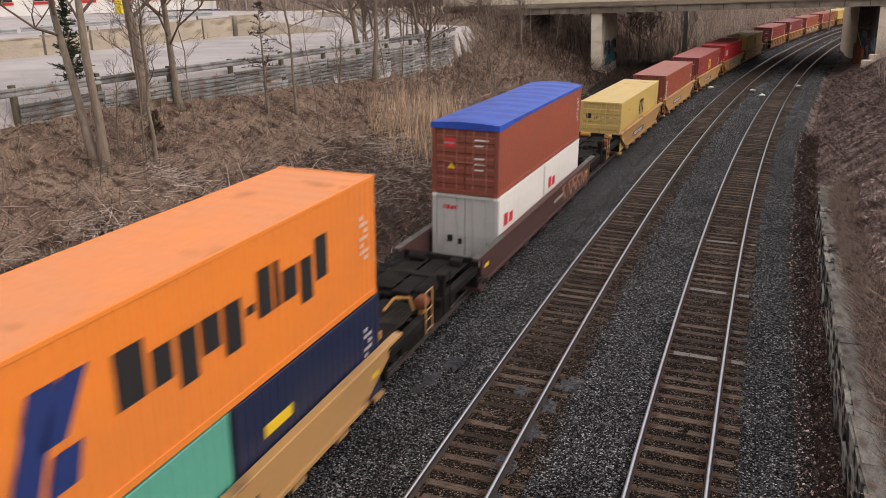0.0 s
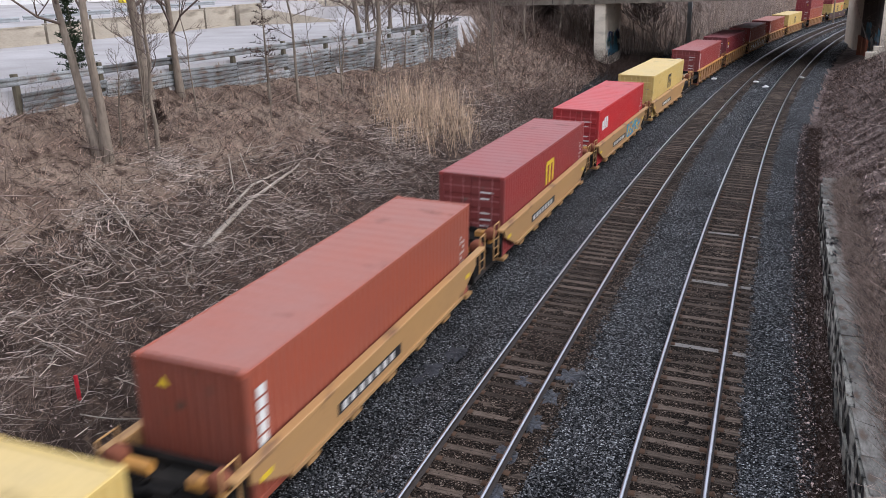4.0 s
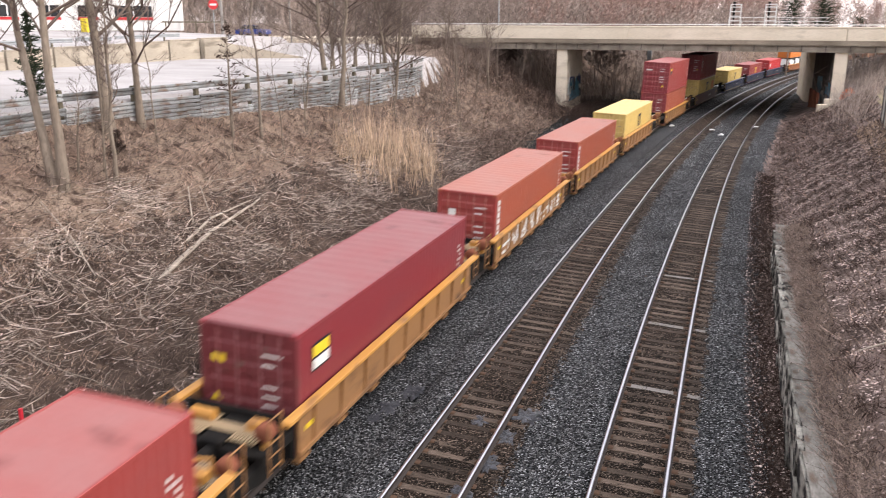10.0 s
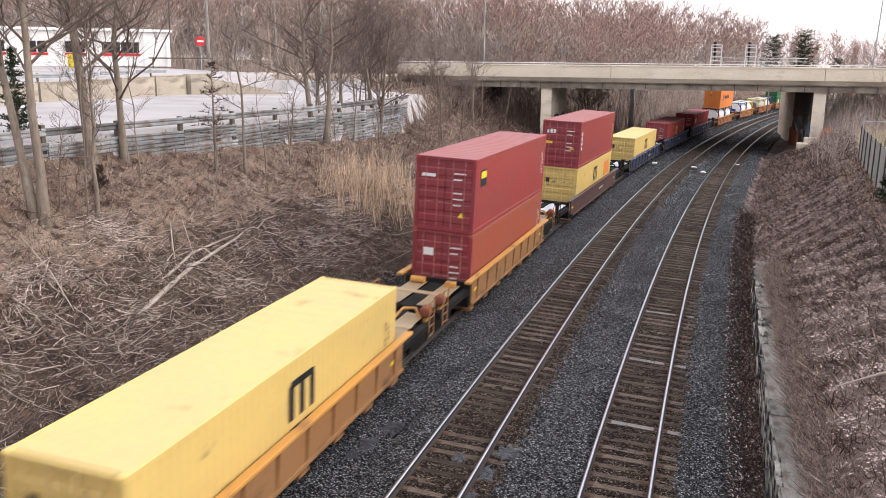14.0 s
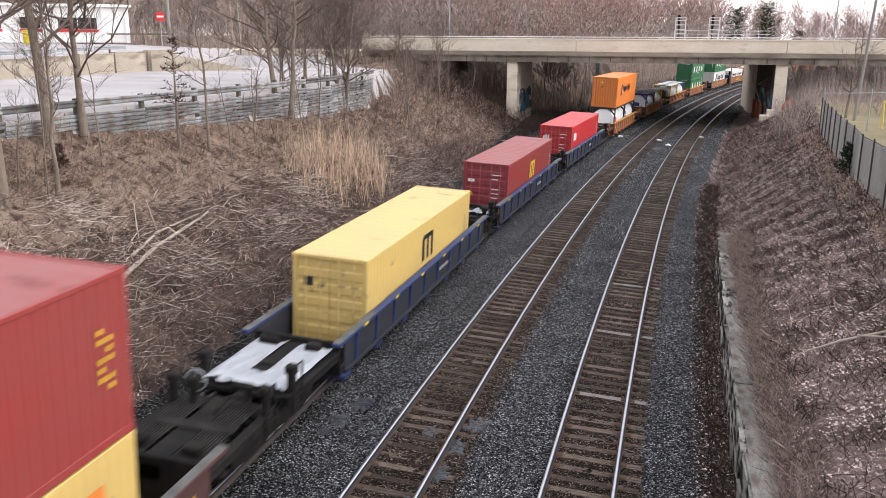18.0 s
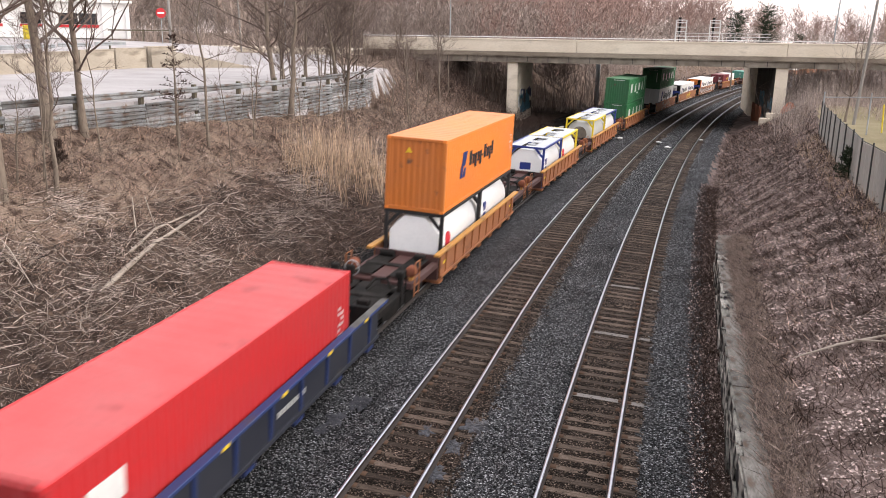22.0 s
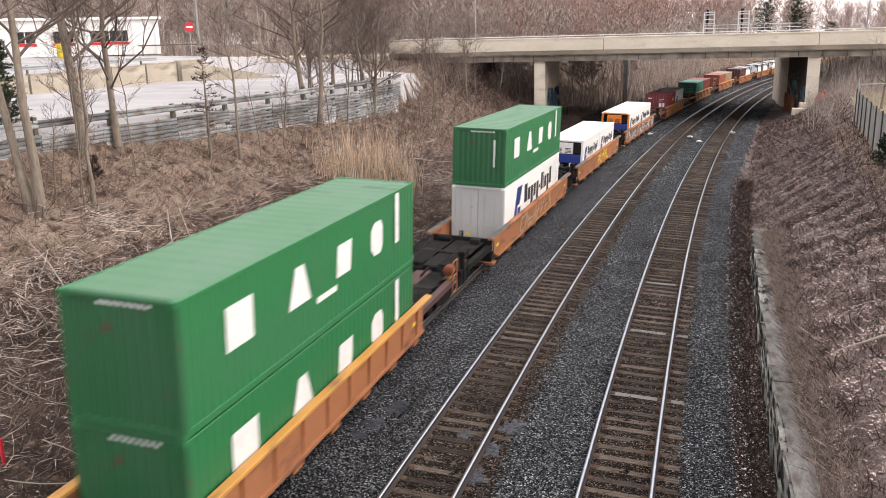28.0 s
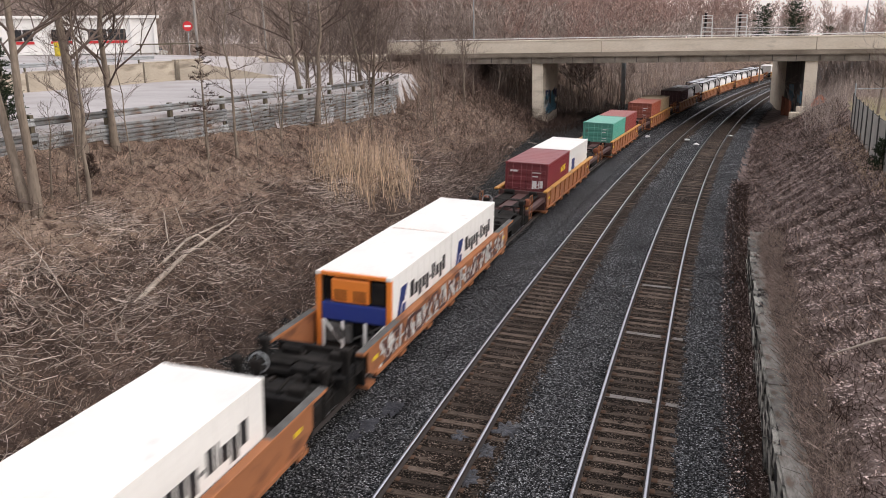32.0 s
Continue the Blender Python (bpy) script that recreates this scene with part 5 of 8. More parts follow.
        if sgn > 0:
            stand = part("brake_stand", shape(("brake_stand",), lambda bm: (box(bm, -0.08, 0.08, -0.06, 0.06, 1.0, 1.75, 0.02), box(bm, -0.16, 0.16, -0.1, 0.1, 1.5, 1.8, 0.03))), gear, car, "hand brake stand", at=pose(-0.55, end - 0.9, 0))
            part("brake_wheel", shape(("brake_wheel",), brake_wheel), M_STEEL, stand, "steel brake wheel", at=pose(0, 0.14, 1.66))
            part("air_pipe", shape(("air_pipe",), lambda bm: [tube(bm, p, q, 0.045, k=8) for p, q in (((0.2, -0.3, 1.18), (0.35, 0.1, 1.42)), ((0.35, 0.1, 1.42), (0.75, 0.25, 1.42)), ((0.75, 0.25, 1.42), (0.95, 0.1, 1.1)))]), gear, car, at=pose(0, end - 1.0, 0))
        add_truck(car, sgn * (end - 1.0))

        def coupler(bm):
            y = sgn * end
            box(bm, -0.12, 0.12, min(sgn * (end - 0.6), y), max(sgn * (end - 0.6), y), 0.72, 0.98, 0.03)
        part("coupler", shape(("coupler", sgn, round(end, 2)), coupler), M_BLACK, car)
    if snow:
        bm = bmesh.new()
        lo, hi = -front + 0.5, -half - 0.18
        r = random.Random(label)
        nx, ny = 15, 8
        grid = [[bm.verts.new((-1.14 + 2.28 * i / nx, lo + (hi - lo) * j / ny + (r.uniform(-0.05, 0.05) if 0 < j < ny else r.uniform(-0.12, 0.05)), 1.185 + r.uniform(-0.012, 0.02) - (0.05 if i in (0, nx) or j in (0, ny) else 0))) for j in range(ny + 1)] for i in range(nx + 1)]
        for i in range(nx):
            for j in range(ny):
                if i not in (6, 7, 8) or j < 2:
                    bm.faces.new((grid[i][j], grid[i + 1][j], grid[i + 1][j + 1], grid[i][j + 1]))
        for v in [v for v in bm.verts if not v.link_faces]:
            bm.verts.remove(v)
        bmesh.ops.solidify(bm, geom=bm.faces, thickness=0.035)
        part("snow", bm, M_SNOW, car, "old snow lying on the end platform")
    if graffiti:
        r = random.Random(label)
        y0, y1 = span or (-half + 0.8, half - 1.4)
        for layer, col in enumerate(graffiti):
            y = y0 + 0.1 * layer
            while y < y1:
                w, tall, lean = r.uniform(0.45, 0.8), r.uniform(0.5, 0.78), r.uniform(-0.12, 0.2)
                z = r.uniform(0.48, 0.56)
                bm = bmesh.new()
                for _ in range(r.choice((3, 4))):
                    th = r.uniform(0.07, 0.16)
                    u0, v0, u1, v1 = r.choice(((0, 0, 0, 1), (1, 0, 1, 1), (0, 1, 1, 1), (0, 0, 1, 0), (0, 0, 1, 1), (0, 0.5, 1, 0.5), (0, 1, 1, 0), (0.5, 0, 0.5, 1)))
                    a0, b0, a1, b1 = y + u0 * w + lean * v0, z + v0 * tall, y + u1 * w + lean * v1, z + v1 * tall
                    n = math.hypot(a1 - a0, b1 - b0)
                    dy, dz = -(b1 - b0) / n * th / 2, (a1 - a0) / n * th / 2
                    prism(bm, [(a0 + dy, b0 + dz), (a1 + dy, b1 + dz), (a1 - dy, b1 - dz), (a0 - dy, b0 - dz)], 1.391, 1.3945 + 0.002 * layer + r.uniform(0, 0.0008), 0)
                part("graffiti_stroke", bm, P[col], car)
                y += w * r.uniform(1.05, 1.5)
    if style == "beige":
        part("sign_panel", boxes((1.391, 1.397, -3.0, 0.4, 0.62, 0.9)), P["mark_black"], car)
        for i in range(7):
            part("sign_bar", boxes((1.398, 1.401, -2.8 + i * 0.42, -2.55 + i * 0.42, 0.67, 0.85)), P["mark_white"], car)
    elif style in ("brown", "rust", "blue"):
        for i in range(8):
            part("lettering_bar", boxes((1.391, 1.394, 1.2 + i * 0.2, 1.34 + i * 0.2, 0.82, 0.96)), P["grey"] if style != "rust" else P["car_brown"], car)
    return car


MOVING = []     # thing, place of its middle along the train, height above the rail
FLOOR = 0.18


CAR_MIDS = []   # middles of the cars along the train, before spacing
SPREAD = 0.06   # how much the cars' spacing is drawn out


# slack in the couplers: how much further back each car rides
SLACK = [0.0, -0.2, 1.46, -0.24, -0.24, 0.4, 0.21, 1.04, 0.5, -0.08, 0.42, 0.35, -0.2, 0.18, 0.57, 0.84, 0.39, 0.8, 0.99, -0.07, 0.0, 0.45, 0.73, 0.0, 0.74, 1.8]


def spaced(s):
    """Place along the train: a car and its load are moved as one."""
    i = min(range(len(CAR_MIDS)), key=lambda k: abs(CAR_MIDS[k] - s))
    return s + SPREAD * max(0.0, CAR_MIDS[i] - 25.0) + SLACK[min(i, len(SLACK) - 1)]


def ride(thing, s, z=0.0):
    s = spaced(s)
    MOVING.append((thing, s, z))
    thing.matrix_basis = on_track(s, N_TRAIN, z)
    return thing


def load(c, s, z=FLOOR):
    return ride(c, s, z)


def box40(s, label, color, z=FLOOR, tall=2.896, **kw):
    c = container(label, color, 12.19, tall, **kw)
    load(c, s + 6.095, z)
    return c


def box20(s, label, color, z=FLOOR, tall=2.591, **kw):
    c = container(label, color, 6.058, tall, **kw)
    load(c, s + 3.03, z)
    return c


def build_train():
    # cars: leading face of the load, style, label, extras
    cars = [
        (4.8, "beige", "beige-yellow well car under an orange container", {}),
        (26.4, "brown", "dark brown well car with pale orange graffiti", dict(graffiti=("mark_rose",), span=(2.6, 7.2))),
        (46.0, "beige", "beige-yellow well car with a black lettered panel", {}),
        (62.0, "beige", "beige-yellow well car under a red container", {}),
        (76.9, "beige", "beige-yellow well car under a red container with a yellow emblem", {}),
        (90.9, "beige", "beige-yellow well car with blue graffiti", dict(graffiti=("mark_sky", "mark_yellow", "mark_sky"), span=(0.6, 4.2))),
        (106.0, "beige", "beige-yellow well car under a yellow container", {}),
        (124.2, "amber", "ribbed amber well car, leading end empty", {}),
        (139.8, "amber", "ribbed amber well car under a maroon container", {}),
        (155.5, "amber", "ribbed amber well car with pale stains", dict(graffiti=("mark_white",))),
        (170.2, "amber", "ribbed amber well car under a red container", {}),
        (185.3, "amber", "ribbed amber well car under a yellow container", {}),
        (204.8, "amber", "ribbed amber well car under two stacked red containers", {}),
        (225.0, "brown", "dark brown well car with snow on its end", dict(snow=True)),
        (246.8, "blue", "dark blue well car with snow on its platform", dict(snow=True)),
        (265.3, "blue", "dark blue well car with yellow reflectors", dict(snow=True)),
        (284.3, "blue", "dark blue well car under a bright red container", {}),
        (304.4, "ribbed_rust", "ribbed orange-brown well car carrying tanks", {}),
        (324.6, "ribbed_rust", "ribbed orange-brown well car with two tank containers", {}),
        (344.3, "ribbed_rust", "ribbed orange-brown well car with yellow-framed tanks", {}),
        (362.0, "ribbed_rust", "ribbed orange-brown well car under green containers", {}),
        (384.2, "rust", "tall-sided rusty orange well car with faded graffiti", dict(graffiti=("tan",), span=(-3.5, 3.0))),
        (402.6, "rust", "tall-sided rusty orange well car with yellow graffiti", dict(graffiti=("mark_yellow",), span=(-1.0, 2.6))),
        (422.0, "rust", "tall-sided rusty well car covered in white graffiti", dict(graffiti=("mark_white", "grey", "car_brown"))),
        (443.4, "ribbed_rust", "ribbed orange-brown well car with two short containers", {}),
        (464.0, "ribbed_rust", "ribbed orange-brown well car with a teal container", {}),
        (484.0, "ribbed_rust", "ribbed orange-brown well car with an orange container", {}),
        (503.5, "ribbed_rust", "ribbed orange-brown well car with a maroon container", {}),
        (521.5, "ribbed_rust", "ribbed orange-brown well car with white tanks", {}),
        (537.0, "ribbed_rust", "ribbed orange-brown well car with white tanks", {}),
        (552.5, "ribbed_rust", "ribbed orange-brown well car with orange and white tanks", {}),
        (568.0, "ribbed_rust", "ribbed orange-brown well car with white tanks", {}),
        (588.0, "amber", "ribbed amber well car with pale containers", {}),
        (606.0, "amber", "ribbed amber well car with a blue container", {}),
        (624.0, "amber", "ribbed amber well car with orange containers", {}),
    ]
    mids = [c[0] + 6.1 for c in cars]
    CAR_MIDS.extend(mids)
    rides = [spaced(m) for m in mids]
    wells = [STYLES[c[1]]["half"] for c in cars]

    def between(i):
        """How far car i reaches back and car i + 1 reaches forward: what is left beyond their wells is shared."""
        left = rides[i + 1] - rides[i] - wells[i] - wells[i + 1]
        return wells[i] + left / 2, wells[i + 1] + left / 2

    for i, (s, style, label, extra) in enumerate(cars):
        front = between(i - 1)[1] if i else 9.5
        back = between(i)[0] if i + 1 < len(cars) else 9.5
        ride(well_car(label, style, front, back, **extra), mids[i])

    c = box40(4.8, "orange steel container with black lettering bars and a blue emblem", "orange", z=FLOOR + 2.6, lead_end="corrugated")
    lettered_side(c, 12.19)
    c = box20(11.0, "dark blue short container with a yellow emblem", "navy")
    mark(c, "side", (-2.1, -1.1, 1.5, 1.75), "mark_yellow"), side_codes(c, 6.058, 2.3)
    box20(4.8, "teal short container with stained sides", "teal")

    c = box40(26.4, "brick-red open-top container under a blue tarpaulin", "rust", z=FLOOR + 2.6, tall=2.45)
    code_bars(c, 2.45), mark(c, "end", (-0.75, -0.35, 1.65, 1.95), "mark_red"), mark(c, "end", (-0.75, -0.35, 1.75, 1.83), "mark_white"), placard(c, -0.5, 0.9), side_codes(c, 12.19, 2.3)

    def tarp(bm):
        k, r = 48, random.Random(5)
        rows = []
        for i in range(k + 1):
            y = -6.12 + 12.24 * i / k
            sag = 0.045 * abs(math.sin(i * 0.62)) + r.uniform(0, 0.012)
            drop = 0.05 + 0.10 * max(0.0, 1 - i / 16) + 0.02 * abs(math.sin(i * 0.9)) + r.uniform(0, 0.02)
            rows.append([bm.verts.new(p) for p in ((-1.245, y, 2.45 - drop), (-1.235, y, 2.475), (-0.6, y, 2.51 + sag), (0, y, 2.53 + sag), (0.6, y, 2.51 + sag), (1.235, y, 2.475), (1.245, y, 2.45 - drop))])
        for a, b in zip(rows, rows[1:]):
            for j in range(6):
                bm.faces.new((a[j], a[j + 1], b[j + 1], b[j]))
        for q in (rows[0], rows[-1]):
            bm.faces.new(q)
    part("tarpaulin", shape(("tarpaulin",), tarp), P["tarp"], c, "bright blue wrinkled tarpaulin")
    for s0, lbl, end in ((26.4, "grey-white refrigerated short container with red marks", "reefer_doors"), (32.5, "cream-white refrigerated short container with red marks", "reefer_doors")):
        c = box20(s0, lbl, "white", lead_end=end, end_color="grey")
        letters(c, "side", 2, (-2.4, -1.2, 1.4, 1.85), "mark_red")
        letters(c, "end", 4, (-0.85, -0.25, 2.05, 2.2), "mark_red")
        mark(c, "end", (-0.65, -0.45, 0.85, 1.1), "mark_black"), mark(c, "end", (-0.25, -0.1, 0.8, 1.0), "mark_black")

    def yellow40(s, label, z=FLOOR, em="mark_black"):
        c = box40(s, label, "yellow", z=z)
        emblem(c, 1.1, 1.55, 0.95, em), side_codes(c, 12.19, 2.4, "tan"), mark(c, "end", (-0.85, -0.55, 1.9, 2.2), em), stripes(c, 12.19, 2.896)
        for x in (0.25, 0.7):
            mark(c, "end", (x, x + 0.25, 1.95, 2.02), "tan")
        return c

    yellow40(46.0, "faded yellow container with a black emblem and rusty roof edges")
    c = box40(62.0, "brick-red container with white lettering bars", "rust", lead_end="corrugated")
    for i in range(6):
        mark(c, "side", (-5.75, -5.45, 0.95 + i * 0.26, 1.16 + i * 0.26), "mark_white")
    placard(c, -0.6, 2.3), side_codes(c, 12.19, 2.5)
    c = box40(76.9, "dull red container with a yellow emblem and faded roof", "red")
    emblem(c, 1.1, 1.45, 0.95, "mark_yellow"), code_bars(c, 2.9), side_codes(c, 12.19, 2.5)
    c = box40(90.9, "bright red container with white lettering bars", "bright")
    letters(c, "side", 3, (-5.3, -3.9, 1.75, 2.35), "mark_white"), letters(c, "end", 3, (-0.95, -0.45, 1.6, 1.85), "mark_white"), code_bars(c, 2.9), stripes(c, 12.19, 2.896), placard(c, -0.5, 0.5)
    side_codes(c, 12.19, 2.5)
    yellow40(106.0, "yellow container with a black emblem and striped corners")
    c = box40(124.2, "dull red container with vertical white lettering bars", "red")
    for i in range(7):
        mark(c, "side", (-5.8, -5.5, 0.9 + i * 0.25, 1.1 + i * 0.25), "mark_white")
    mark(c, "end", (-0.75, -0.4, 1.75, 2.15), "mark_white"), code_bars(c, 2.9), stripes(c, 12.19, 2.896), side_codes(c, 12.19, 2.5), placard(c, -0.5, 0.9)
    c = box40(139.8, "maroon container with a yellow, black and white badge", "maroon")
    mark(c, "side", (-5.4, -4.5, 1.75, 2.42), "mark_black")
    for rect, colr in (((-5.35, -4.55, 2.1, 2.36), "mark_yellow"), ((-5.35, -4.55, 1.8, 2.04), "mark_white")):
        bm = boxes((1.224, 1.227, *rect))
        part("marking", bm, P[colr], c)
    mark(c, "end", (-0.95, -0.6, 1.95, 2.15), "mark_yellow"), code_bars(c, 2.9), stripes(c, 12.19, 2.896), side_codes(c, 12.19, 2.5), placard(c, -0.85, 1.0)
    for s0, lbl in ((155.5, "orange-red container with white lettering bars and a white label"), (170.2, "orange-red container with vertical white lettering bars")):
        c = box40(s0, lbl, "rust", end_color="red")
        for i in range(7):
            mark(c, "side", (-5.8, -5.5, 0.9 + i * 0.25, 1.1 + i * 0.25), "mark_white")
        mark(c, "end", (-0.75, -0.45, 1.85, 2.15), "mark_white"), code_bars(c, 2.9), stripes(c, 12.19, 2.896), side_codes(c, 12.19, 2.5)
    yellow40(185.3, "yellow container with a black emblem")
    c = box40(204.8, "orange-red container at the bottom of a stack", "rust", end_color="maroon")
    code_bars(c, 2.9), placard(c, -0.7, 0.6), side_codes(c, 12.19, 2.5), mark(c, "end", (-0.8, -0.35, 1.9, 2.2), "mark_white")
    c = box40(204.8, "dark red container stacked on another, with a yellow and black badge", "red", z=FLOOR + 2.9, end_color="maroon")
    mark(c, "side", (-5.4, -4.6, 1.75, 2.4), "mark_black")
    part("marking", boxes((1.224, 1.227, -5.35, -4.65, 2.08, 2.34)), P["mark_yellow"], c)
    code_bars(c, 2.9), placard(c, 0.7, 0.6), side_codes(c, 12.19, 2.5), mark(c, "end", (-0.95, -0.4, 2.1, 2.22), "mark_white")
    c = yellow40(225.0, "yellow container under a dark red one, with an orange patch")
    mark(c, "side", (3.4, 5.2, 1.35, 2.35), "mark_orange")
    c = box40(225.0, "dark red container stacked on a yellow one, white code bars", "red", z=FLOOR + 2.9, end_color="maroon")
    for i in range(4):
        mark(c, "side", (-5.75, -5.4, 1.1 + i * 0.3, 1.32 + i * 0.3), "mark_white")
    letters(c, "end", 3, (-0.95, -0.35, 2.1, 2.35), "mark_white"), code_bars(c, 2.9), mark(c, "end", (-0.95, -0.55, 1.45, 1.6), "mark_yellow"), mark(c, "end", (0.6, 0.85, 1.15, 1.25), "mark_yellow"), side_codes(c, 12.19, 2.5, "mark_yellow"), stripes(c, 12.19, 0.12)
    yellow40(246.8, "clean yellow container with a black emblem")
    c = box40(265.3, "dark red container with a yellow emblem and striped corners", "red", end_color="maroon")
    emblem(c, 1.1, 1.45, 0.95, "mark_yellow"), code_bars(c, 2.9), stripes(c, 12.19, 2.896), placard(c, -0.75, 1.1), mark(c, "end", (-0.95, -0.6, 1.85, 2.0), "mark_white"), side_codes(c, 12.19, 2.5), mark(c, "end", (0.7, 1.0, 0.25, 0.5), "mark_yellow")
    c = box40(284.3, "bright red container with a white emblem", "bright")
    letters(c, "end", 3, (-0.95, -0.45, 1.9, 2.2), "mark_white"), code_bars(c, 2.9), stripes(c, 12.19, 2.896), placard(c, -0.3, 0.6), mark(c, "side", (-5.2, -4.2, 1.75, 2.3), "mark_white"), side_codes(c, 12.19, 2.5), mark(c, "end", (0.7, 1.0, 0.2, 0.45), "mark_yellow")

    c = box40(304.4, "orange container with a blue emblem and worn black lettering bars", "orange", z=FLOOR + 2.6, lead_end="corrugated")
    lettered_side(c, 12.19, 0.68), stripes(c, 12.19, 2.896), placard(c, -0.3, 2.3)
    load(tank_container("white tank container in a black frame with red and yellow marks", "frame_black", spot="mark_red"), 307.45)
    load(tank_container("white tank container in a black frame with a blue band", "frame_black", band="frame_blue"), 313.55)
    load(tank_container("white tank container in a dark blue frame with a blue emblem", "frame_blue", band="frame_blue"), 327.65)
    load(tank_container("white tank container in a yellow frame with a red disc", "frame_yellow", spot="mark_red"), 333.75)
    load(tank_container("dull metal tank container in a yellow frame", "frame_yellow", dull=True), 347.35)
    load(tank_container("white tank container in a pale frame", "frame_blue"), 353.45)

    def green_side(c, length):
        for outline in ([(-4.6, 1.1), (-3.6, 1.1), (-3.6, 2.0), (-4.6, 2.0)], [(-2.1, 1.1), (-1.0, 1.1), (-1.35, 2.0), (-1.75, 2.0)], [(0.4, 1.15), (1.25, 1.15), (1.35, 1.95), (0.5, 1.95)],
                        [(2.65, 1.3), (2.9, 1.08), (3.35, 1.08), (3.5, 1.3), (3.5, 1.8), (3.35, 2.0), (2.9, 2.0), (2.65, 1.8)]):
            bm = bmesh.new()
            prism(bm, outline, 1.2195, 1.2235, 0)
            part("marking", bm, P["mark_white"], c)
        mark(c, "side", (4.5, 4.8, 1.05, 2.5), "mark_white"), mark(c, "side", (-0.7, 0.4, 0.85, 1.0), "mark_white")
        for i in range(8):
            mark(c, "end", (-0.4 + i * 0.14, -0.3 + i * 0.14, 2.4, 2.52), "mark_white")

    c = box40(362.0, "green container at the bottom of a stack, white lettering bars", "green", lead_end="corrugated", tall=2.591)
    green_side(c, 12.19)
    c = box40(362.0, "green container stacked on another, white lettering bars", "green", z=FLOOR + 2.6, lead_end="corrugated", tall=2.591)
    green_side(c, 12.19)
    c = box40(384.2, "white refrigerated container with blue emblem and black lettering bars", "white", lead_end="reefer_doors", end_color="grey")
    lettered_side(c, 12.19, 1.0, -2.3, 1.95, False), placard(c, -0.4, 0.6), mark(c, "end", (-0.85, -0.65, 0.55, 0.8), "mark_black"), side_codes(c, 12.19, 2.5, "grey")
    c = box40(384.2, "green container on top of a white one, white lettering bars", "green", z=FLOOR + 2.9, lead_end="corrugated", tall=2.591)
    green_side(c, 12.19), mark(c, "end", (0.65, 0.73, 0.9, 2.1), "mark_white")
    for s0, cover in ((402.6, "white"), (408.75, "white"), (422.0, "orange"), (428.15, "white")):
        c = box20(s0, "white refrigerated short container with blue machinery and an orange hood" if cover == "orange" else "white refrigerated short container with blue machinery end", "white", lead_end="reefer", end_color=cover)
        part("rusty_header", boxes((-1.1, 1.1, -3.02, -2.9, 2.5, 2.578)), P["mark_orange"], c, "rusty orange top edge")
        lettered_side(c, 6.058, 0.58, -1.35, 1.75, False)
    def pair(s, a, b, la, lb, doors=("doors", "doors")):
        x = box20(s, la, a, lead_end=doors[0])
        code_bars(x, 2.59)
        y = box20(s + 6.15, lb, b, lead_end=doors[1])
        return x, y
    x, y = pair(443.4, "maroon", "white", "maroon short container with a yellow mark", "white short refrigerated container with a blue emblem", ("doors", "reefer_doors"))
    letters(x, "side", 3, (0.5, 1.9, 1.6, 1.95), "mark_yellow"), mark(x, "end", (-0.95, -0.5, 2.05, 2.15), "mark_white"), mark(x, "end", (0.35, 0.6, 1.2, 1.6), "mark_white"), mark(x, "end", (0.7, 0.95, 1.2, 1.6), "mark_white"), mark(y, "side", (-2.2, -1.3, 0.9, 1.9), "mark_navy")
    pair(464.0, "teal", "brown", "teal green short container, doors weathered", "weathered brown-red short container")
    pair(484.0, "rust", "tan", "orange-red short container with pale streaks", "faded tan short container")
    box20(503.5, "dark maroon short steel container", "dark")
    load(tank_container("white tank container in a black frame", "frame_black"), 512.7)
    for s0 in (521.5, 537.0, 552.5, 568.0):
        load(tank_container("white tank container in a black frame", "frame_black"), s0 + 3.05)
        load(tank_container("white tank container in a black frame", "frame_black", spot="mark_orange" if s0 > 550 else None), s0 + 9.15)
    pair(588.0, "white", "tan", "plain white short container", "faded tan short container", ("reefer_doors", "doors"))
    box40(606.0, "blue container under a green one", "blue")
    box40(606.0, "green container stacked on a blue one", "green", z=FLOOR + 2.9)
    box40(624.0, "orange container at the bottom of a stack", "orange")
    box40(624.0, "orange-red container stacked on an orange one", "rust", z=FLOOR + 2.9)


def lettered_side(c, length, k=1.0, at=-2.6, mid=1.75, codes=True):
    """Blue emblem and two words as plain bars on the side."""
    def q(y, z):
        return at + (y + 2.6) * k, mid + (z - 1.75) * k

    for outline in ([(-4.6, 0.75), (-4.1, 0.75), (-3.5, 2.3), (-4.0, 2.3)], [(-4.0, 1.45), (-3.5, 1.45), (-3.0, 2.3), (-3.45, 2.3)], [(-3.95, 0.75), (-3.4, 0.75), (-3.25, 1.3), (-3.75, 1.3)]):
        bm = bmesh.new()
        prism(bm, [q(*o) for o in outline], 1.2195, 1.2245, 0)
        part("emblem_stroke", bm, P["mark_navy"], c, "blue slanted stroke")
    x = -2.55
    for w, a, b in ((0.62, 1.3, 2.2), (0.48, 1.3, 1.92), (0.48, 1.02, 1.92), (0.48, 1.3, 1.92), (0.48, 1.02, 1.92), (0.3, 1.5, 1.66), (0.42, 1.3, 2.2), (0.14, 1.3, 2.2), (0.5, 1.3, 1.92), (0.46, 1.02, 1.92), (0.5, 1.3, 2.2)):
        y0, z0 = q(x, a)
        y1, z1 = q(x + w, b)
        mark(c, "side", (y0, y1, z0, z1), "mark_black")
        x += w + 0.14
    if codes:
        side_codes(c, length, 2.6)


build_train()


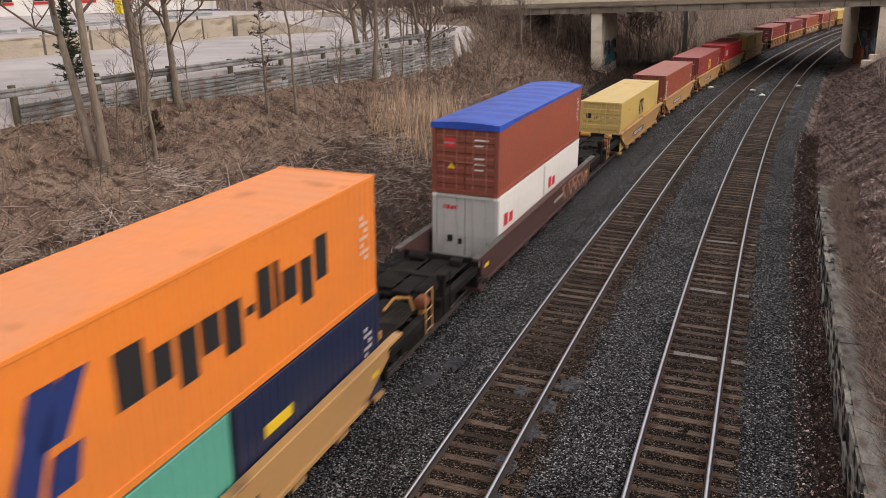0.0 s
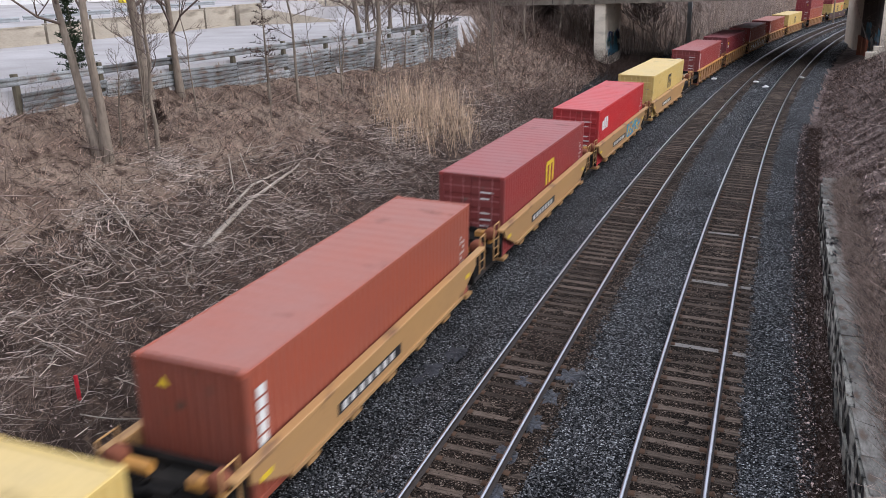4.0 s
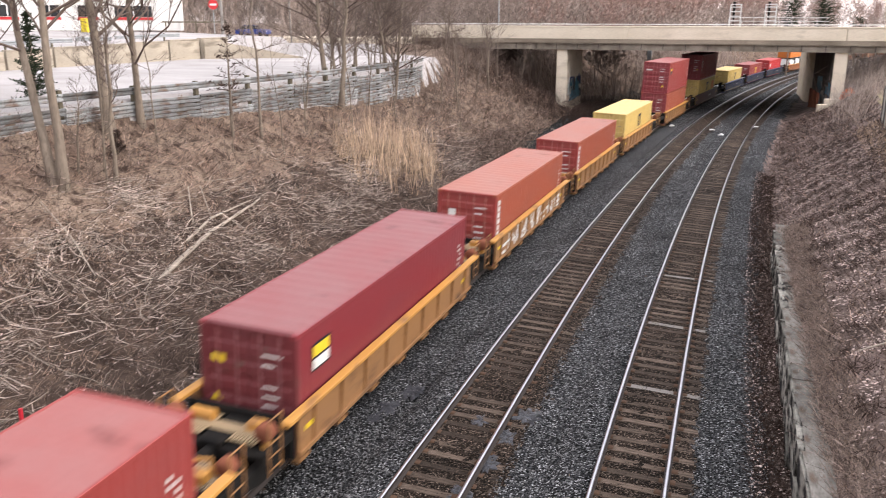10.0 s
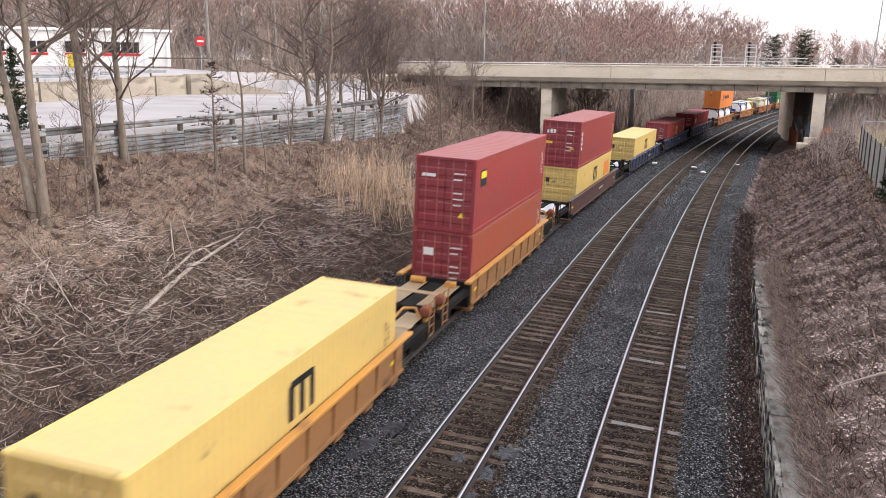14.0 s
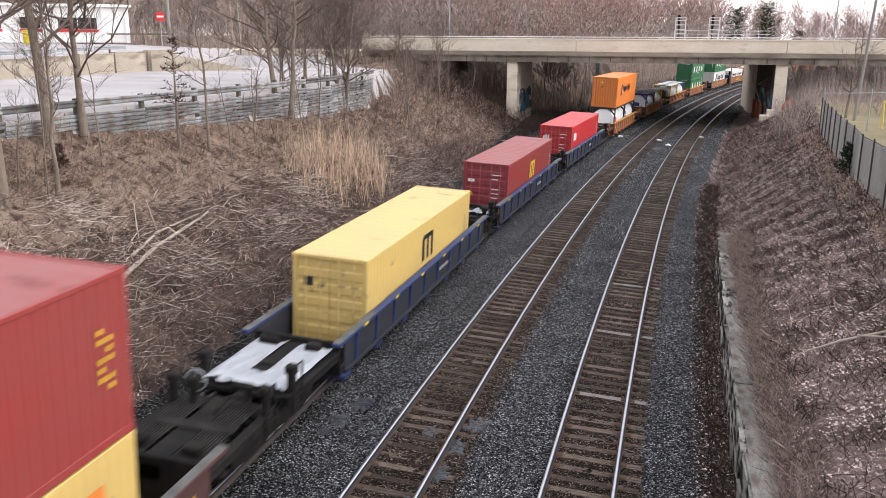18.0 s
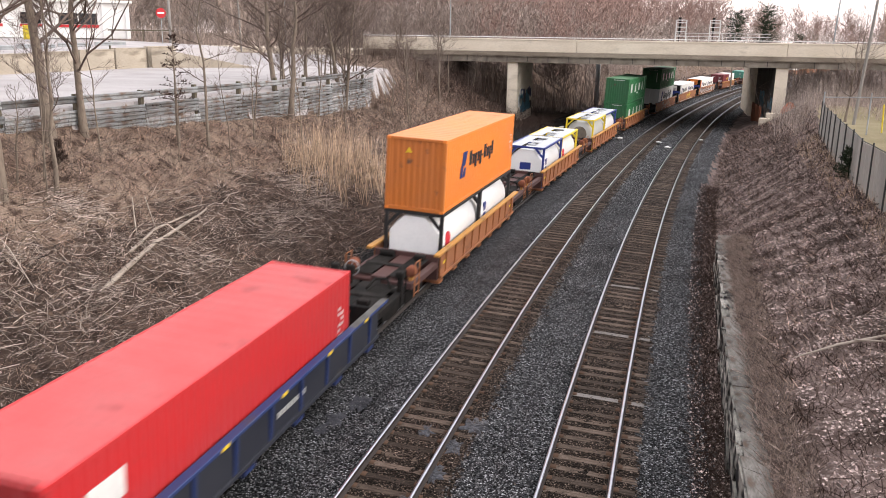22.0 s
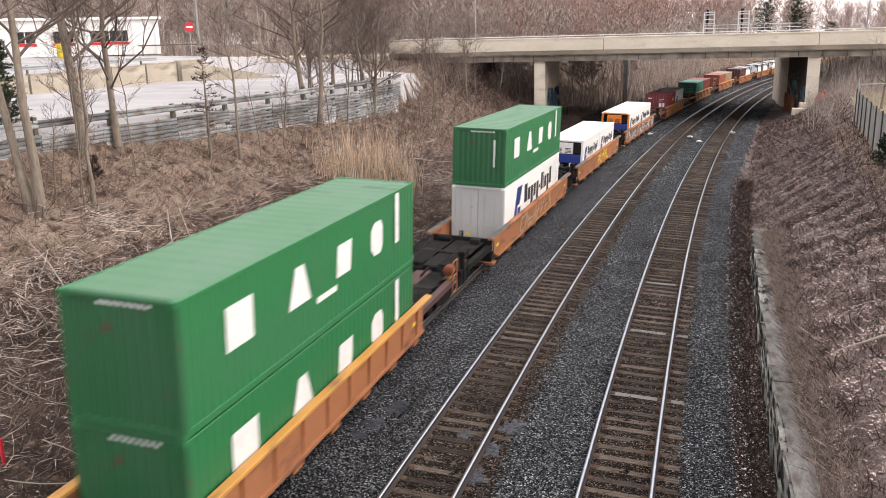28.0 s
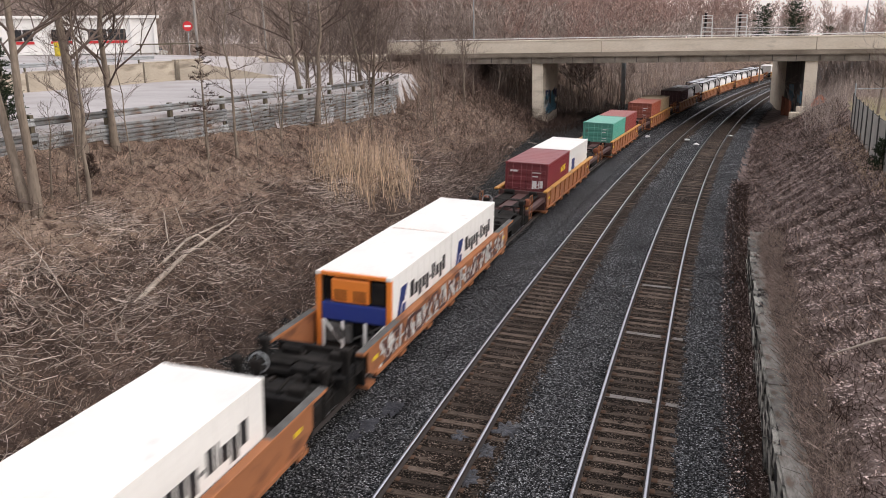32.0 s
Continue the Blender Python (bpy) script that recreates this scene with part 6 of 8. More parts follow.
# ---- along the left road ----
def build_guardrail_wall():
    wall = tagged(new("guardrail_wall"), "grey stacked steel guardrails holding up the road edge", "guardrail")
    r = random.Random(21)

    def beam(bm):
        prof = [(0.0, 0.0), (0.06, 0.03), (0.06, 0.10), (0.0, 0.145), (0.0, 0.165), (0.06, 0.21), (0.06, 0.28), (0.0, 0.31), (-0.01, 0.31), (-0.01, 0.0)]
        prism(bm, prof, -1.96, 1.96, 1)
    s = 11.0
    while s < 63:
        n = float(np.interp(s, RAILWALL_S, RAILWALL_N))
        x, y, a = plan(s, n)
        g = float(height(np.array([s]), np.array([n + 0.5]))[0])
        n2 = float(np.interp(s + 1.9, RAILWALL_S, RAILWALL_N))
        x2, y2, _ = plan(s + 1.9, n2)
        turn = -math.degrees(math.atan2(x2 - x, y2 - y))
        if int(round((s - 11) / 1.9)) % 2 == 0:
            xm, ym = x2, y2
            z = 6.28
            k = 0
            while z > g - 0.35 and (k == 0 or s > 19.5):
                part("rail_beam", shape(("rail_beam",), beam), M_OLDRAIL, wall, at=pose(xm + r.uniform(-0.05, 0.05), ym, z + (r.uniform(-0.05, 0.05) if k else 0.22), r.uniform(-0.9, 0.9) if k else 0, r.uniform(-9, 9), turn + r.uniform(-1.0, 1.0)))
                z -= 0.37
                k += 1
        if int(round((s - 11) / 1.9)) % 2 == 0:
            part("post", shape(("guard_post",), lambda bm: box(bm, -0.1, 0.1, -0.1, 0.1, -2.9, 0.0, 0.015)), M_POST, wall, "weathered timber post", at=pose(x - 0.17, y, 6.9 + r.uniform(-0.06, 0.06), 0, r.uniform(-2, 2), turn))
        s += 1.9


build_guardrail_wall()


def build_barrier():
    bar = tagged(new("concrete_barrier"), "long beige concrete retaining wall beside the road", "wall", kind="structure")
    for s in np.arange(-20, 68, 4.0):
        x, y, a = plan(s, BARRIER_N)
        top = float(np.clip(7.45 + (s - 40) * 0.025, 7.1, 8.15))
        bm = boxes((-0.2, 0.2, -1.998, 1.998, 6.0, top))
        part("wall_panel", bm, M_BARRIER, bar, at=pose(x, y + 2 * math.cos(a), 0, 0, 0, -math.degrees(a)))
        part("cap", boxes((-0.26, 0.26, -1.99, 1.99, top + 0.003, top + 0.1, 0.015)), M_BARRIER, bar, at=pose(x, y + 2 * math.cos(a), 0, 0, 0, -math.degrees(a)))
    bm = bmesh.new()
    prism(bm, [(0, 6.0), (9, 6.0), (9, 6.35), (0, 8.1)], -0.2, 0.2, 0)
    part("wing_wall", bm, M_BARRIER, bar, at=pose(-43.6, 67.4, 0, 0, 0, -52))
    rail = tagged(new("road_guardrail"), "low steel guardrail on posts beside the upper road", "guardrail")
    for i in range(9):
        s = 30 + i * 4.0
        x, y, a = plan(s, BARRIER_N - 2.2)
        z = ground_at(x, y)
        part("rail_beam", SHAPES[("rail_beam",)], M_STEEL, rail, at=pose(x, y, z + 0.4, 0, 0, -math.degrees(a)))
        part("post", shape(("steel_post",), lambda bm: box(bm, -0.06, 0.06, -0.06, 0.06, -0.3, 0.75)), M_POST, rail, at=pose(x - 0.1, y, z, 0, 0, -math.degrees(a)))


build_barrier()


def build_station():
    b = tagged(new("roadside_building"), "low white roadside building with dark windows and red trim", "building")
    w = 24.0
    m = pose(-65.5, 75.6, 8.6, 0, 0, 39.5)
    b.matrix_basis = m
    part("wall", boxes((-w / 2, w / 2, 0, 9, 0, 3.7, 0.03)), M_WHITE, b, "white rendered wall")
    part("roof", boxes((-w / 2 - 0.3, w / 2 + 0.3, -0.5, 9.3, 3.705, 4.0, 0.04)), M_WHITE, b, "flat white roof edge")
    for x, wide in ((-9.5, 0.95), (-5.5, 0.95), (-1.5, 0.95), (2.2, 0.95), (6.8, 1.9)):
        win = part("window", boxes((x - wide, x + wide, -0.06, -0.004, 1.45, 2.6)), M_GLASS, b, "dark window")
        part("sill", boxes((x - wide - 0.1, x + wide + 0.1, -0.12, -0.005, 1.12, 1.4)), M_REDSIGN, win, "red band under the window")
        part("frame", boxes((x - 0.05, x + 0.05, -0.09, -0.062, 1.45, 2.6)), M_WHITE, win)
    for x in (4.4, 9.3, w / 2 - 0.3):
        part("pilaster", boxes((x - 0.12, x + 0.12, -0.2, -0.004, 0, 3.7)), M_WHITE, b)
    part("rail", boxes((9.6, w / 2 + 4.5, -0.9, -0.8, 0.85, 1.0)), M_POST, b, "brown wooden rail")
    for x in (10.0, w / 2 + 1.2, w / 2 + 4.2):
        part("rail_post", boxes((x - 0.06, x + 0.06, -0.9, -0.8, -0.2, 0.846)), M_POST, b)


build_station()


def pole(label, x, y, z, h, r, mat, lean=(0, 0), category="pole", arm=0.0):
    t = tagged(new("utility_pole" if mat == M_WOODPOLE else "lamp_post"), label, category)
    t.matrix_basis = pose(x, y, z)
    bm = bmesh.new()
    tube(bm, (0, 0, -0.4), (lean[0], lean[1], h), r, r * 0.7, 10)
    part("shaft", bm, mat, t)
    if arm:
        bm = bmesh.new()
        tube(bm, (lean[0] - arm / 2, lean[1], h - 0.5), (lean[0] + arm / 2, lean[1], h - 0.5), r * 0.5, k=6)
        part("cross_arm", bm, mat, t)
    return t


def build_poles():
    pole("grey wooden utility pole beside the upper road", -51.5, 83.5, 8.5, 12, 0.17, M_WOODPOLE, arm=2.0)
    pole("thin grey pole by the wood", -47.5, 92.0, 7.5, 9, 0.11, M_WOODPOLE, (-0.3, 0))
    pole("white banded pole by the wood", -45.0, 99.0, 7.3, 11, 0.10, M_STEEL)
    pole("white lamp post behind the bridge", -28.5, 118.0, 7.0, 12, 0.10, M_STEEL)
    pole("pale lamp post on the bridge", 19.2, 104.0, 7.68, 9, 0.09, M_STEEL, (0.3, 0))
    pole("leaning grey utility pole by the yard", 14.7, 68.0, 3.2, 10.5, 0.125, M_WOODPOLE, (0.6, 0))
    sign = tagged(new("road_sign"), "red round no-entry sign with a white bar on a post", "road sign")
    sign.matrix_basis = pose(-50.0, 79.5, 8.4, 0, 0, 32)
    bm = bmesh.new()
    tube(bm, (0, 0, -0.3), (0, 0, 3.3), 0.04, k=8)
    part("post", bm, M_STEEL, sign)
    bm = bmesh.new()
    tube(bm, (0, -0.06, 2.9), (0, -0.03, 2.9), 0.5, k=20)
    disc = part("disc", bm, M_REDSIGN, sign, "red disc")
    part("bar", boxes((-0.33, 0.33, -0.07, -0.062, 2.81, 2.99)), M_WHITE, disc)
    bin_ = tagged(new("yellow_bin"), "small yellow roadside bin on the forecourt", "bin")
    bin_.matrix_basis = pose(-60.0, 72.0, 8.5)
    part("body", boxes((-0.4, 0.4, -0.4, 0.4, 0, 1.2, 0.08)), P["frame_yellow"], bin_)
    part("lid", boxes((-0.43, 0.43, -0.43, 0.43, 1.203, 1.35, 0.06)), P["frame_yellow"], bin_)
    stake = tagged(new("marker_stake"), "thin red marker stake in the brush", "stake")
    stake.matrix_basis = pose(-14.63, 13.93, 0.1)
    part("rod", boxes((-0.035, 0.035, -0.035, 0.035, -0.2, 0.75)), P["mark_red"], stake)


build_poles()


# ---- right bank: fence, yard, pole, pier base ----
def build_fence():
    fence = tagged(new("chain_link_fence"), "chain-link fence with grey privacy screen along the bank top", "fence")
    pts = [plan(s, float(np.interp(s, FENCE_S, FENCE_N))) for s in np.arange(17, 62.5, 2.8)]
    for i, (p, q) in enumerate(zip(pts, pts[1:])):
        za, zb = ground_at(p[0], p[1]) - 0.1, ground_at(q[0], q[1]) - 0.1
        d = Vector((q[0] - p[0], q[1] - p[1], 0))
        nrm = Vector((d.y, -d.x, 0)).normalized() * 0.012
        vs, k = [], 8
        bm = bmesh.new()
        rows = []
        for j in range(k + 1):
            f = j / k
            bulge = 0.05 * math.sin(f * math.pi) * (1 if i % 2 else -1)
            base = Vector((p[0], p[1], za)).lerp(Vector((q[0], q[1], zb)), f)
            rows.append([bm.verts.new(base + nrm * s + Vector((0, 0, z)) + nrm * bulge * 40 * (z / 2.1) * (1 - z / 2.3)) for s in (-1, 1) for z in (0.02, 1.1, 2.08)])
        for a, b in zip(rows, rows[1:]):
            for m, n in ((0, 1), (1, 2), (3, 4), (4, 5), (2, 5), (0, 3)):
                bm.faces.new((a[m], b[m], b[n], a[n]))
        part("screen_panel", bm, M_FENCE, fence, "weathered grey screen fabric")
        bm = bmesh.new()
        tube(bm, (p[0], p[1], za + 2.12), (q[0], q[1], zb + 2.12), 0.022, k=6)
        part("top_rail", bm, M_FENCE_POST, fence)
    for p in pts:
        z = ground_at(p[0], p[1])
        bm = bmesh.new()
        tube(bm, (p[0] - 0.04, p[1], z - 0.3), (p[0] - 0.04, p[1], z + 2.15), 0.035, k=8)
        part("post", bm, M_FENCE_POST, fence)
    gate = tagged(new("fence_gate"), "bare steel gate frame at the end of the fence", "gate")
    e = pts[-1]
    z = 3.5
    bm = bmesh.new()
    tube(bm, (e[0], e[1], z + 2.4), (e[0] + 4.6, e[1] + 0.4, z + 2.5), 0.035, k=6)
    part("top_bar", bm, M_STEEL, gate)
    for dx in (0.03, 2.9, 4.6):
        bm = bmesh.new()
        tube(bm, (e[0] + dx, e[1] + 0.05, z - 0.4), (e[0] + dx, e[1] + 0.05, z + 2.75), 0.05, k=8)
        part("post", bm, M_STEEL, gate)
    boll = tagged(new("bollard_post"), "yellow sleeved guy wire post in the yard", "post")
    bm = bmesh.new()
    tube(bm, (15.4, 62.5, 3.2), (15.3, 62.5, 5.4), 0.05, k=8)
    part("sleeve", bm, P["frame_yellow"], boll)
    wire = tagged(new("guy_wire"), "pale sleeved guy wire slanting to the grass", "cable")
    bm = bmesh.new()
    tube(bm, (18.6, 58.0, 3.4), (16.9, 63.5, 5.9), 0.05, k=8)
    part("sleeve", bm, M_WHITE, wire)


build_fence()


def build_pier_base():
    panel = tagged(new("rusty_panel"), "rust-red sheet panel leaning by the bridge pier", "panel")
    part("sheet", boxes((11.7, 11.8, 99.0, 107.0, -0.3, 2.3, 0.02)), M_RUSTRED, panel)
    for y in (99.4, 103.0, 106.6):
        part("stud", boxes((11.62, 11.695, y - 0.05, y + 0.05, -0.3, 2.35)), M_RUSTRED, panel)
    for x, y, w, h in ((11.6, 93.6, 1.1, 0.6), (12.6, 95.0, 1.5, 0.55)):
        blk = tagged(new("concrete_block"), "pale broken concrete block at the pier foot", "block")
        z = ground_at(x, y)
        part("block", boxes((x - w / 2, x + w / 2, y - 0.4, y + 0.4, z - 0.3, z + h, 0.05)), M_CONC, blk)
    net = tagged(new("safety_netting"), "crumpled orange safety netting around the pier", "netting")
    bm = bmesh.new()
    r = random.Random(4)
    pts = []
    for i in range(20):
        f = i / 19
        x = 13.3 + 1.5 * f
        y = 95.6 + 0.5 * math.sin(i * 0.8) + r.uniform(-0.15, 0.15)
        z = ground_at(x, y)
        h = 0.2 + 0.75 * math.sin(math.pi * f) ** 0.7
        pts.append([bm.verts.new((x + r.uniform(-0.05, 0.05), y + r.uniform(-0.15, 0.15), z + h * k + r.uniform(-0.06, 0.06))) for k in (-0.1, 0.3, 0.65, 1.0)])
    for a, b in zip(pts, pts[1:]):
        for j in range(3):
            bm.faces.new((a[j], b[j], b[j + 1], a[j + 1]))
    bmesh.ops.solidify(bm, geom=bm.faces, thickness=0.02)
    part("net", bm, M_ORANGE_NET, net)
    r = random.Random(9)
    for x, y in ((1.7, 78.6), (0.9, 82.3), (-2.9, 84.5), (-9.5, 93.0), (4.9, 86.0)):
        rock = tagged(new("litter_scrap"), "white scrap of litter on the ballast", "litter")
        bm = bmesh.new()
        bmesh.ops.create_icosphere(bm, subdivisions=1, radius=0.28)
        for v in bm.verts:
            v.co = Vector((v.co.x * r.uniform(0.7, 1.5), v.co.y * r.uniform(0.7, 1.3), v.co.z * 0.5 * r.uniform(0.6, 1.3)))
        part("scrap", bm, M_WHITE, rock, at=pose(x, y, -0.12))
    st = tagged(new("white_stick"), "short pale stick lying by the wall foot", "stick")
    bm = bmesh.new()
    tube(bm, (1.55, 20.9, -0.36), (1.78, 20.55, -0.38), 0.022, 0.015, 6)
    tube(bm, (1.78, 20.55, -0.38), (2.12, 20.4, -0.30), 0.02, 0.012, 6)
    part("stick", bm, M_LOG, st)


build_pier_base()


def build_gantry():
    g = tagged(new("signal_gantry"), "grey steel signal gantry with ladders and black signal heads", "signal")
    Y = 125.0
    part("beam", boxes((-8, 16.5, Y - 0.4, Y + 0.4, 7.8, 8.6, 0.03)), M_STEEL, g)
    for x in (-8.0, 16.5):
        part("leg", boxes((x - 0.3, x + 0.3, Y - 0.3, Y + 0.3, -0.4, 7.795)), M_STEEL, g)
    for x in (2.45, 6.95):
        part("cage_post", shape(("cage_post",), lambda bm: box(bm, -0.07, 0.07, -0.07, 0.07, 8.605, 12.1)), M_WHITE, g, "white signal cage", at=pose(x, Y - 0.5, 0))
        part("cage_post", SHAPES[("cage_post",)], M_WHITE, g, at=pose(x + 1.35, Y - 0.5, 0))
        for z in (9.9, 10.5, 11.1, 11.7, 12.05):
            part("cage_bar", shape(("cage_bar",), lambda bm: box(bm, 0.08, 1.27, -0.04, 0.04, -0.06, 0.06)), M_WHITE, g, at=pose(x, Y - 0.5, z))

        def head(bm):
            box(bm, 0.3, 0.6, 0.1, 0.3, 10.2, 12.25, 0.05)
            tube(bm, (0.45, 0.2, 8.605), (0.45, 0.2, 10.25), 0.06, k=8)
            tube(bm, (0.45, 0.2, 12.2), (0.45, 0.2, 12.4), 0.2, k=14)
        part("signal_head", shape(("signal_head",), head), M_BLACK, g, "black signal head", at=pose(x, Y - 0.5, 0))
    for x in np.arange(2.35, 15.1, 1.6):
        part("rail_post", shape(("gantry_post",), lambda bm: box(bm, -0.03, 0.03, -0.03, 0.03, 8.605, 10.3)), M_WHITE, g, at=pose(x, Y - 0.45, 0))
    for z in (9.85, 10.3):
        bm = bmesh.new()
        tube(bm, (2.3, Y - 0.45, z), (15.0, Y - 0.45, z), 0.035, k=6)
        part("handrail", bm, M_WHITE, g)


build_gantry()


# ---- cars on the bridge ----
def car(label, color):
    c = tagged(new("car"), label, "car")

    def body(bm):
        prism(bm, [(-2.2, 0.35), (2.2, 0.35), (2.25, 0.7), (2.0, 0.9), (1.1, 0.98), (-1.6, 1.0), (-2.2, 0.92)], -0.88, 0.88, 1)

    def cabin(bm):
        vs = [bm.verts.new(p) for p in ((-1.7, -0.8, 0.98), (1.05, -0.8, 0.98), (1.05, 0.8, 0.98), (-1.7, 0.8, 0.98), (-1.2, -0.62, 1.45), (0.35, -0.62, 1.45), (0.35, 0.62, 1.45), (-1.2, 0.62, 1.45))]
        for q in ((4, 5, 6, 7), (0, 1, 5, 4), (1, 2, 6, 5), (2, 3, 7, 6), (3, 0, 4, 7)):
            bm.faces.new([vs[i] for i in q])
    part("body", shape(("car_body",), body), color, c, "painted car body")
    part("cabin", shape(("car_cabin",), cabin), M_GLASS, c, "dark glazed cabin")
    part("roof", shape(("car_roof",), lambda bm: box(bm, -1.15, 0.3, -0.6, 0.6, 1.452, 1.5, 0.02)), color, c)
    for x in (-1.35, 1.4):
        for y in (-0.8, 0.8):
            part("wheel", shape(("car_wheel",), lambda bm: lathe(bm, [(-0.1, 0.05), (-0.1, 0.3), (-0.07, 0.33), (0.07, 0.33), (0.1, 0.3), (0.1, 0.05)], 1, 16)), M_BLACK, c, at=pose(x, y, 0.33))
    for y in (-0.65, 0.65):
        part("headlight", shape(("headlight",), lambda bm: box(bm, 2.2, 2.26, -0.15, 0.15, 0.62, 0.76, 0.02)), M_WHITE, c, at=pose(0, y, 0))
    return c


CAR_A = car("silver-blue car driving over the bridge", P["frame_blue"])
CAR_B = car("pale grey car driving over the bridge", P["grey"])


# ---- trees: bare, at the end of winter ----
def grow(r, base, top, r0, spread=1.0, twigs=True, lo=0.3, count=12, up=0.0):
    """Segments of a trunk and of its crown."""
    trunk, crown = [], []
    base, top = np.array(base, float), np.array(top, float)
    pts = [base]
    k = 7
    for i in range(1, k + 1):
        f = i / k
        j = 0.025 * np.linalg.norm(top - base) * f
        pts.append(base + (top - base) * f + np.array([r.uniform(-j, j), r.uniform(-j, j), 0]))
    h = np.linalg.norm(top - base)
    radii = [r0 * (1 - 0.88 * (i / k) ** 1.1) * (1.35 if i == 0 else 1) for i in range(k + 1)]
    for i in range(k):
        trunk.append((*pts[i], *pts[i + 1], radii[i], radii[i + 1]))

    def limb(p, d, length, rad, depth):
        n = 4 if depth < 2 else 2
        for i in range(n):
            d = d + np.array([r.uniform(-0.42, 0.42), r.uniform(-0.42, 0.42), r.uniform(-0.16, 0.30) + up * 0.2])
            d = d / np.linalg.norm(d)
            q = p + d * length / n
            ra, rb = rad * (1 - 0.75 * i / n), rad * (1 - 0.75 * (i + 1) / n)
            crown.append((*p, *q, ra, rb))
            if depth < (2 if twigs else 1):
                for _ in range(2):
                    s = np.array([r.uniform(-1, 1), r.uniform(-1, 1), r.uniform(-0.2, 0.9)])
                    e = d * 0.7 + s * 0.75
                    limb(q, e / np.linalg.norm(e), length * r.uniform(0.35, 0.62), max(rb * 0.6, 0.006), depth + 1)
            p = q
    for i in range(count):
        f = lo + (1 - lo) * (i + r.random()) / count
        j = min(k - 1, int(f * k))
        p = pts[j] + (pts[j + 1] - pts[j]) * (f * k - j)
        a = r.uniform(0, 2 * math.pi)
        d = np.array([math.cos(a), math.sin(a), r.uniform(0.35, 1.1) + up])
        limb(p, d / np.linalg.norm(d), h * (0.42 - 0.24 * f) * spread * r.uniform(0.7, 1.2), r0 * (0.42 - 0.28 * f), 0)
    return trunk, crown, pts, radii


def tree(label, stems, seed, spread=1.0, lo=0.3, count=12, name="bare_tree", twigs=True):
    """stems: base x, y, lean x, lean y, height, trunk radius."""
    r = random.Random(seed)
    t = tagged(new(name), label, "tree")
    for x, y, lx, ly, h, r0 in stems:
        z = ground_at(x, y) - 0.15
        _, crown, pts, radii = grow(r, (x, y, z), (x + lx, y + ly, z + h), r0 * 0.92, spread, twigs, lo, count)
        v, f = chain(pts, radii, 9)
        me = fast_mesh("trunk", v, f)
        me.shade_smooth()
        part("trunk", me, M_BARK, t)
        v, f = frusta(crown, 4)
        part("crown", fast_mesh("crown", v, f), M_TWIG, t, "fine bare branches")
    return t


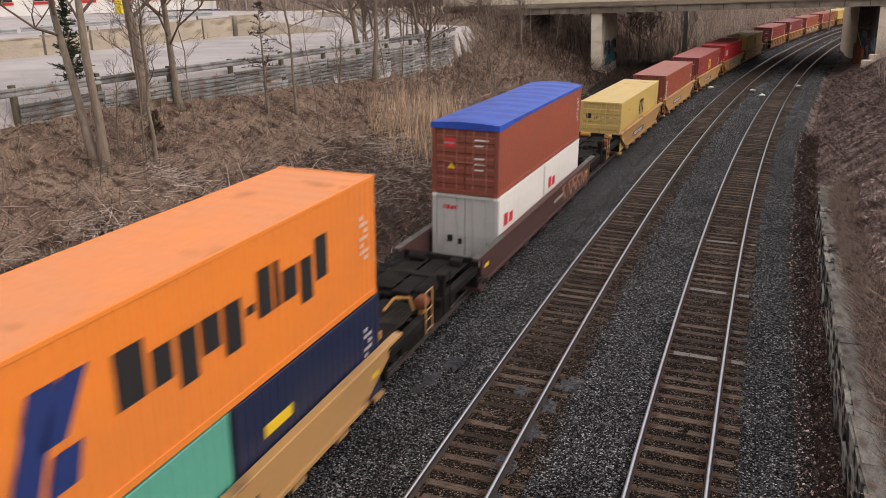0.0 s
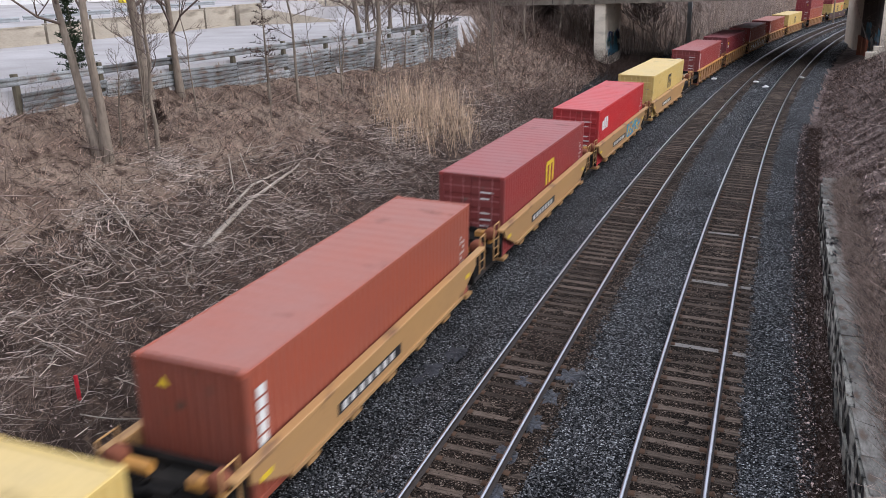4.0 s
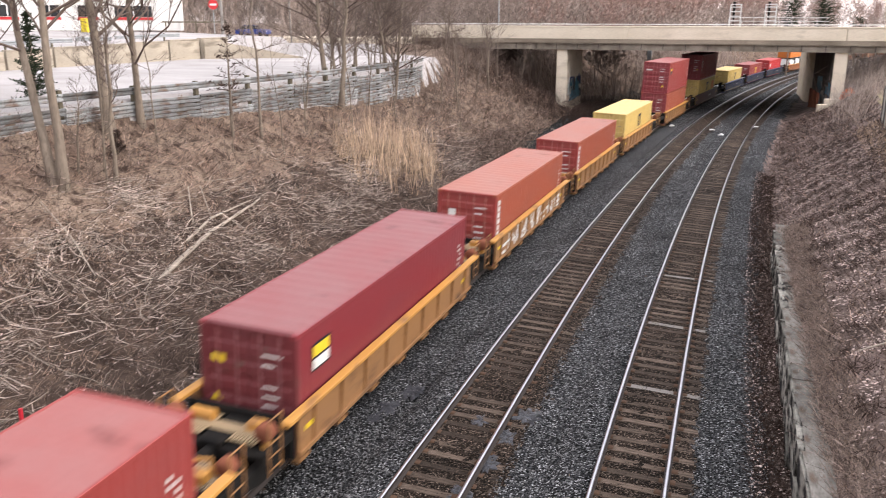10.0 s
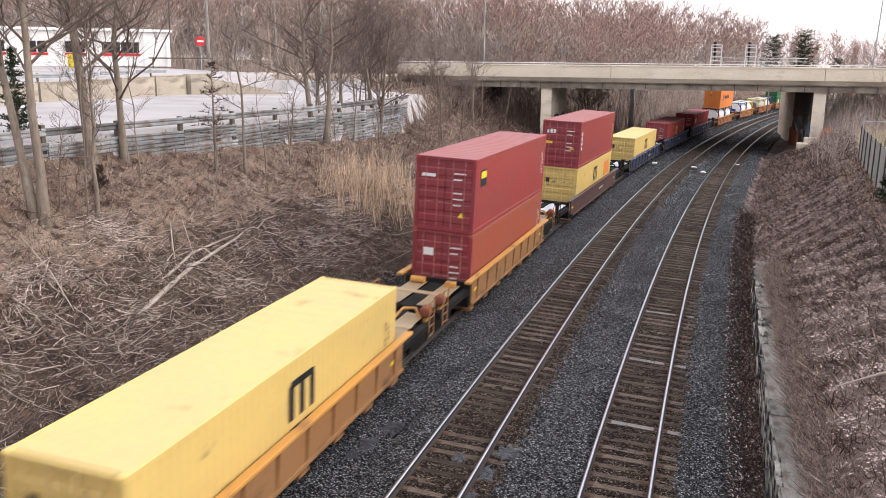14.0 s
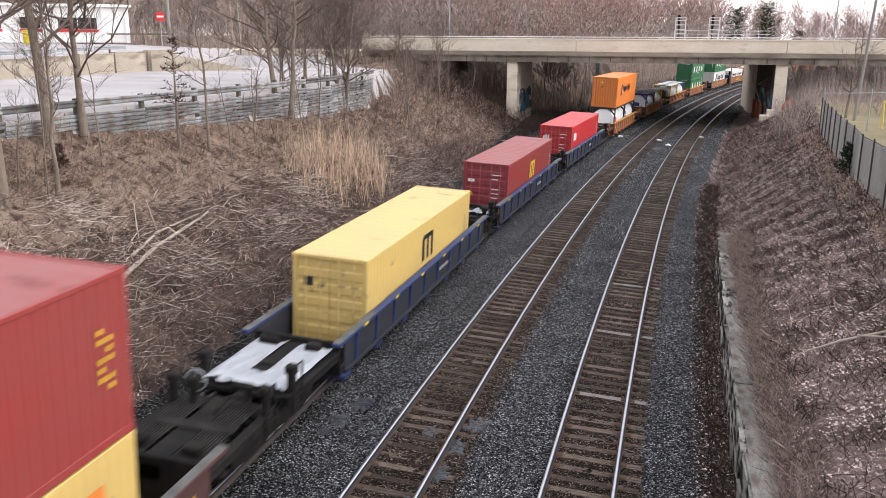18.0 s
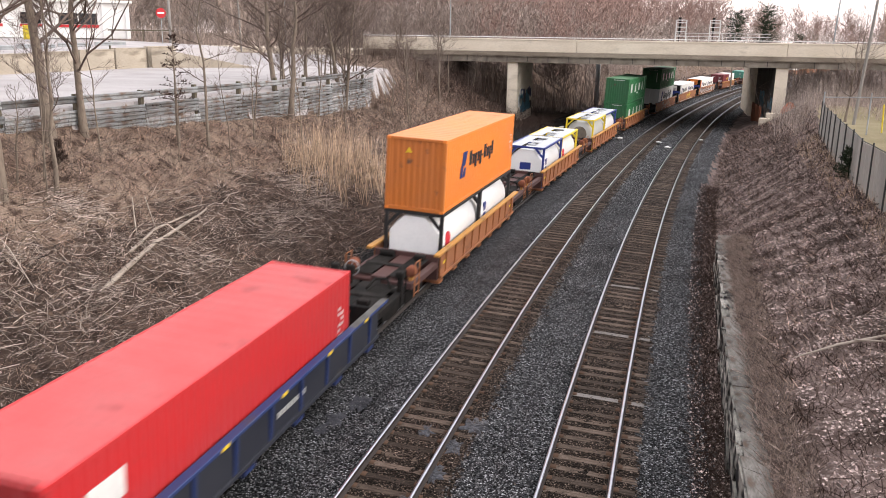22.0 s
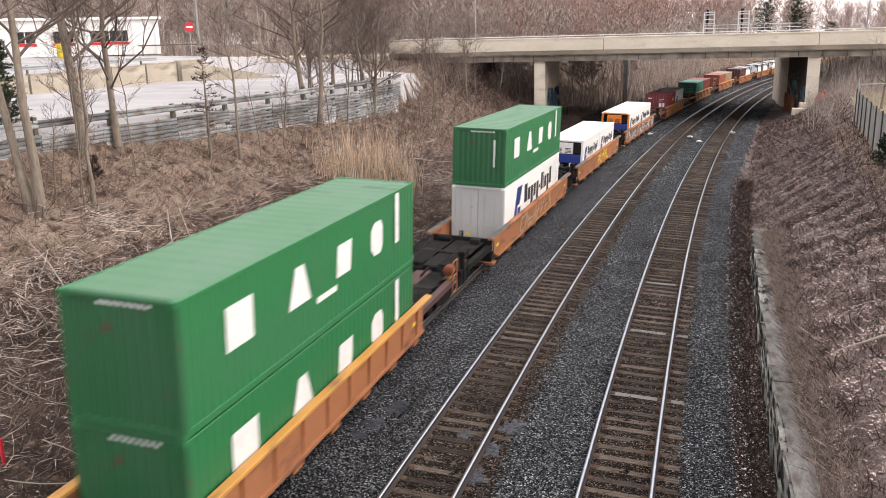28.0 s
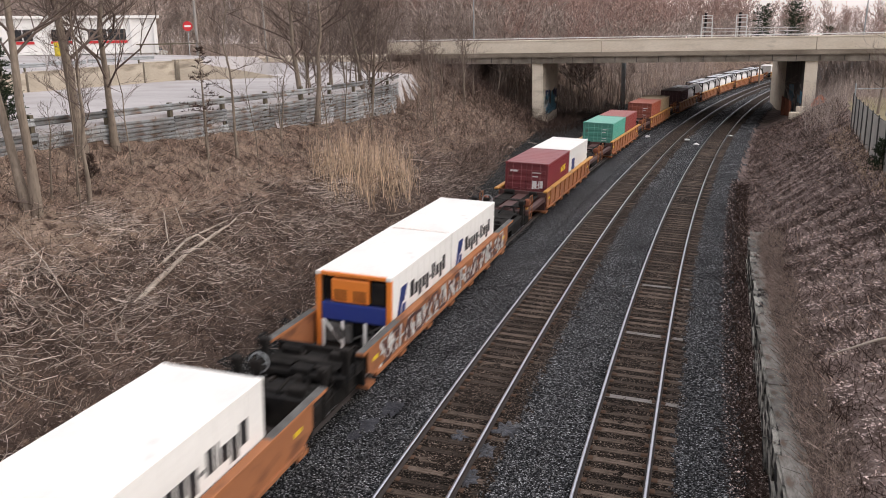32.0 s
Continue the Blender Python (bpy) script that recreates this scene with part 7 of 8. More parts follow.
def build_trees():
    tree("forked bare tree with two smooth grey trunks on the bank", [(-21.15, 22.95, -2.1, 0.3, 12.5, 0.18), (-20.9, 23.05, -0.15, 0.2, 13.5, 0.19)], 1, lo=0.36, count=20)
    tree("slim pale sapling on the bank", [(-20.55, 25.3, 0.1, 0.2, 8.0, 0.09)], 2, 0.7, lo=0.35, count=14)
    tree("tall bare tree leaning beside the guardrail", [(-23.0, 28.3, -1.2, 0.5, 13.0, 0.24)], 3, lo=0.28, count=20)
    tree("bare tree with long low branches by the guardrail", [(-23.2, 30.6, -0.4, 0.5, 12.0, 0.17)], 4, 1.25, lo=0.22, count=22)
    tree("slim white-barked sapling on the bank", [(-20.85, 36.7, -0.5, 0.3, 10.0, 0.085)], 5, 0.6, lo=0.3, count=14)
    tree("bare tree with twin trunks near the guardrail", [(-21.7, 46.3, -0.9, 0.2, 11.0, 0.20), (-21.1, 46.9, 0.5, 0.6, 10.5, 0.19)], 6, 1.1, lo=0.26, count=19)
    tree("gnarled many-stemmed bare tree by the bridge approach", [(-21.8, 56.6, -1.2, 0, 8.0, 0.14), (-21.5, 57.2, 0.9, 0.5, 8.5, 0.15), (-22.4, 57.4, 0.3, 0.8, 7.5, 0.12)], 7, 1.3, lo=0.16, count=20)
    tree("bare tree at the road edge", [(-26.5, 22.0, -0.6, 0.1, 11.0, 0.15)], 8, lo=0.26, count=20)
    tree("bare tree at the bank top", [(-27.8, 24.8, -0.3, 0.1, 12.0, 0.17)], 18, lo=0.26, count=20)
    tree("large bare street tree in the winter lawn", [(16.4, 58.8, 0.4, 0.3, 12.5, 0.34)], 9, 1.25, lo=0.2, count=24)
    tree("bare tree at the yard edge", [(16.2, 52.4, 0.6, 0.2, 11.5, 0.22)], 10, 1.3, lo=0.18, count=22)
    r = random.Random(40)
    for i in range(16):
        s, n = r.uniform(17, 72), r.uniform(-18.2, -14.2)
        x, y, _ = plan(s, n)
        tree("thin bare sapling among the brush", [(x, y, r.uniform(-0.5, 0.5), r.uniform(-0.3, 0.3), r.uniform(3.5, 8.0), r.uniform(0.025, 0.055))], 50 + i, 0.55, lo=0.25, count=16, name="sapling", twigs=False)
    for i in range(16):
        s = r.uniform(58, 94)
        n = float(np.interp(s, TOE_S, TOE_N)) - r.uniform(5, 14)
        x, y, _ = plan(s, n)
        tree("bare bushy tree near the bridge abutment", [(x, y, r.uniform(-0.8, 0.8), r.uniform(-0.3, 0.3), r.uniform(4.5, 8.5), r.uniform(0.05, 0.12))], 90 + i, 1.1, lo=0.12, count=24, twigs=False)
    for i in range(12):
        s, n = r.uniform(46, 70), r.uniform(-22.5, -17.5)
        x, y, _ = plan(s, n)
        tree("grey bushy leafless tree beside the guardrail", [(x, y, r.uniform(-0.8, 0.8), r.uniform(-0.3, 0.3), r.uniform(4.0, 7.5), r.uniform(0.05, 0.09))], 160 + i, 1.2, lo=0.1, count=26, name="bushy_tree", twigs=False)
    for i in range(14):
        s, n = r.uniform(70, 94), r.uniform(16, 40)
        x, y, _ = plan(s, n)
        tree("bare tree behind the yard", [(x, y, r.uniform(-0.6, 0.6), 0, r.uniform(6, 10), r.uniform(0.08, 0.15))], 130 + i, 1.0, lo=0.2, count=22, twigs=False)


build_trees()


def conifer(label, x, y, h, w, seed, brown=False, bare=0.1, rounded=False, airy=False):
    r = random.Random(seed)
    t = tagged(new("evergreen_shrub"), label, "shrub")
    z = ground_at(x, y) - 0.1
    bm = bmesh.new()
    tube(bm, (x, y, z), (x, y, z + h), 0.05 + h * 0.008, 0.01, 7)
    part("trunk", bm, M_BARK, t)
    segs = []
    for i in range(int((26 if airy else 55 if rounded else 150) * h / 3)):
        f = bare + (1 - bare) * r.random()
        a = r.uniform(0, 6.28)
        reach = (w * math.sqrt(max(0.05, 1 - ((f - 0.78) / 0.34) ** 2)) if rounded else w * (1 - f) ** 0.7) * r.uniform(0.3, 1.15) + 0.08
        p = np.array([x, y, z + f * h])
        q = p + np.array([math.cos(a) * reach, math.sin(a) * reach, reach * r.uniform(-0.1, 0.55)])
        segs.append((*p, *q, 0.012, 0.006))
        thick = r.uniform(1.5, 3.2) if rounded else 1.0
        for _ in range(9):
            g = r.uniform(0.25, 1)
            c = p + (q - p) * g
            e = c + thick * np.array([r.uniform(-0.13, 0.13), r.uniform(-0.13, 0.13), r.uniform(-0.04, 0.16)])
            segs.append((*c, *e, 0.022 * thick, 0.006))
    v, f = frusta(segs, 3)
    part("foliage", fast_mesh("foliage", v, f), M_STICK_DARK if brown else M_GREEN, t, "dense sprays of needles")


conifer("dark green evergreen behind the guardrail", -24.6, 26.3, 3.6, 0.85, 1)
conifer("thin airy brownish cedar beside the guardrail", -21.2, 34.6, 5.2, 1.7, 2, True, 0.3, airy=True)
conifer("small dark evergreen bush on the bank", 9.0, 41.3, 1.6, 0.75, 3)
conifer("small dark evergreen sprout by the trees", -22.0, 27.4, 1.0, 0.35, 4, True)


# ---- brush, reeds and leaf litter ----
def scatter(k, s0, s1, n0, n1, power=1.0):
    s = s0 + (s1 - s0) * rng.random(k) ** power
    n = rng.uniform(n0, n1, k)
    x, y = plan_np(s, n)
    return s, n, x, y, height(s, n)


def lying_sticks(k, area, length, radius, lift, tilt=0.35, mat=None, name="dead_brush", label="", power=1.3, bend=0.45, inside=None, piles=None, pieces=3):
    """Crooked dead sticks, each in a few pieces, lying on the ground or on one another."""
    s, n, x, y, z = scatter(k, *area, power)
    if inside is not None:
        m = inside(s, n)
        s, n, x, y, z = s[m], n[m], x[m], y[m], z[m]
    k = len(s)
    a = rng.uniform(0, 2 * math.pi, k)
    if piles:
        pick = rng.integers(0, len(piles), k)
        c = np.array([p[:4] for p in piles])[pick]
        s, n = c[:, 0] + rng.normal(0, 1, k) * c[:, 2], c[:, 1] + rng.normal(0, 1, k) * c[:, 3]
        x, y = plan_np(s, n)
        z = height(s, n) + 0.35 * np.exp(-((s - c[:, 0]) / c[:, 2]) ** 2 - ((n - c[:, 1]) / c[:, 3]) ** 2) * rng.random(k)
        a = np.array([p[4] for p in piles])[pick] + rng.normal(0, 0.6, k)
    L = length[0] + (length[1] - length[0]) * rng.random(k) ** 2.5
    r = radius[0] + (radius[1] - radius[0]) * rng.random(k) ** 2
    d = np.stack([np.cos(a), np.sin(a), rng.normal(0, tilt, k)], -1)
    d /= np.linalg.norm(d, axis=1)[:, None]
    p = np.stack([x, y, z + rng.uniform(0, 1, k) ** 2 * lift + 0.02], -1) - d * L[:, None] / 2
    segs = []
    for i in range(pieces + 1):
        sx, nx = np.where(p[:, 1] > 0, RAD * np.arctan2(p[:, 1], X0 + RAD - p[:, 0]), p[:, 1]), RAD - np.hypot(X0 + RAD - p[:, 0], p[:, 1])
        p[:, 2] = np.maximum(p[:, 2], height(sx, nx) + 0.012)
        if i:
            segs.append(np.column_stack([last, p, r * (1 - 0.7 * (i - 1) / pieces), r * (1 - 0.7 * i / pieces)]))
        last = p.copy()
        p = p + d * L[:, None] / pieces
        d = d + rng.normal(0, bend, (k, 3)) * np.array([1, 1, 0.6])
        d /= np.linalg.norm(d, axis=1)[:, None]
    return tagged(rods(name, np.concatenate(segs), mat), label, "brush", kind="stuff")


def standing(k, area, tall, radius, mat, name, label, lean=0.18, power=1.0, inside=None, branch=0):
    s, n, x, y, z = scatter(k, *area, power)
    if inside is not None:
        m = inside(s, n)
        x, y, z = x[m], y[m], z[m]
    k = len(x)
    h = rng.uniform(*tall, k)
    p = np.stack([x, y, z - 0.05], -1)
    t = p + np.stack([rng.normal(0, lean, k) * h, rng.normal(0, lean, k) * h, h], -1)
    mid = (p + t) / 2 + rng.normal(0, 0.05, (k, 3)) * h[:, None]
    r = rng.uniform(*radius, k)
    segs = [np.column_stack([p, mid, r, r * 0.8]), np.column_stack([mid, t, r * 0.8, r * 0.25])]
    for _ in range(branch):
        f = rng.uniform(0.3, 0.95, (k, 1))
        b = p + (t - p) * f
        e = b + rng.normal(0, 0.22, (k, 3)) * h[:, None] + np.array([0, 0, 0.12]) * h[:, None]
        segs.append(np.column_stack([b, e, r * 0.5, r * 0.2]))
    return tagged(blades(name, np.concatenate(segs), mat), label, "brush", kind="stuff")


def bank(s, n):
    return (n < np.interp(s, TOE_S, TOE_N) + 0.3) & (n > np.interp(s, RAILWALL_S, RAILWALL_N) + 0.3)


def reed_patch(s, n):
    return bank(s, n) & (((s - 42.6) / 4.8) ** 2 + ((n + 12.6) / 2.1) ** 2 < 1 + 0.35 * np.sin(s * 3 + n * 2))


def build_brush():
    def low(s, n):
        x, y = plan_np(s, n)
        return bank(s, n) & (n > -15.0 + 0.8 * np.sin(s * 0.7)) & (smooth_noise(x, y, 1.8, 31) + 0.6 * smooth_noise(x, y, 0.7, 32) > 0.0)
    lying_sticks(19000, (5, 60, -19, -8.2), (0.10, 1.1), (0.003, 0.016), 0.35, tilt=0.45, bend=0.30, mat=M_STICK, name="pale_dead_sticks", label="tangle of pale dead branches on the bank", inside=low)
    piles = [(s, n, ds, dn, a) for s, n, ds, dn, a in ((14.5, -11.6, 1.3, 0.7, 0.3), (18.0, -12.6, 1.2, 0.7, -0.5), (21.0, -11.0, 1.6, 0.7, 0.6), (23.5, -13.2, 1.2, 0.8, 2.4), (26.0, -11.6, 1.5, 0.8, 0.2), (24.5, -14.6, 0.9, 0.4, 1.1), (20.0, -14.0, 0.7, 0.4, 2.0),
                                                       (30.0, -12.4, 1.6, 0.9, -0.4), (33.5, -11.2, 1.6, 0.8, 0.5), (37.0, -11.0, 1.6, 0.7, 2.8), (50.0, -10.8, 1.8, 0.7, 0.3), (11.0, -11.0, 1.2, 0.8, 1.0), (38.5, -12.6, 1.3, 0.5, 0.9))]
    lying_sticks(2600, (5, 60, -19, -8.2), (0.3, 2.0), (0.005, 0.022), 0.3, bend=0.22, mat=M_STICK, name="brush_piles", label="heaps of cut pale branches on the bank", piles=piles)
    lying_sticks(420, (5, 44, -16.5, -8.2), (0.5, 2.6), (0.006, 0.026), 0.5, bend=0.2, mat=M_LOG, name="bleached_branches", label="bleached fallen branches at the bank foot", inside=bank, pieces=4)
    lying_sticks(130, (8, 55, -18.5, -10), (1.6, 4.5), (0.010, 0.028), 0.6, tilt=0.2, bend=0.16, mat=M_BROWNTWIG, name="long_branches", label="long thin dead branches strewn on the bank", inside=bank, pieces=5)
    lying_sticks(22000, (4, 95, -24, -8.2), (0.2, 1.2), (0.005, 0.012), 0.4, tilt=0.6, bend=0.3, mat=M_STICK_DARK, name="dark_dead_brush", label="dark tangled dead brush on the bank", inside=bank)

    def tufts(s, n):
        x, y = plan_np(s, n)
        return bank(s, n) & (smooth_noise(x, y, 2.2, 61) + 0.6 * smooth_noise(x, y, 0.8, 62) > 0.05)

    def clumps(s, n):
        x, y = plan_np(s, n)
        return bank(s, n) & (smooth_noise(x, y, 3.0, 63) + 0.7 * smooth_noise(x, y, 1.0, 64) > 0.35)
    standing(170000, (4, 95, -26, -8.2), (0.10, 0.45), (0.003, 0.008), M_GRASS, "dry_grass", "short reddish-brown dry grass on the bank", 1.1, 1.4, lambda s, n: tufts(s, n) & (n < -13.0 + rng.normal(0, 1.3, len(n))))
    standing(16000, (5, 50, -15, -8.4), (0.15, 0.55), (0.003, 0.007), M_GRASS, "tan_tufts", "tan tufts of dry grass among the dead sticks", 0.7, 1.2, clumps)
    standing(30000, (4, 95, -26, -8.2), (0.10, 0.40), (0.003, 0.009), M_STICK_DARK, "dark_grass", "dark dead weeds among the dry grass", 1.0, 1.4, lambda s, n: bank(s, n) & ~tufts(s, n))
    standing(52000, (4, 70, -16, -8.2), (0.08, 0.34), (0.003, 0.009), M_BROWNTWIG, "fine_brush", "fine brown twigs littering the foot of the bank", 1.3, 1.4, lambda s, n: bank(s, n) & (n > -14.5 + rng.normal(0, 0.8, len(n))))
    standing(1800, (82, 96, -31, -11.5), (0.6, 2.2), (0.008, 0.020), M_STICK_DARK, "hollow_thicket", "dark leafless thicket in the hollow by the bridge", 0.5, 1.0, None, 5)
    standing(5000, (4, 95, -26, -8.0), (0.4, 1.4), (0.004, 0.008), M_STICK_DARK, "bramble_stems", "thin dark bramble stems on the bank", 0.45, 1.1, bank, 3)
    standing(1300, (14, 62, -19.5, -14.5), (0.5, 2.0), (0.004, 0.008), M_TWIG, "shrub_stems", "thin brown shrub stems before the guardrail", 0.35, 1.0, bank, 5)
    standing(2600, (36, 51, -17, -9), (0.9, 2.6), (0.007, 0.014), M_REED, "dry_reeds", "tall tan dry reeds on the bank", 0.11, 1.0, reed_patch, 1)
    standing(1500, (56, 96, -27, -9), (0.5, 1.7), (0.008, 0.018), M_STICK_DARK, "thicket", "brown leafless thicket near the bridge", 0.6, 1.0, bank, 5)
    standing(3000, (58, 97, -30, -11), (0.4, 1.3), (0.007, 0.014), M_BROWNTWIG, "red_thicket", "reddish dry thicket near the bridge", 0.6, 1.0, bank, 3)
    lying_sticks(1500, (50, 95, -24, -9), (0.6, 3.0), (0.010, 0.03), 0.4, tilt=0.3, bend=0.25, mat=M_STICK, name="slope_branches", label="dead branches lying on the slope by the bridge", power=1.0, inside=lambda s, n: bank(s, n) & clumps(s, n))
    def dim(s, n):
        x, y = plan_np(s, n)
        return 0.9 * smooth_noise(x * 0.55, y, 2.0, 14) + 0.5 * smooth_noise(x, y, 0.8, 15) > 0.0
    right = lambda s, n: (n < np.interp(s, FENCE_S, FENCE_N)) & (n > np.where(s < 38, 8.35, 7.3))
    lying_sticks(15000, (8, 95, 7.2, 14.5), (0.15, 1.1), (0.005, 0.014), 0.35, tilt=0.5, bend=0.35, mat=M_STICK_DARK, name="bank_brush", label="dark twigs and brush on the bank", inside=lambda s, n: right(s, n) & dim(s, n))
    lying_sticks(420, (8, 60, 7.2, 14.5), (0.3, 1.8), (0.005, 0.014), 0.25, bend=0.2, mat=M_STICK, name="bank_sticks", label="pale dead sticks on the bank", inside=right)
    standing(36000, (8, 95, 7.2, 14.5), (0.12, 0.55), (0.004, 0.011), M_STICK_DARK, "bank_weeds", "low dead weeds on the bank", 0.8, 1.3, lambda s, n: right(s, n) & dim(s, n), 2)
    standing(11000, (20, 95, 7.2, 14.5), (0.08, 0.36), (0.004, 0.010), M_GRASS, "bank_grass", "reddish dry grass on the bank", 1.1, 1.3, lambda s, n: right(s, n) & ~dim(s, n))
    standing(14000, (8, 60, 6.6, 7.6), (0.08, 0.35), (0.004, 0.010), M_STICK_DARK, "verge_weeds", "dark dead weeds at the foot of the stone wall", 0.8, 1.2, None, 2)
    standing(13000, (8, 42, 7.66, 8.7), (0.12, 0.42), (0.004, 0.010), M_BROWNTWIG, "wall_weeds", "dead weeds lying over the top of the stone wall", 0.9, 1.0, lambda s, n: n > 7.80 + 0.14 * np.sin(s * 1.3) + 0.12 * np.sin(s * 3.1), 3)
    standing(2200, (16, 62, 12.2, 13.6), (0.2, 0.6), (0.003, 0.007), M_REED, "fence_grass", "tan dry grass along the fence foot", 0.4, 1.0, right)
    # leaf litter
    k = 110000
    s, n, x, y, z = scatter(k, 8, 60, 7.6, 14.0, 1.9)
    m = right(s, n) & (~dim(s, n) | (rng.random(k) < 0.12)) & (rng.random(k) < np.interp(n, [7.6, 8.6, 9.4], [0.15, 0.35, 1.0]))
    x, y, z = x[m], y[m], z[m]
    s2, n2, x2, y2, z2 = scatter(9000, 5, 60, -18.5, -8.5, 1.4)
    m = bank(s2, n2)
    s3, n3, x3, y3, z3 = scatter(7000, 8, 60, 6.5, 7.6, 1.6)
    x, y, z = np.concatenate([x, x2[m], x3]), np.concatenate([y, y2[m], y3]), np.concatenate([z, z2[m], z3])
    k = len(x)
    size = 0.014 + 0.045 * rng.random(k) ** 2
    u = rng.normal(0, 1, (k, 3)) * np.array([1, 1, 0.35])
    u /= np.linalg.norm(u, axis=1)[:, None]
    w = np.cross(u, rng.normal(0, 0.35, (k, 3)) + np.array([0, 0, 1]))
    w /= np.linalg.norm(w, axis=1)[:, None]
    up = np.cross(w, u) * 0.25
    c = np.stack([x, y, z + 0.03 + rng.uniform(0, 0.05, k)], -1)
    a = size[:, None]
    v = np.stack([c - u * a, c + w * a * 0.6 + up * a, c + u * a, c - w * a * 0.6 + up * a], 1).reshape(-1, 3)
    f = (np.arange(k)[:, None] * 4 + np.array([[0, 1, 2, 3]]))
    tagged(new("leaf_litter", fast_mesh("leaf_litter", v, f, [M_LEAF])), "curled brown fallen leaves on the banks", "leaves", kind="stuff")


build_brush()


def fallen_log(label, pts, r0, forks=()):
    t = tagged(new("fallen_log"), label, "log")
    v, f = chain(pts, [r0 * (1 - 0.7 * i / len(pts)) * (0.35 if i == 0 else 1) for i in range(len(pts))], 8)
    me = fast_mesh("trunk", v, f)
    me.shade_smooth()
    part("trunk", me, M_LOG, t)
    for fk in forks:
        v, f = chain(fk, [r0 * 0.6 * (1 - 0.25 * i) for i in range(len(fk))], 6)
        part("branch", fast_mesh("branch", v, f), M_LOG, t)


fallen_log("bleached forked log lying on the bank", [(-16.6, 22.0, 1.40), (-16.72, 22.9, 1.52), (-16.98, 24.6, 1.78), (-17.18, 26.0, 1.98), (-17.28, 27.0, 2.04), (-17.46, 28.8, 2.18), (-17.6, 30.0, 2.24), (-17.68, 30.7, 2.34)], 0.105,
           [[(-17.28, 24.7, 1.98), (-17.62, 26.8, 2.32), (-17.75, 29.2, 2.34), (-17.78, 30.5, 2.36)]])
fallen_log("thin bleached branch on the leaf-covered bank", [(3.95, 20.6, 2.0), (5.0, 20.9, 2.35), (6.2, 20.9, 2.75), (7.4, 21.3, 3.25)], 0.045, [[(5.3, 20.9, 2.5), (6.3, 20.4, 2.7), (7.2, 20.6, 3.0)]])
fallen_log("dead branch lying down the bank", [(-20.3, 21.3, 3.9), (-18.6, 20.6, 3.0), (-17.0, 19.6, 2.2)], 0.03)
fallen_log("long thin dead branches on the bank", [(-18.9, 27.4, 3.35), (-17.9, 26.0, 2.75), (-17.3, 25.2, 2.5)], 0.035, [[(-18.7, 27.9, 3.3), (-17.8, 26.9, 2.8), (-17.2, 26.2, 2.55)]])


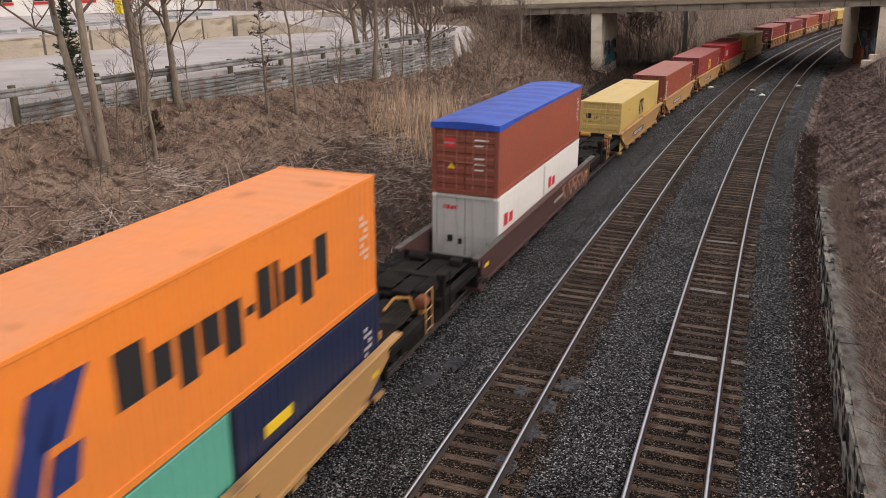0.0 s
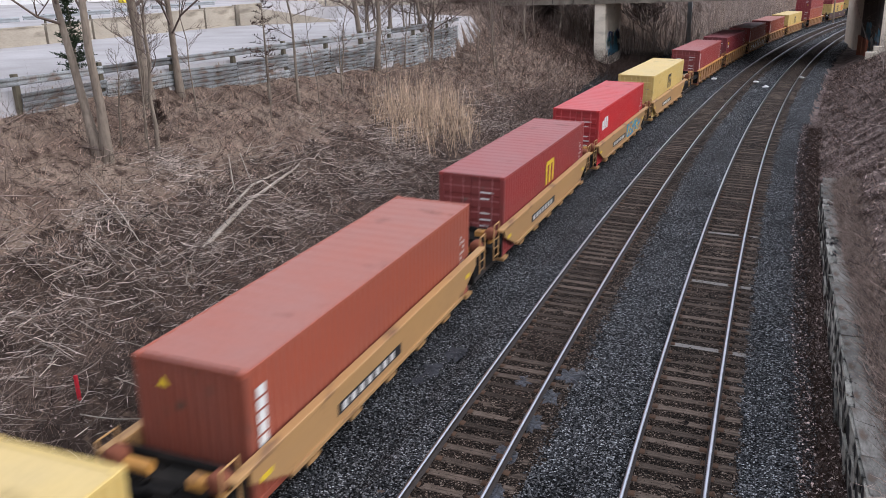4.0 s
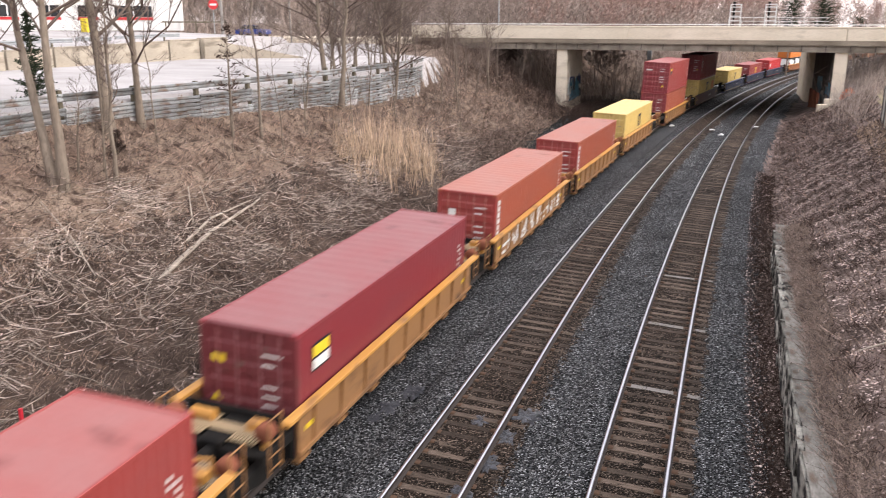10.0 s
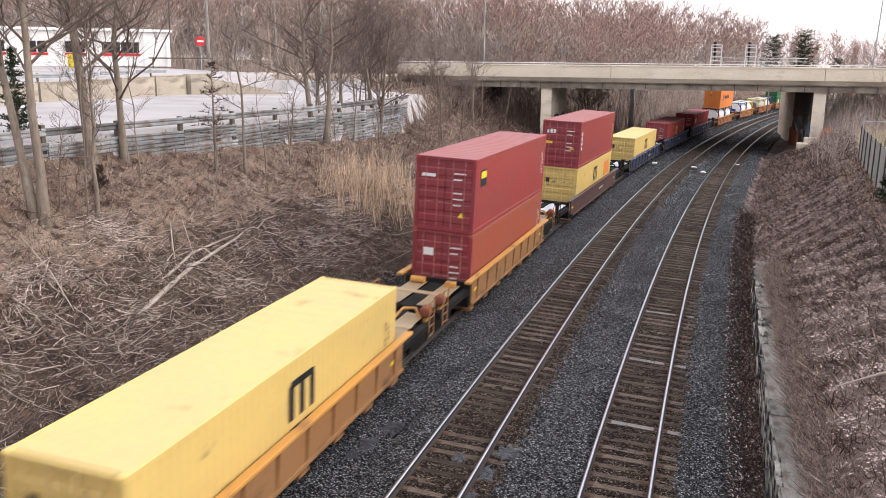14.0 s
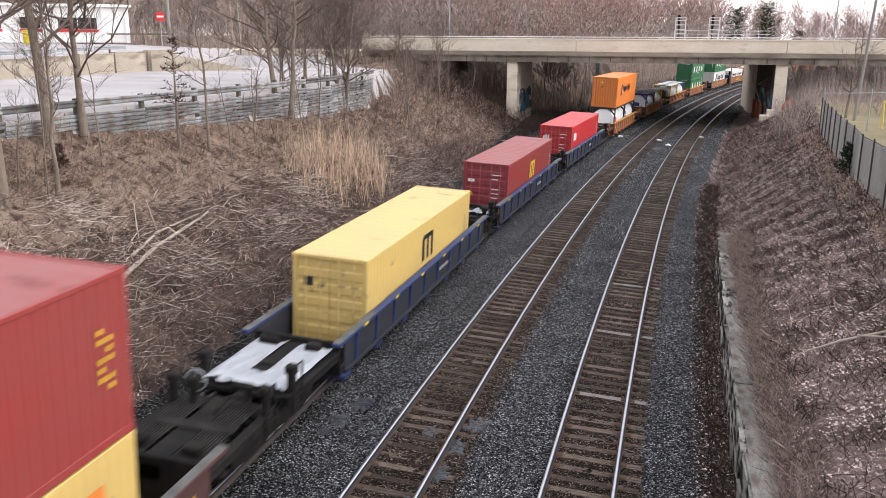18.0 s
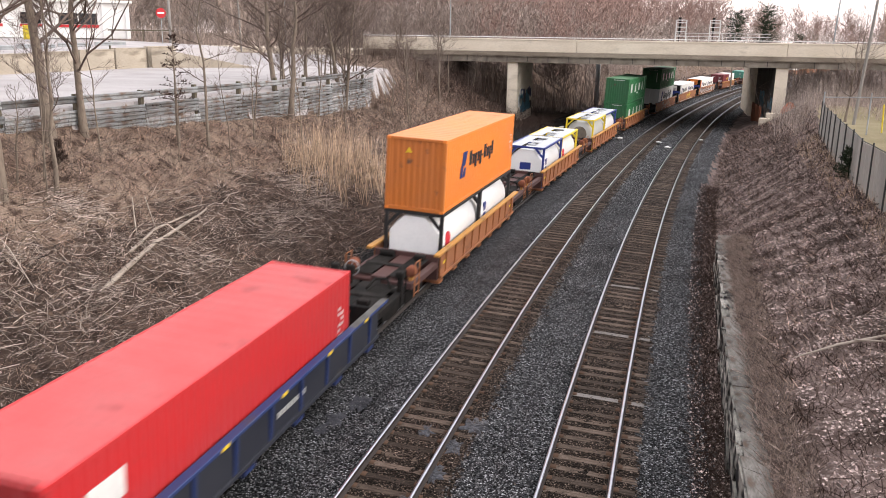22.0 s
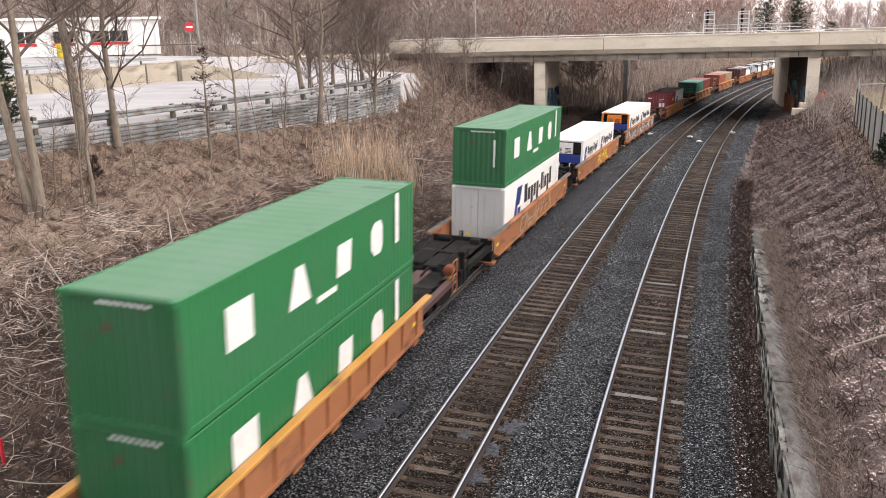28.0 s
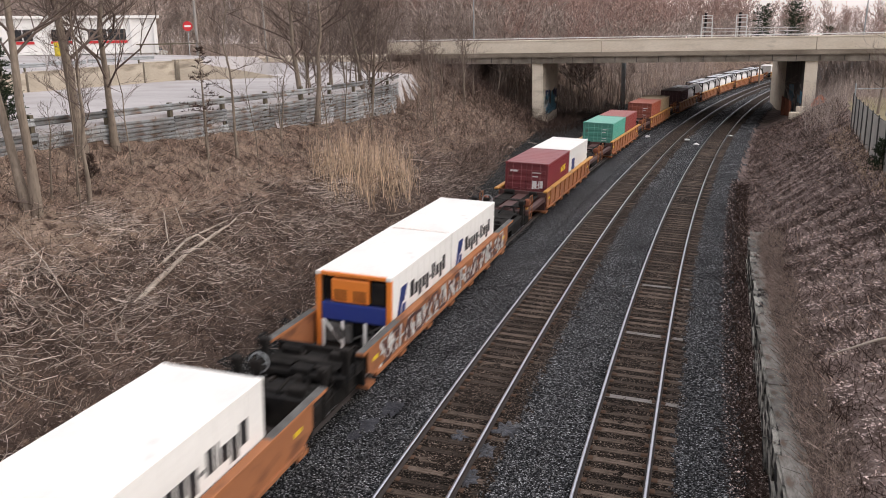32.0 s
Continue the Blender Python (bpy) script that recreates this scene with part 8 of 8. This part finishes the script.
# ---- woods beyond the bridge and behind the road ----
def build_woods():
    kinds = []
    for i in range(7):
        r = random.Random(200 + i)
        trunk, crown, _, _ = grow(r, (0, 0, 0), (r.uniform(-0.05, 0.05), r.uniform(-0.05, 0.05), 1.0), 0.009, 1.0, False, 0.16, 26, 0.1)
        a = np.array(trunk + crown)
        a[:, 6:8] = np.maximum(a[:, 6:8] * 0.75, 0.0007)
        # upper twigs are split off to get the sunlit colour
        kinds.append((a, a[:, 5] > 0.72))
    r = random.Random(77)
    spots = []
    for _ in range(420):
        spots.append((*plan(r.uniform(114, 240), r.uniform(-95, -13))[:2], r.uniform(10, 17)))
    for _ in range(260):
        spots.append((r.uniform(-150, -46), r.uniform(98, 165), r.uniform(12, 19)))
    for _ in range(60):
        spots.append((*plan(r.uniform(125, 300), r.uniform(13, 60))[:2], r.uniform(7, 10)))
    for _ in range(190):
        spots.append((*plan(r.uniform(210, 420), r.uniform(-60, 60))[:2], r.uniform(10, 16)))
    for _ in range(40):
        spots.append((r.uniform(30, 160), r.uniform(190, 300), r.uniform(7, 11)))
    out, tips = [], []
    for x, y, h in spots:
        s, n = sn_of(x, y)
        if -12 < n < 10:
            continue
        a, top = kinds[r.randrange(7)]
        a = a.copy()
        t = r.uniform(0, 6.28)
        c, q = math.cos(t), math.sin(t)
        z = ground_at(x, y) - 0.2
        for o in (0, 3):
            px, py = a[:, o].copy(), a[:, o + 1].copy()
            a[:, o], a[:, o + 1], a[:, o + 2] = x + (px * c - py * q) * h, y + (px * q + py * c) * h, z + a[:, o + 2] * h
        a[:, 6:8] *= h
        out.append(a[~top])
        tips.append(a[top])
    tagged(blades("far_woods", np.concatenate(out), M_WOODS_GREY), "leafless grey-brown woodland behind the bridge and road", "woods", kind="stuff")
    tagged(blades("far_tree_tops", np.concatenate(tips), M_WOODS), "bare tree tops of the woodland, coloured reddish as if sunlit", "woods", kind="stuff")
    # undergrowth
    xs, ys, hs = [], [], []
    for _ in range(16000):
        f = r.random()
        if f < 0.6:
            x, y, _a = plan(r.uniform(112, 190), r.uniform(-60, -11))
        elif f < 0.85:
            x, y = r.uniform(-140, -44), r.uniform(90, 140)
        else:
            x, y, _a = plan(r.uniform(100, 150), r.uniform(10, 45))
        xs.append(x), ys.append(y), hs.append(1.0 + 6.5 * r.random() ** 2)
    segs = []
    for x, y, h in zip(xs, ys, hs):
        z = ground_at(x, y)
        ex, ey = x + r.gauss(0, 0.22) * h, y + r.gauss(0, 0.2) * h
        segs.append((x, y, z - 0.1, ex, ey, z + h, 0.026, 0.010))
        for _ in range(3):
            f = r.uniform(0.25, 0.8)
            bx, by, bz = x + (ex - x) * f, y + (ey - y) * f, z + h * f
            segs.append((bx, by, bz, bx + r.gauss(0, 0.22) * h, by + r.gauss(0, 0.15) * h, bz + h * r.uniform(0.05, 0.35), 0.015, 0.008))
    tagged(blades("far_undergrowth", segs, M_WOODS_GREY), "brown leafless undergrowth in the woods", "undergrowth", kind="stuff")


    standing(5200, (66, 112, 11.5, 42), (0.6, 2.6), (0.008, 0.018), M_WOODS_GREY, "yard_thicket", "brown leafless brush behind the yard and under the bridge", 0.3, 1.0, lambda s, n: (s > 74) | (n < 13.5), 4)


build_woods()
PINES = ((20.6, 178.0, 16.2, 2.6), (14.8, 178.0, 15.0, 2.2), (27.5, 184.0, 10.5, 1.6))
for i, (x, y, h, w) in enumerate(PINES):
    conifer("dark pine with a ragged crown behind the bridge", x, y, h, w, 300 + i, False, 0.5, True)


# ---- the train rolls towards and under the camera; cars cross the bridge ----
def motions():
    for thing, s, z in MOVING:
        walk(thing, [(t, on_track((s - SPEED * t) * RAD / (RAD - N_TRAIN), N_TRAIN, z)) for t in range(0, 33, 2)])
    lane = BRIDGE_Y + 3.2
    walk(CAR_A, [(t, pose(x, lane, 7.68)) for t, x in ((0.0, -70.0), (9.5, -62.0), (11.5, -22.0), (12.0, -11.4), (12.5, -0.8), (13.0, 9.6), (15.0, 50.0), (17.0, 64.0), (32.0, 72.0))])
    lane = BRIDGE_Y + 7.5
    walk(CAR_B, [(t, pose(x, lane, 7.68, 0, 0, 180)) for t, x in ((0.0, 72.0), (24.0, 66.0), (26.0, 30.0), (28.0, -10.8), (30.0, -50.0), (31.0, -64.0), (32.0, -72.0))])


motions()
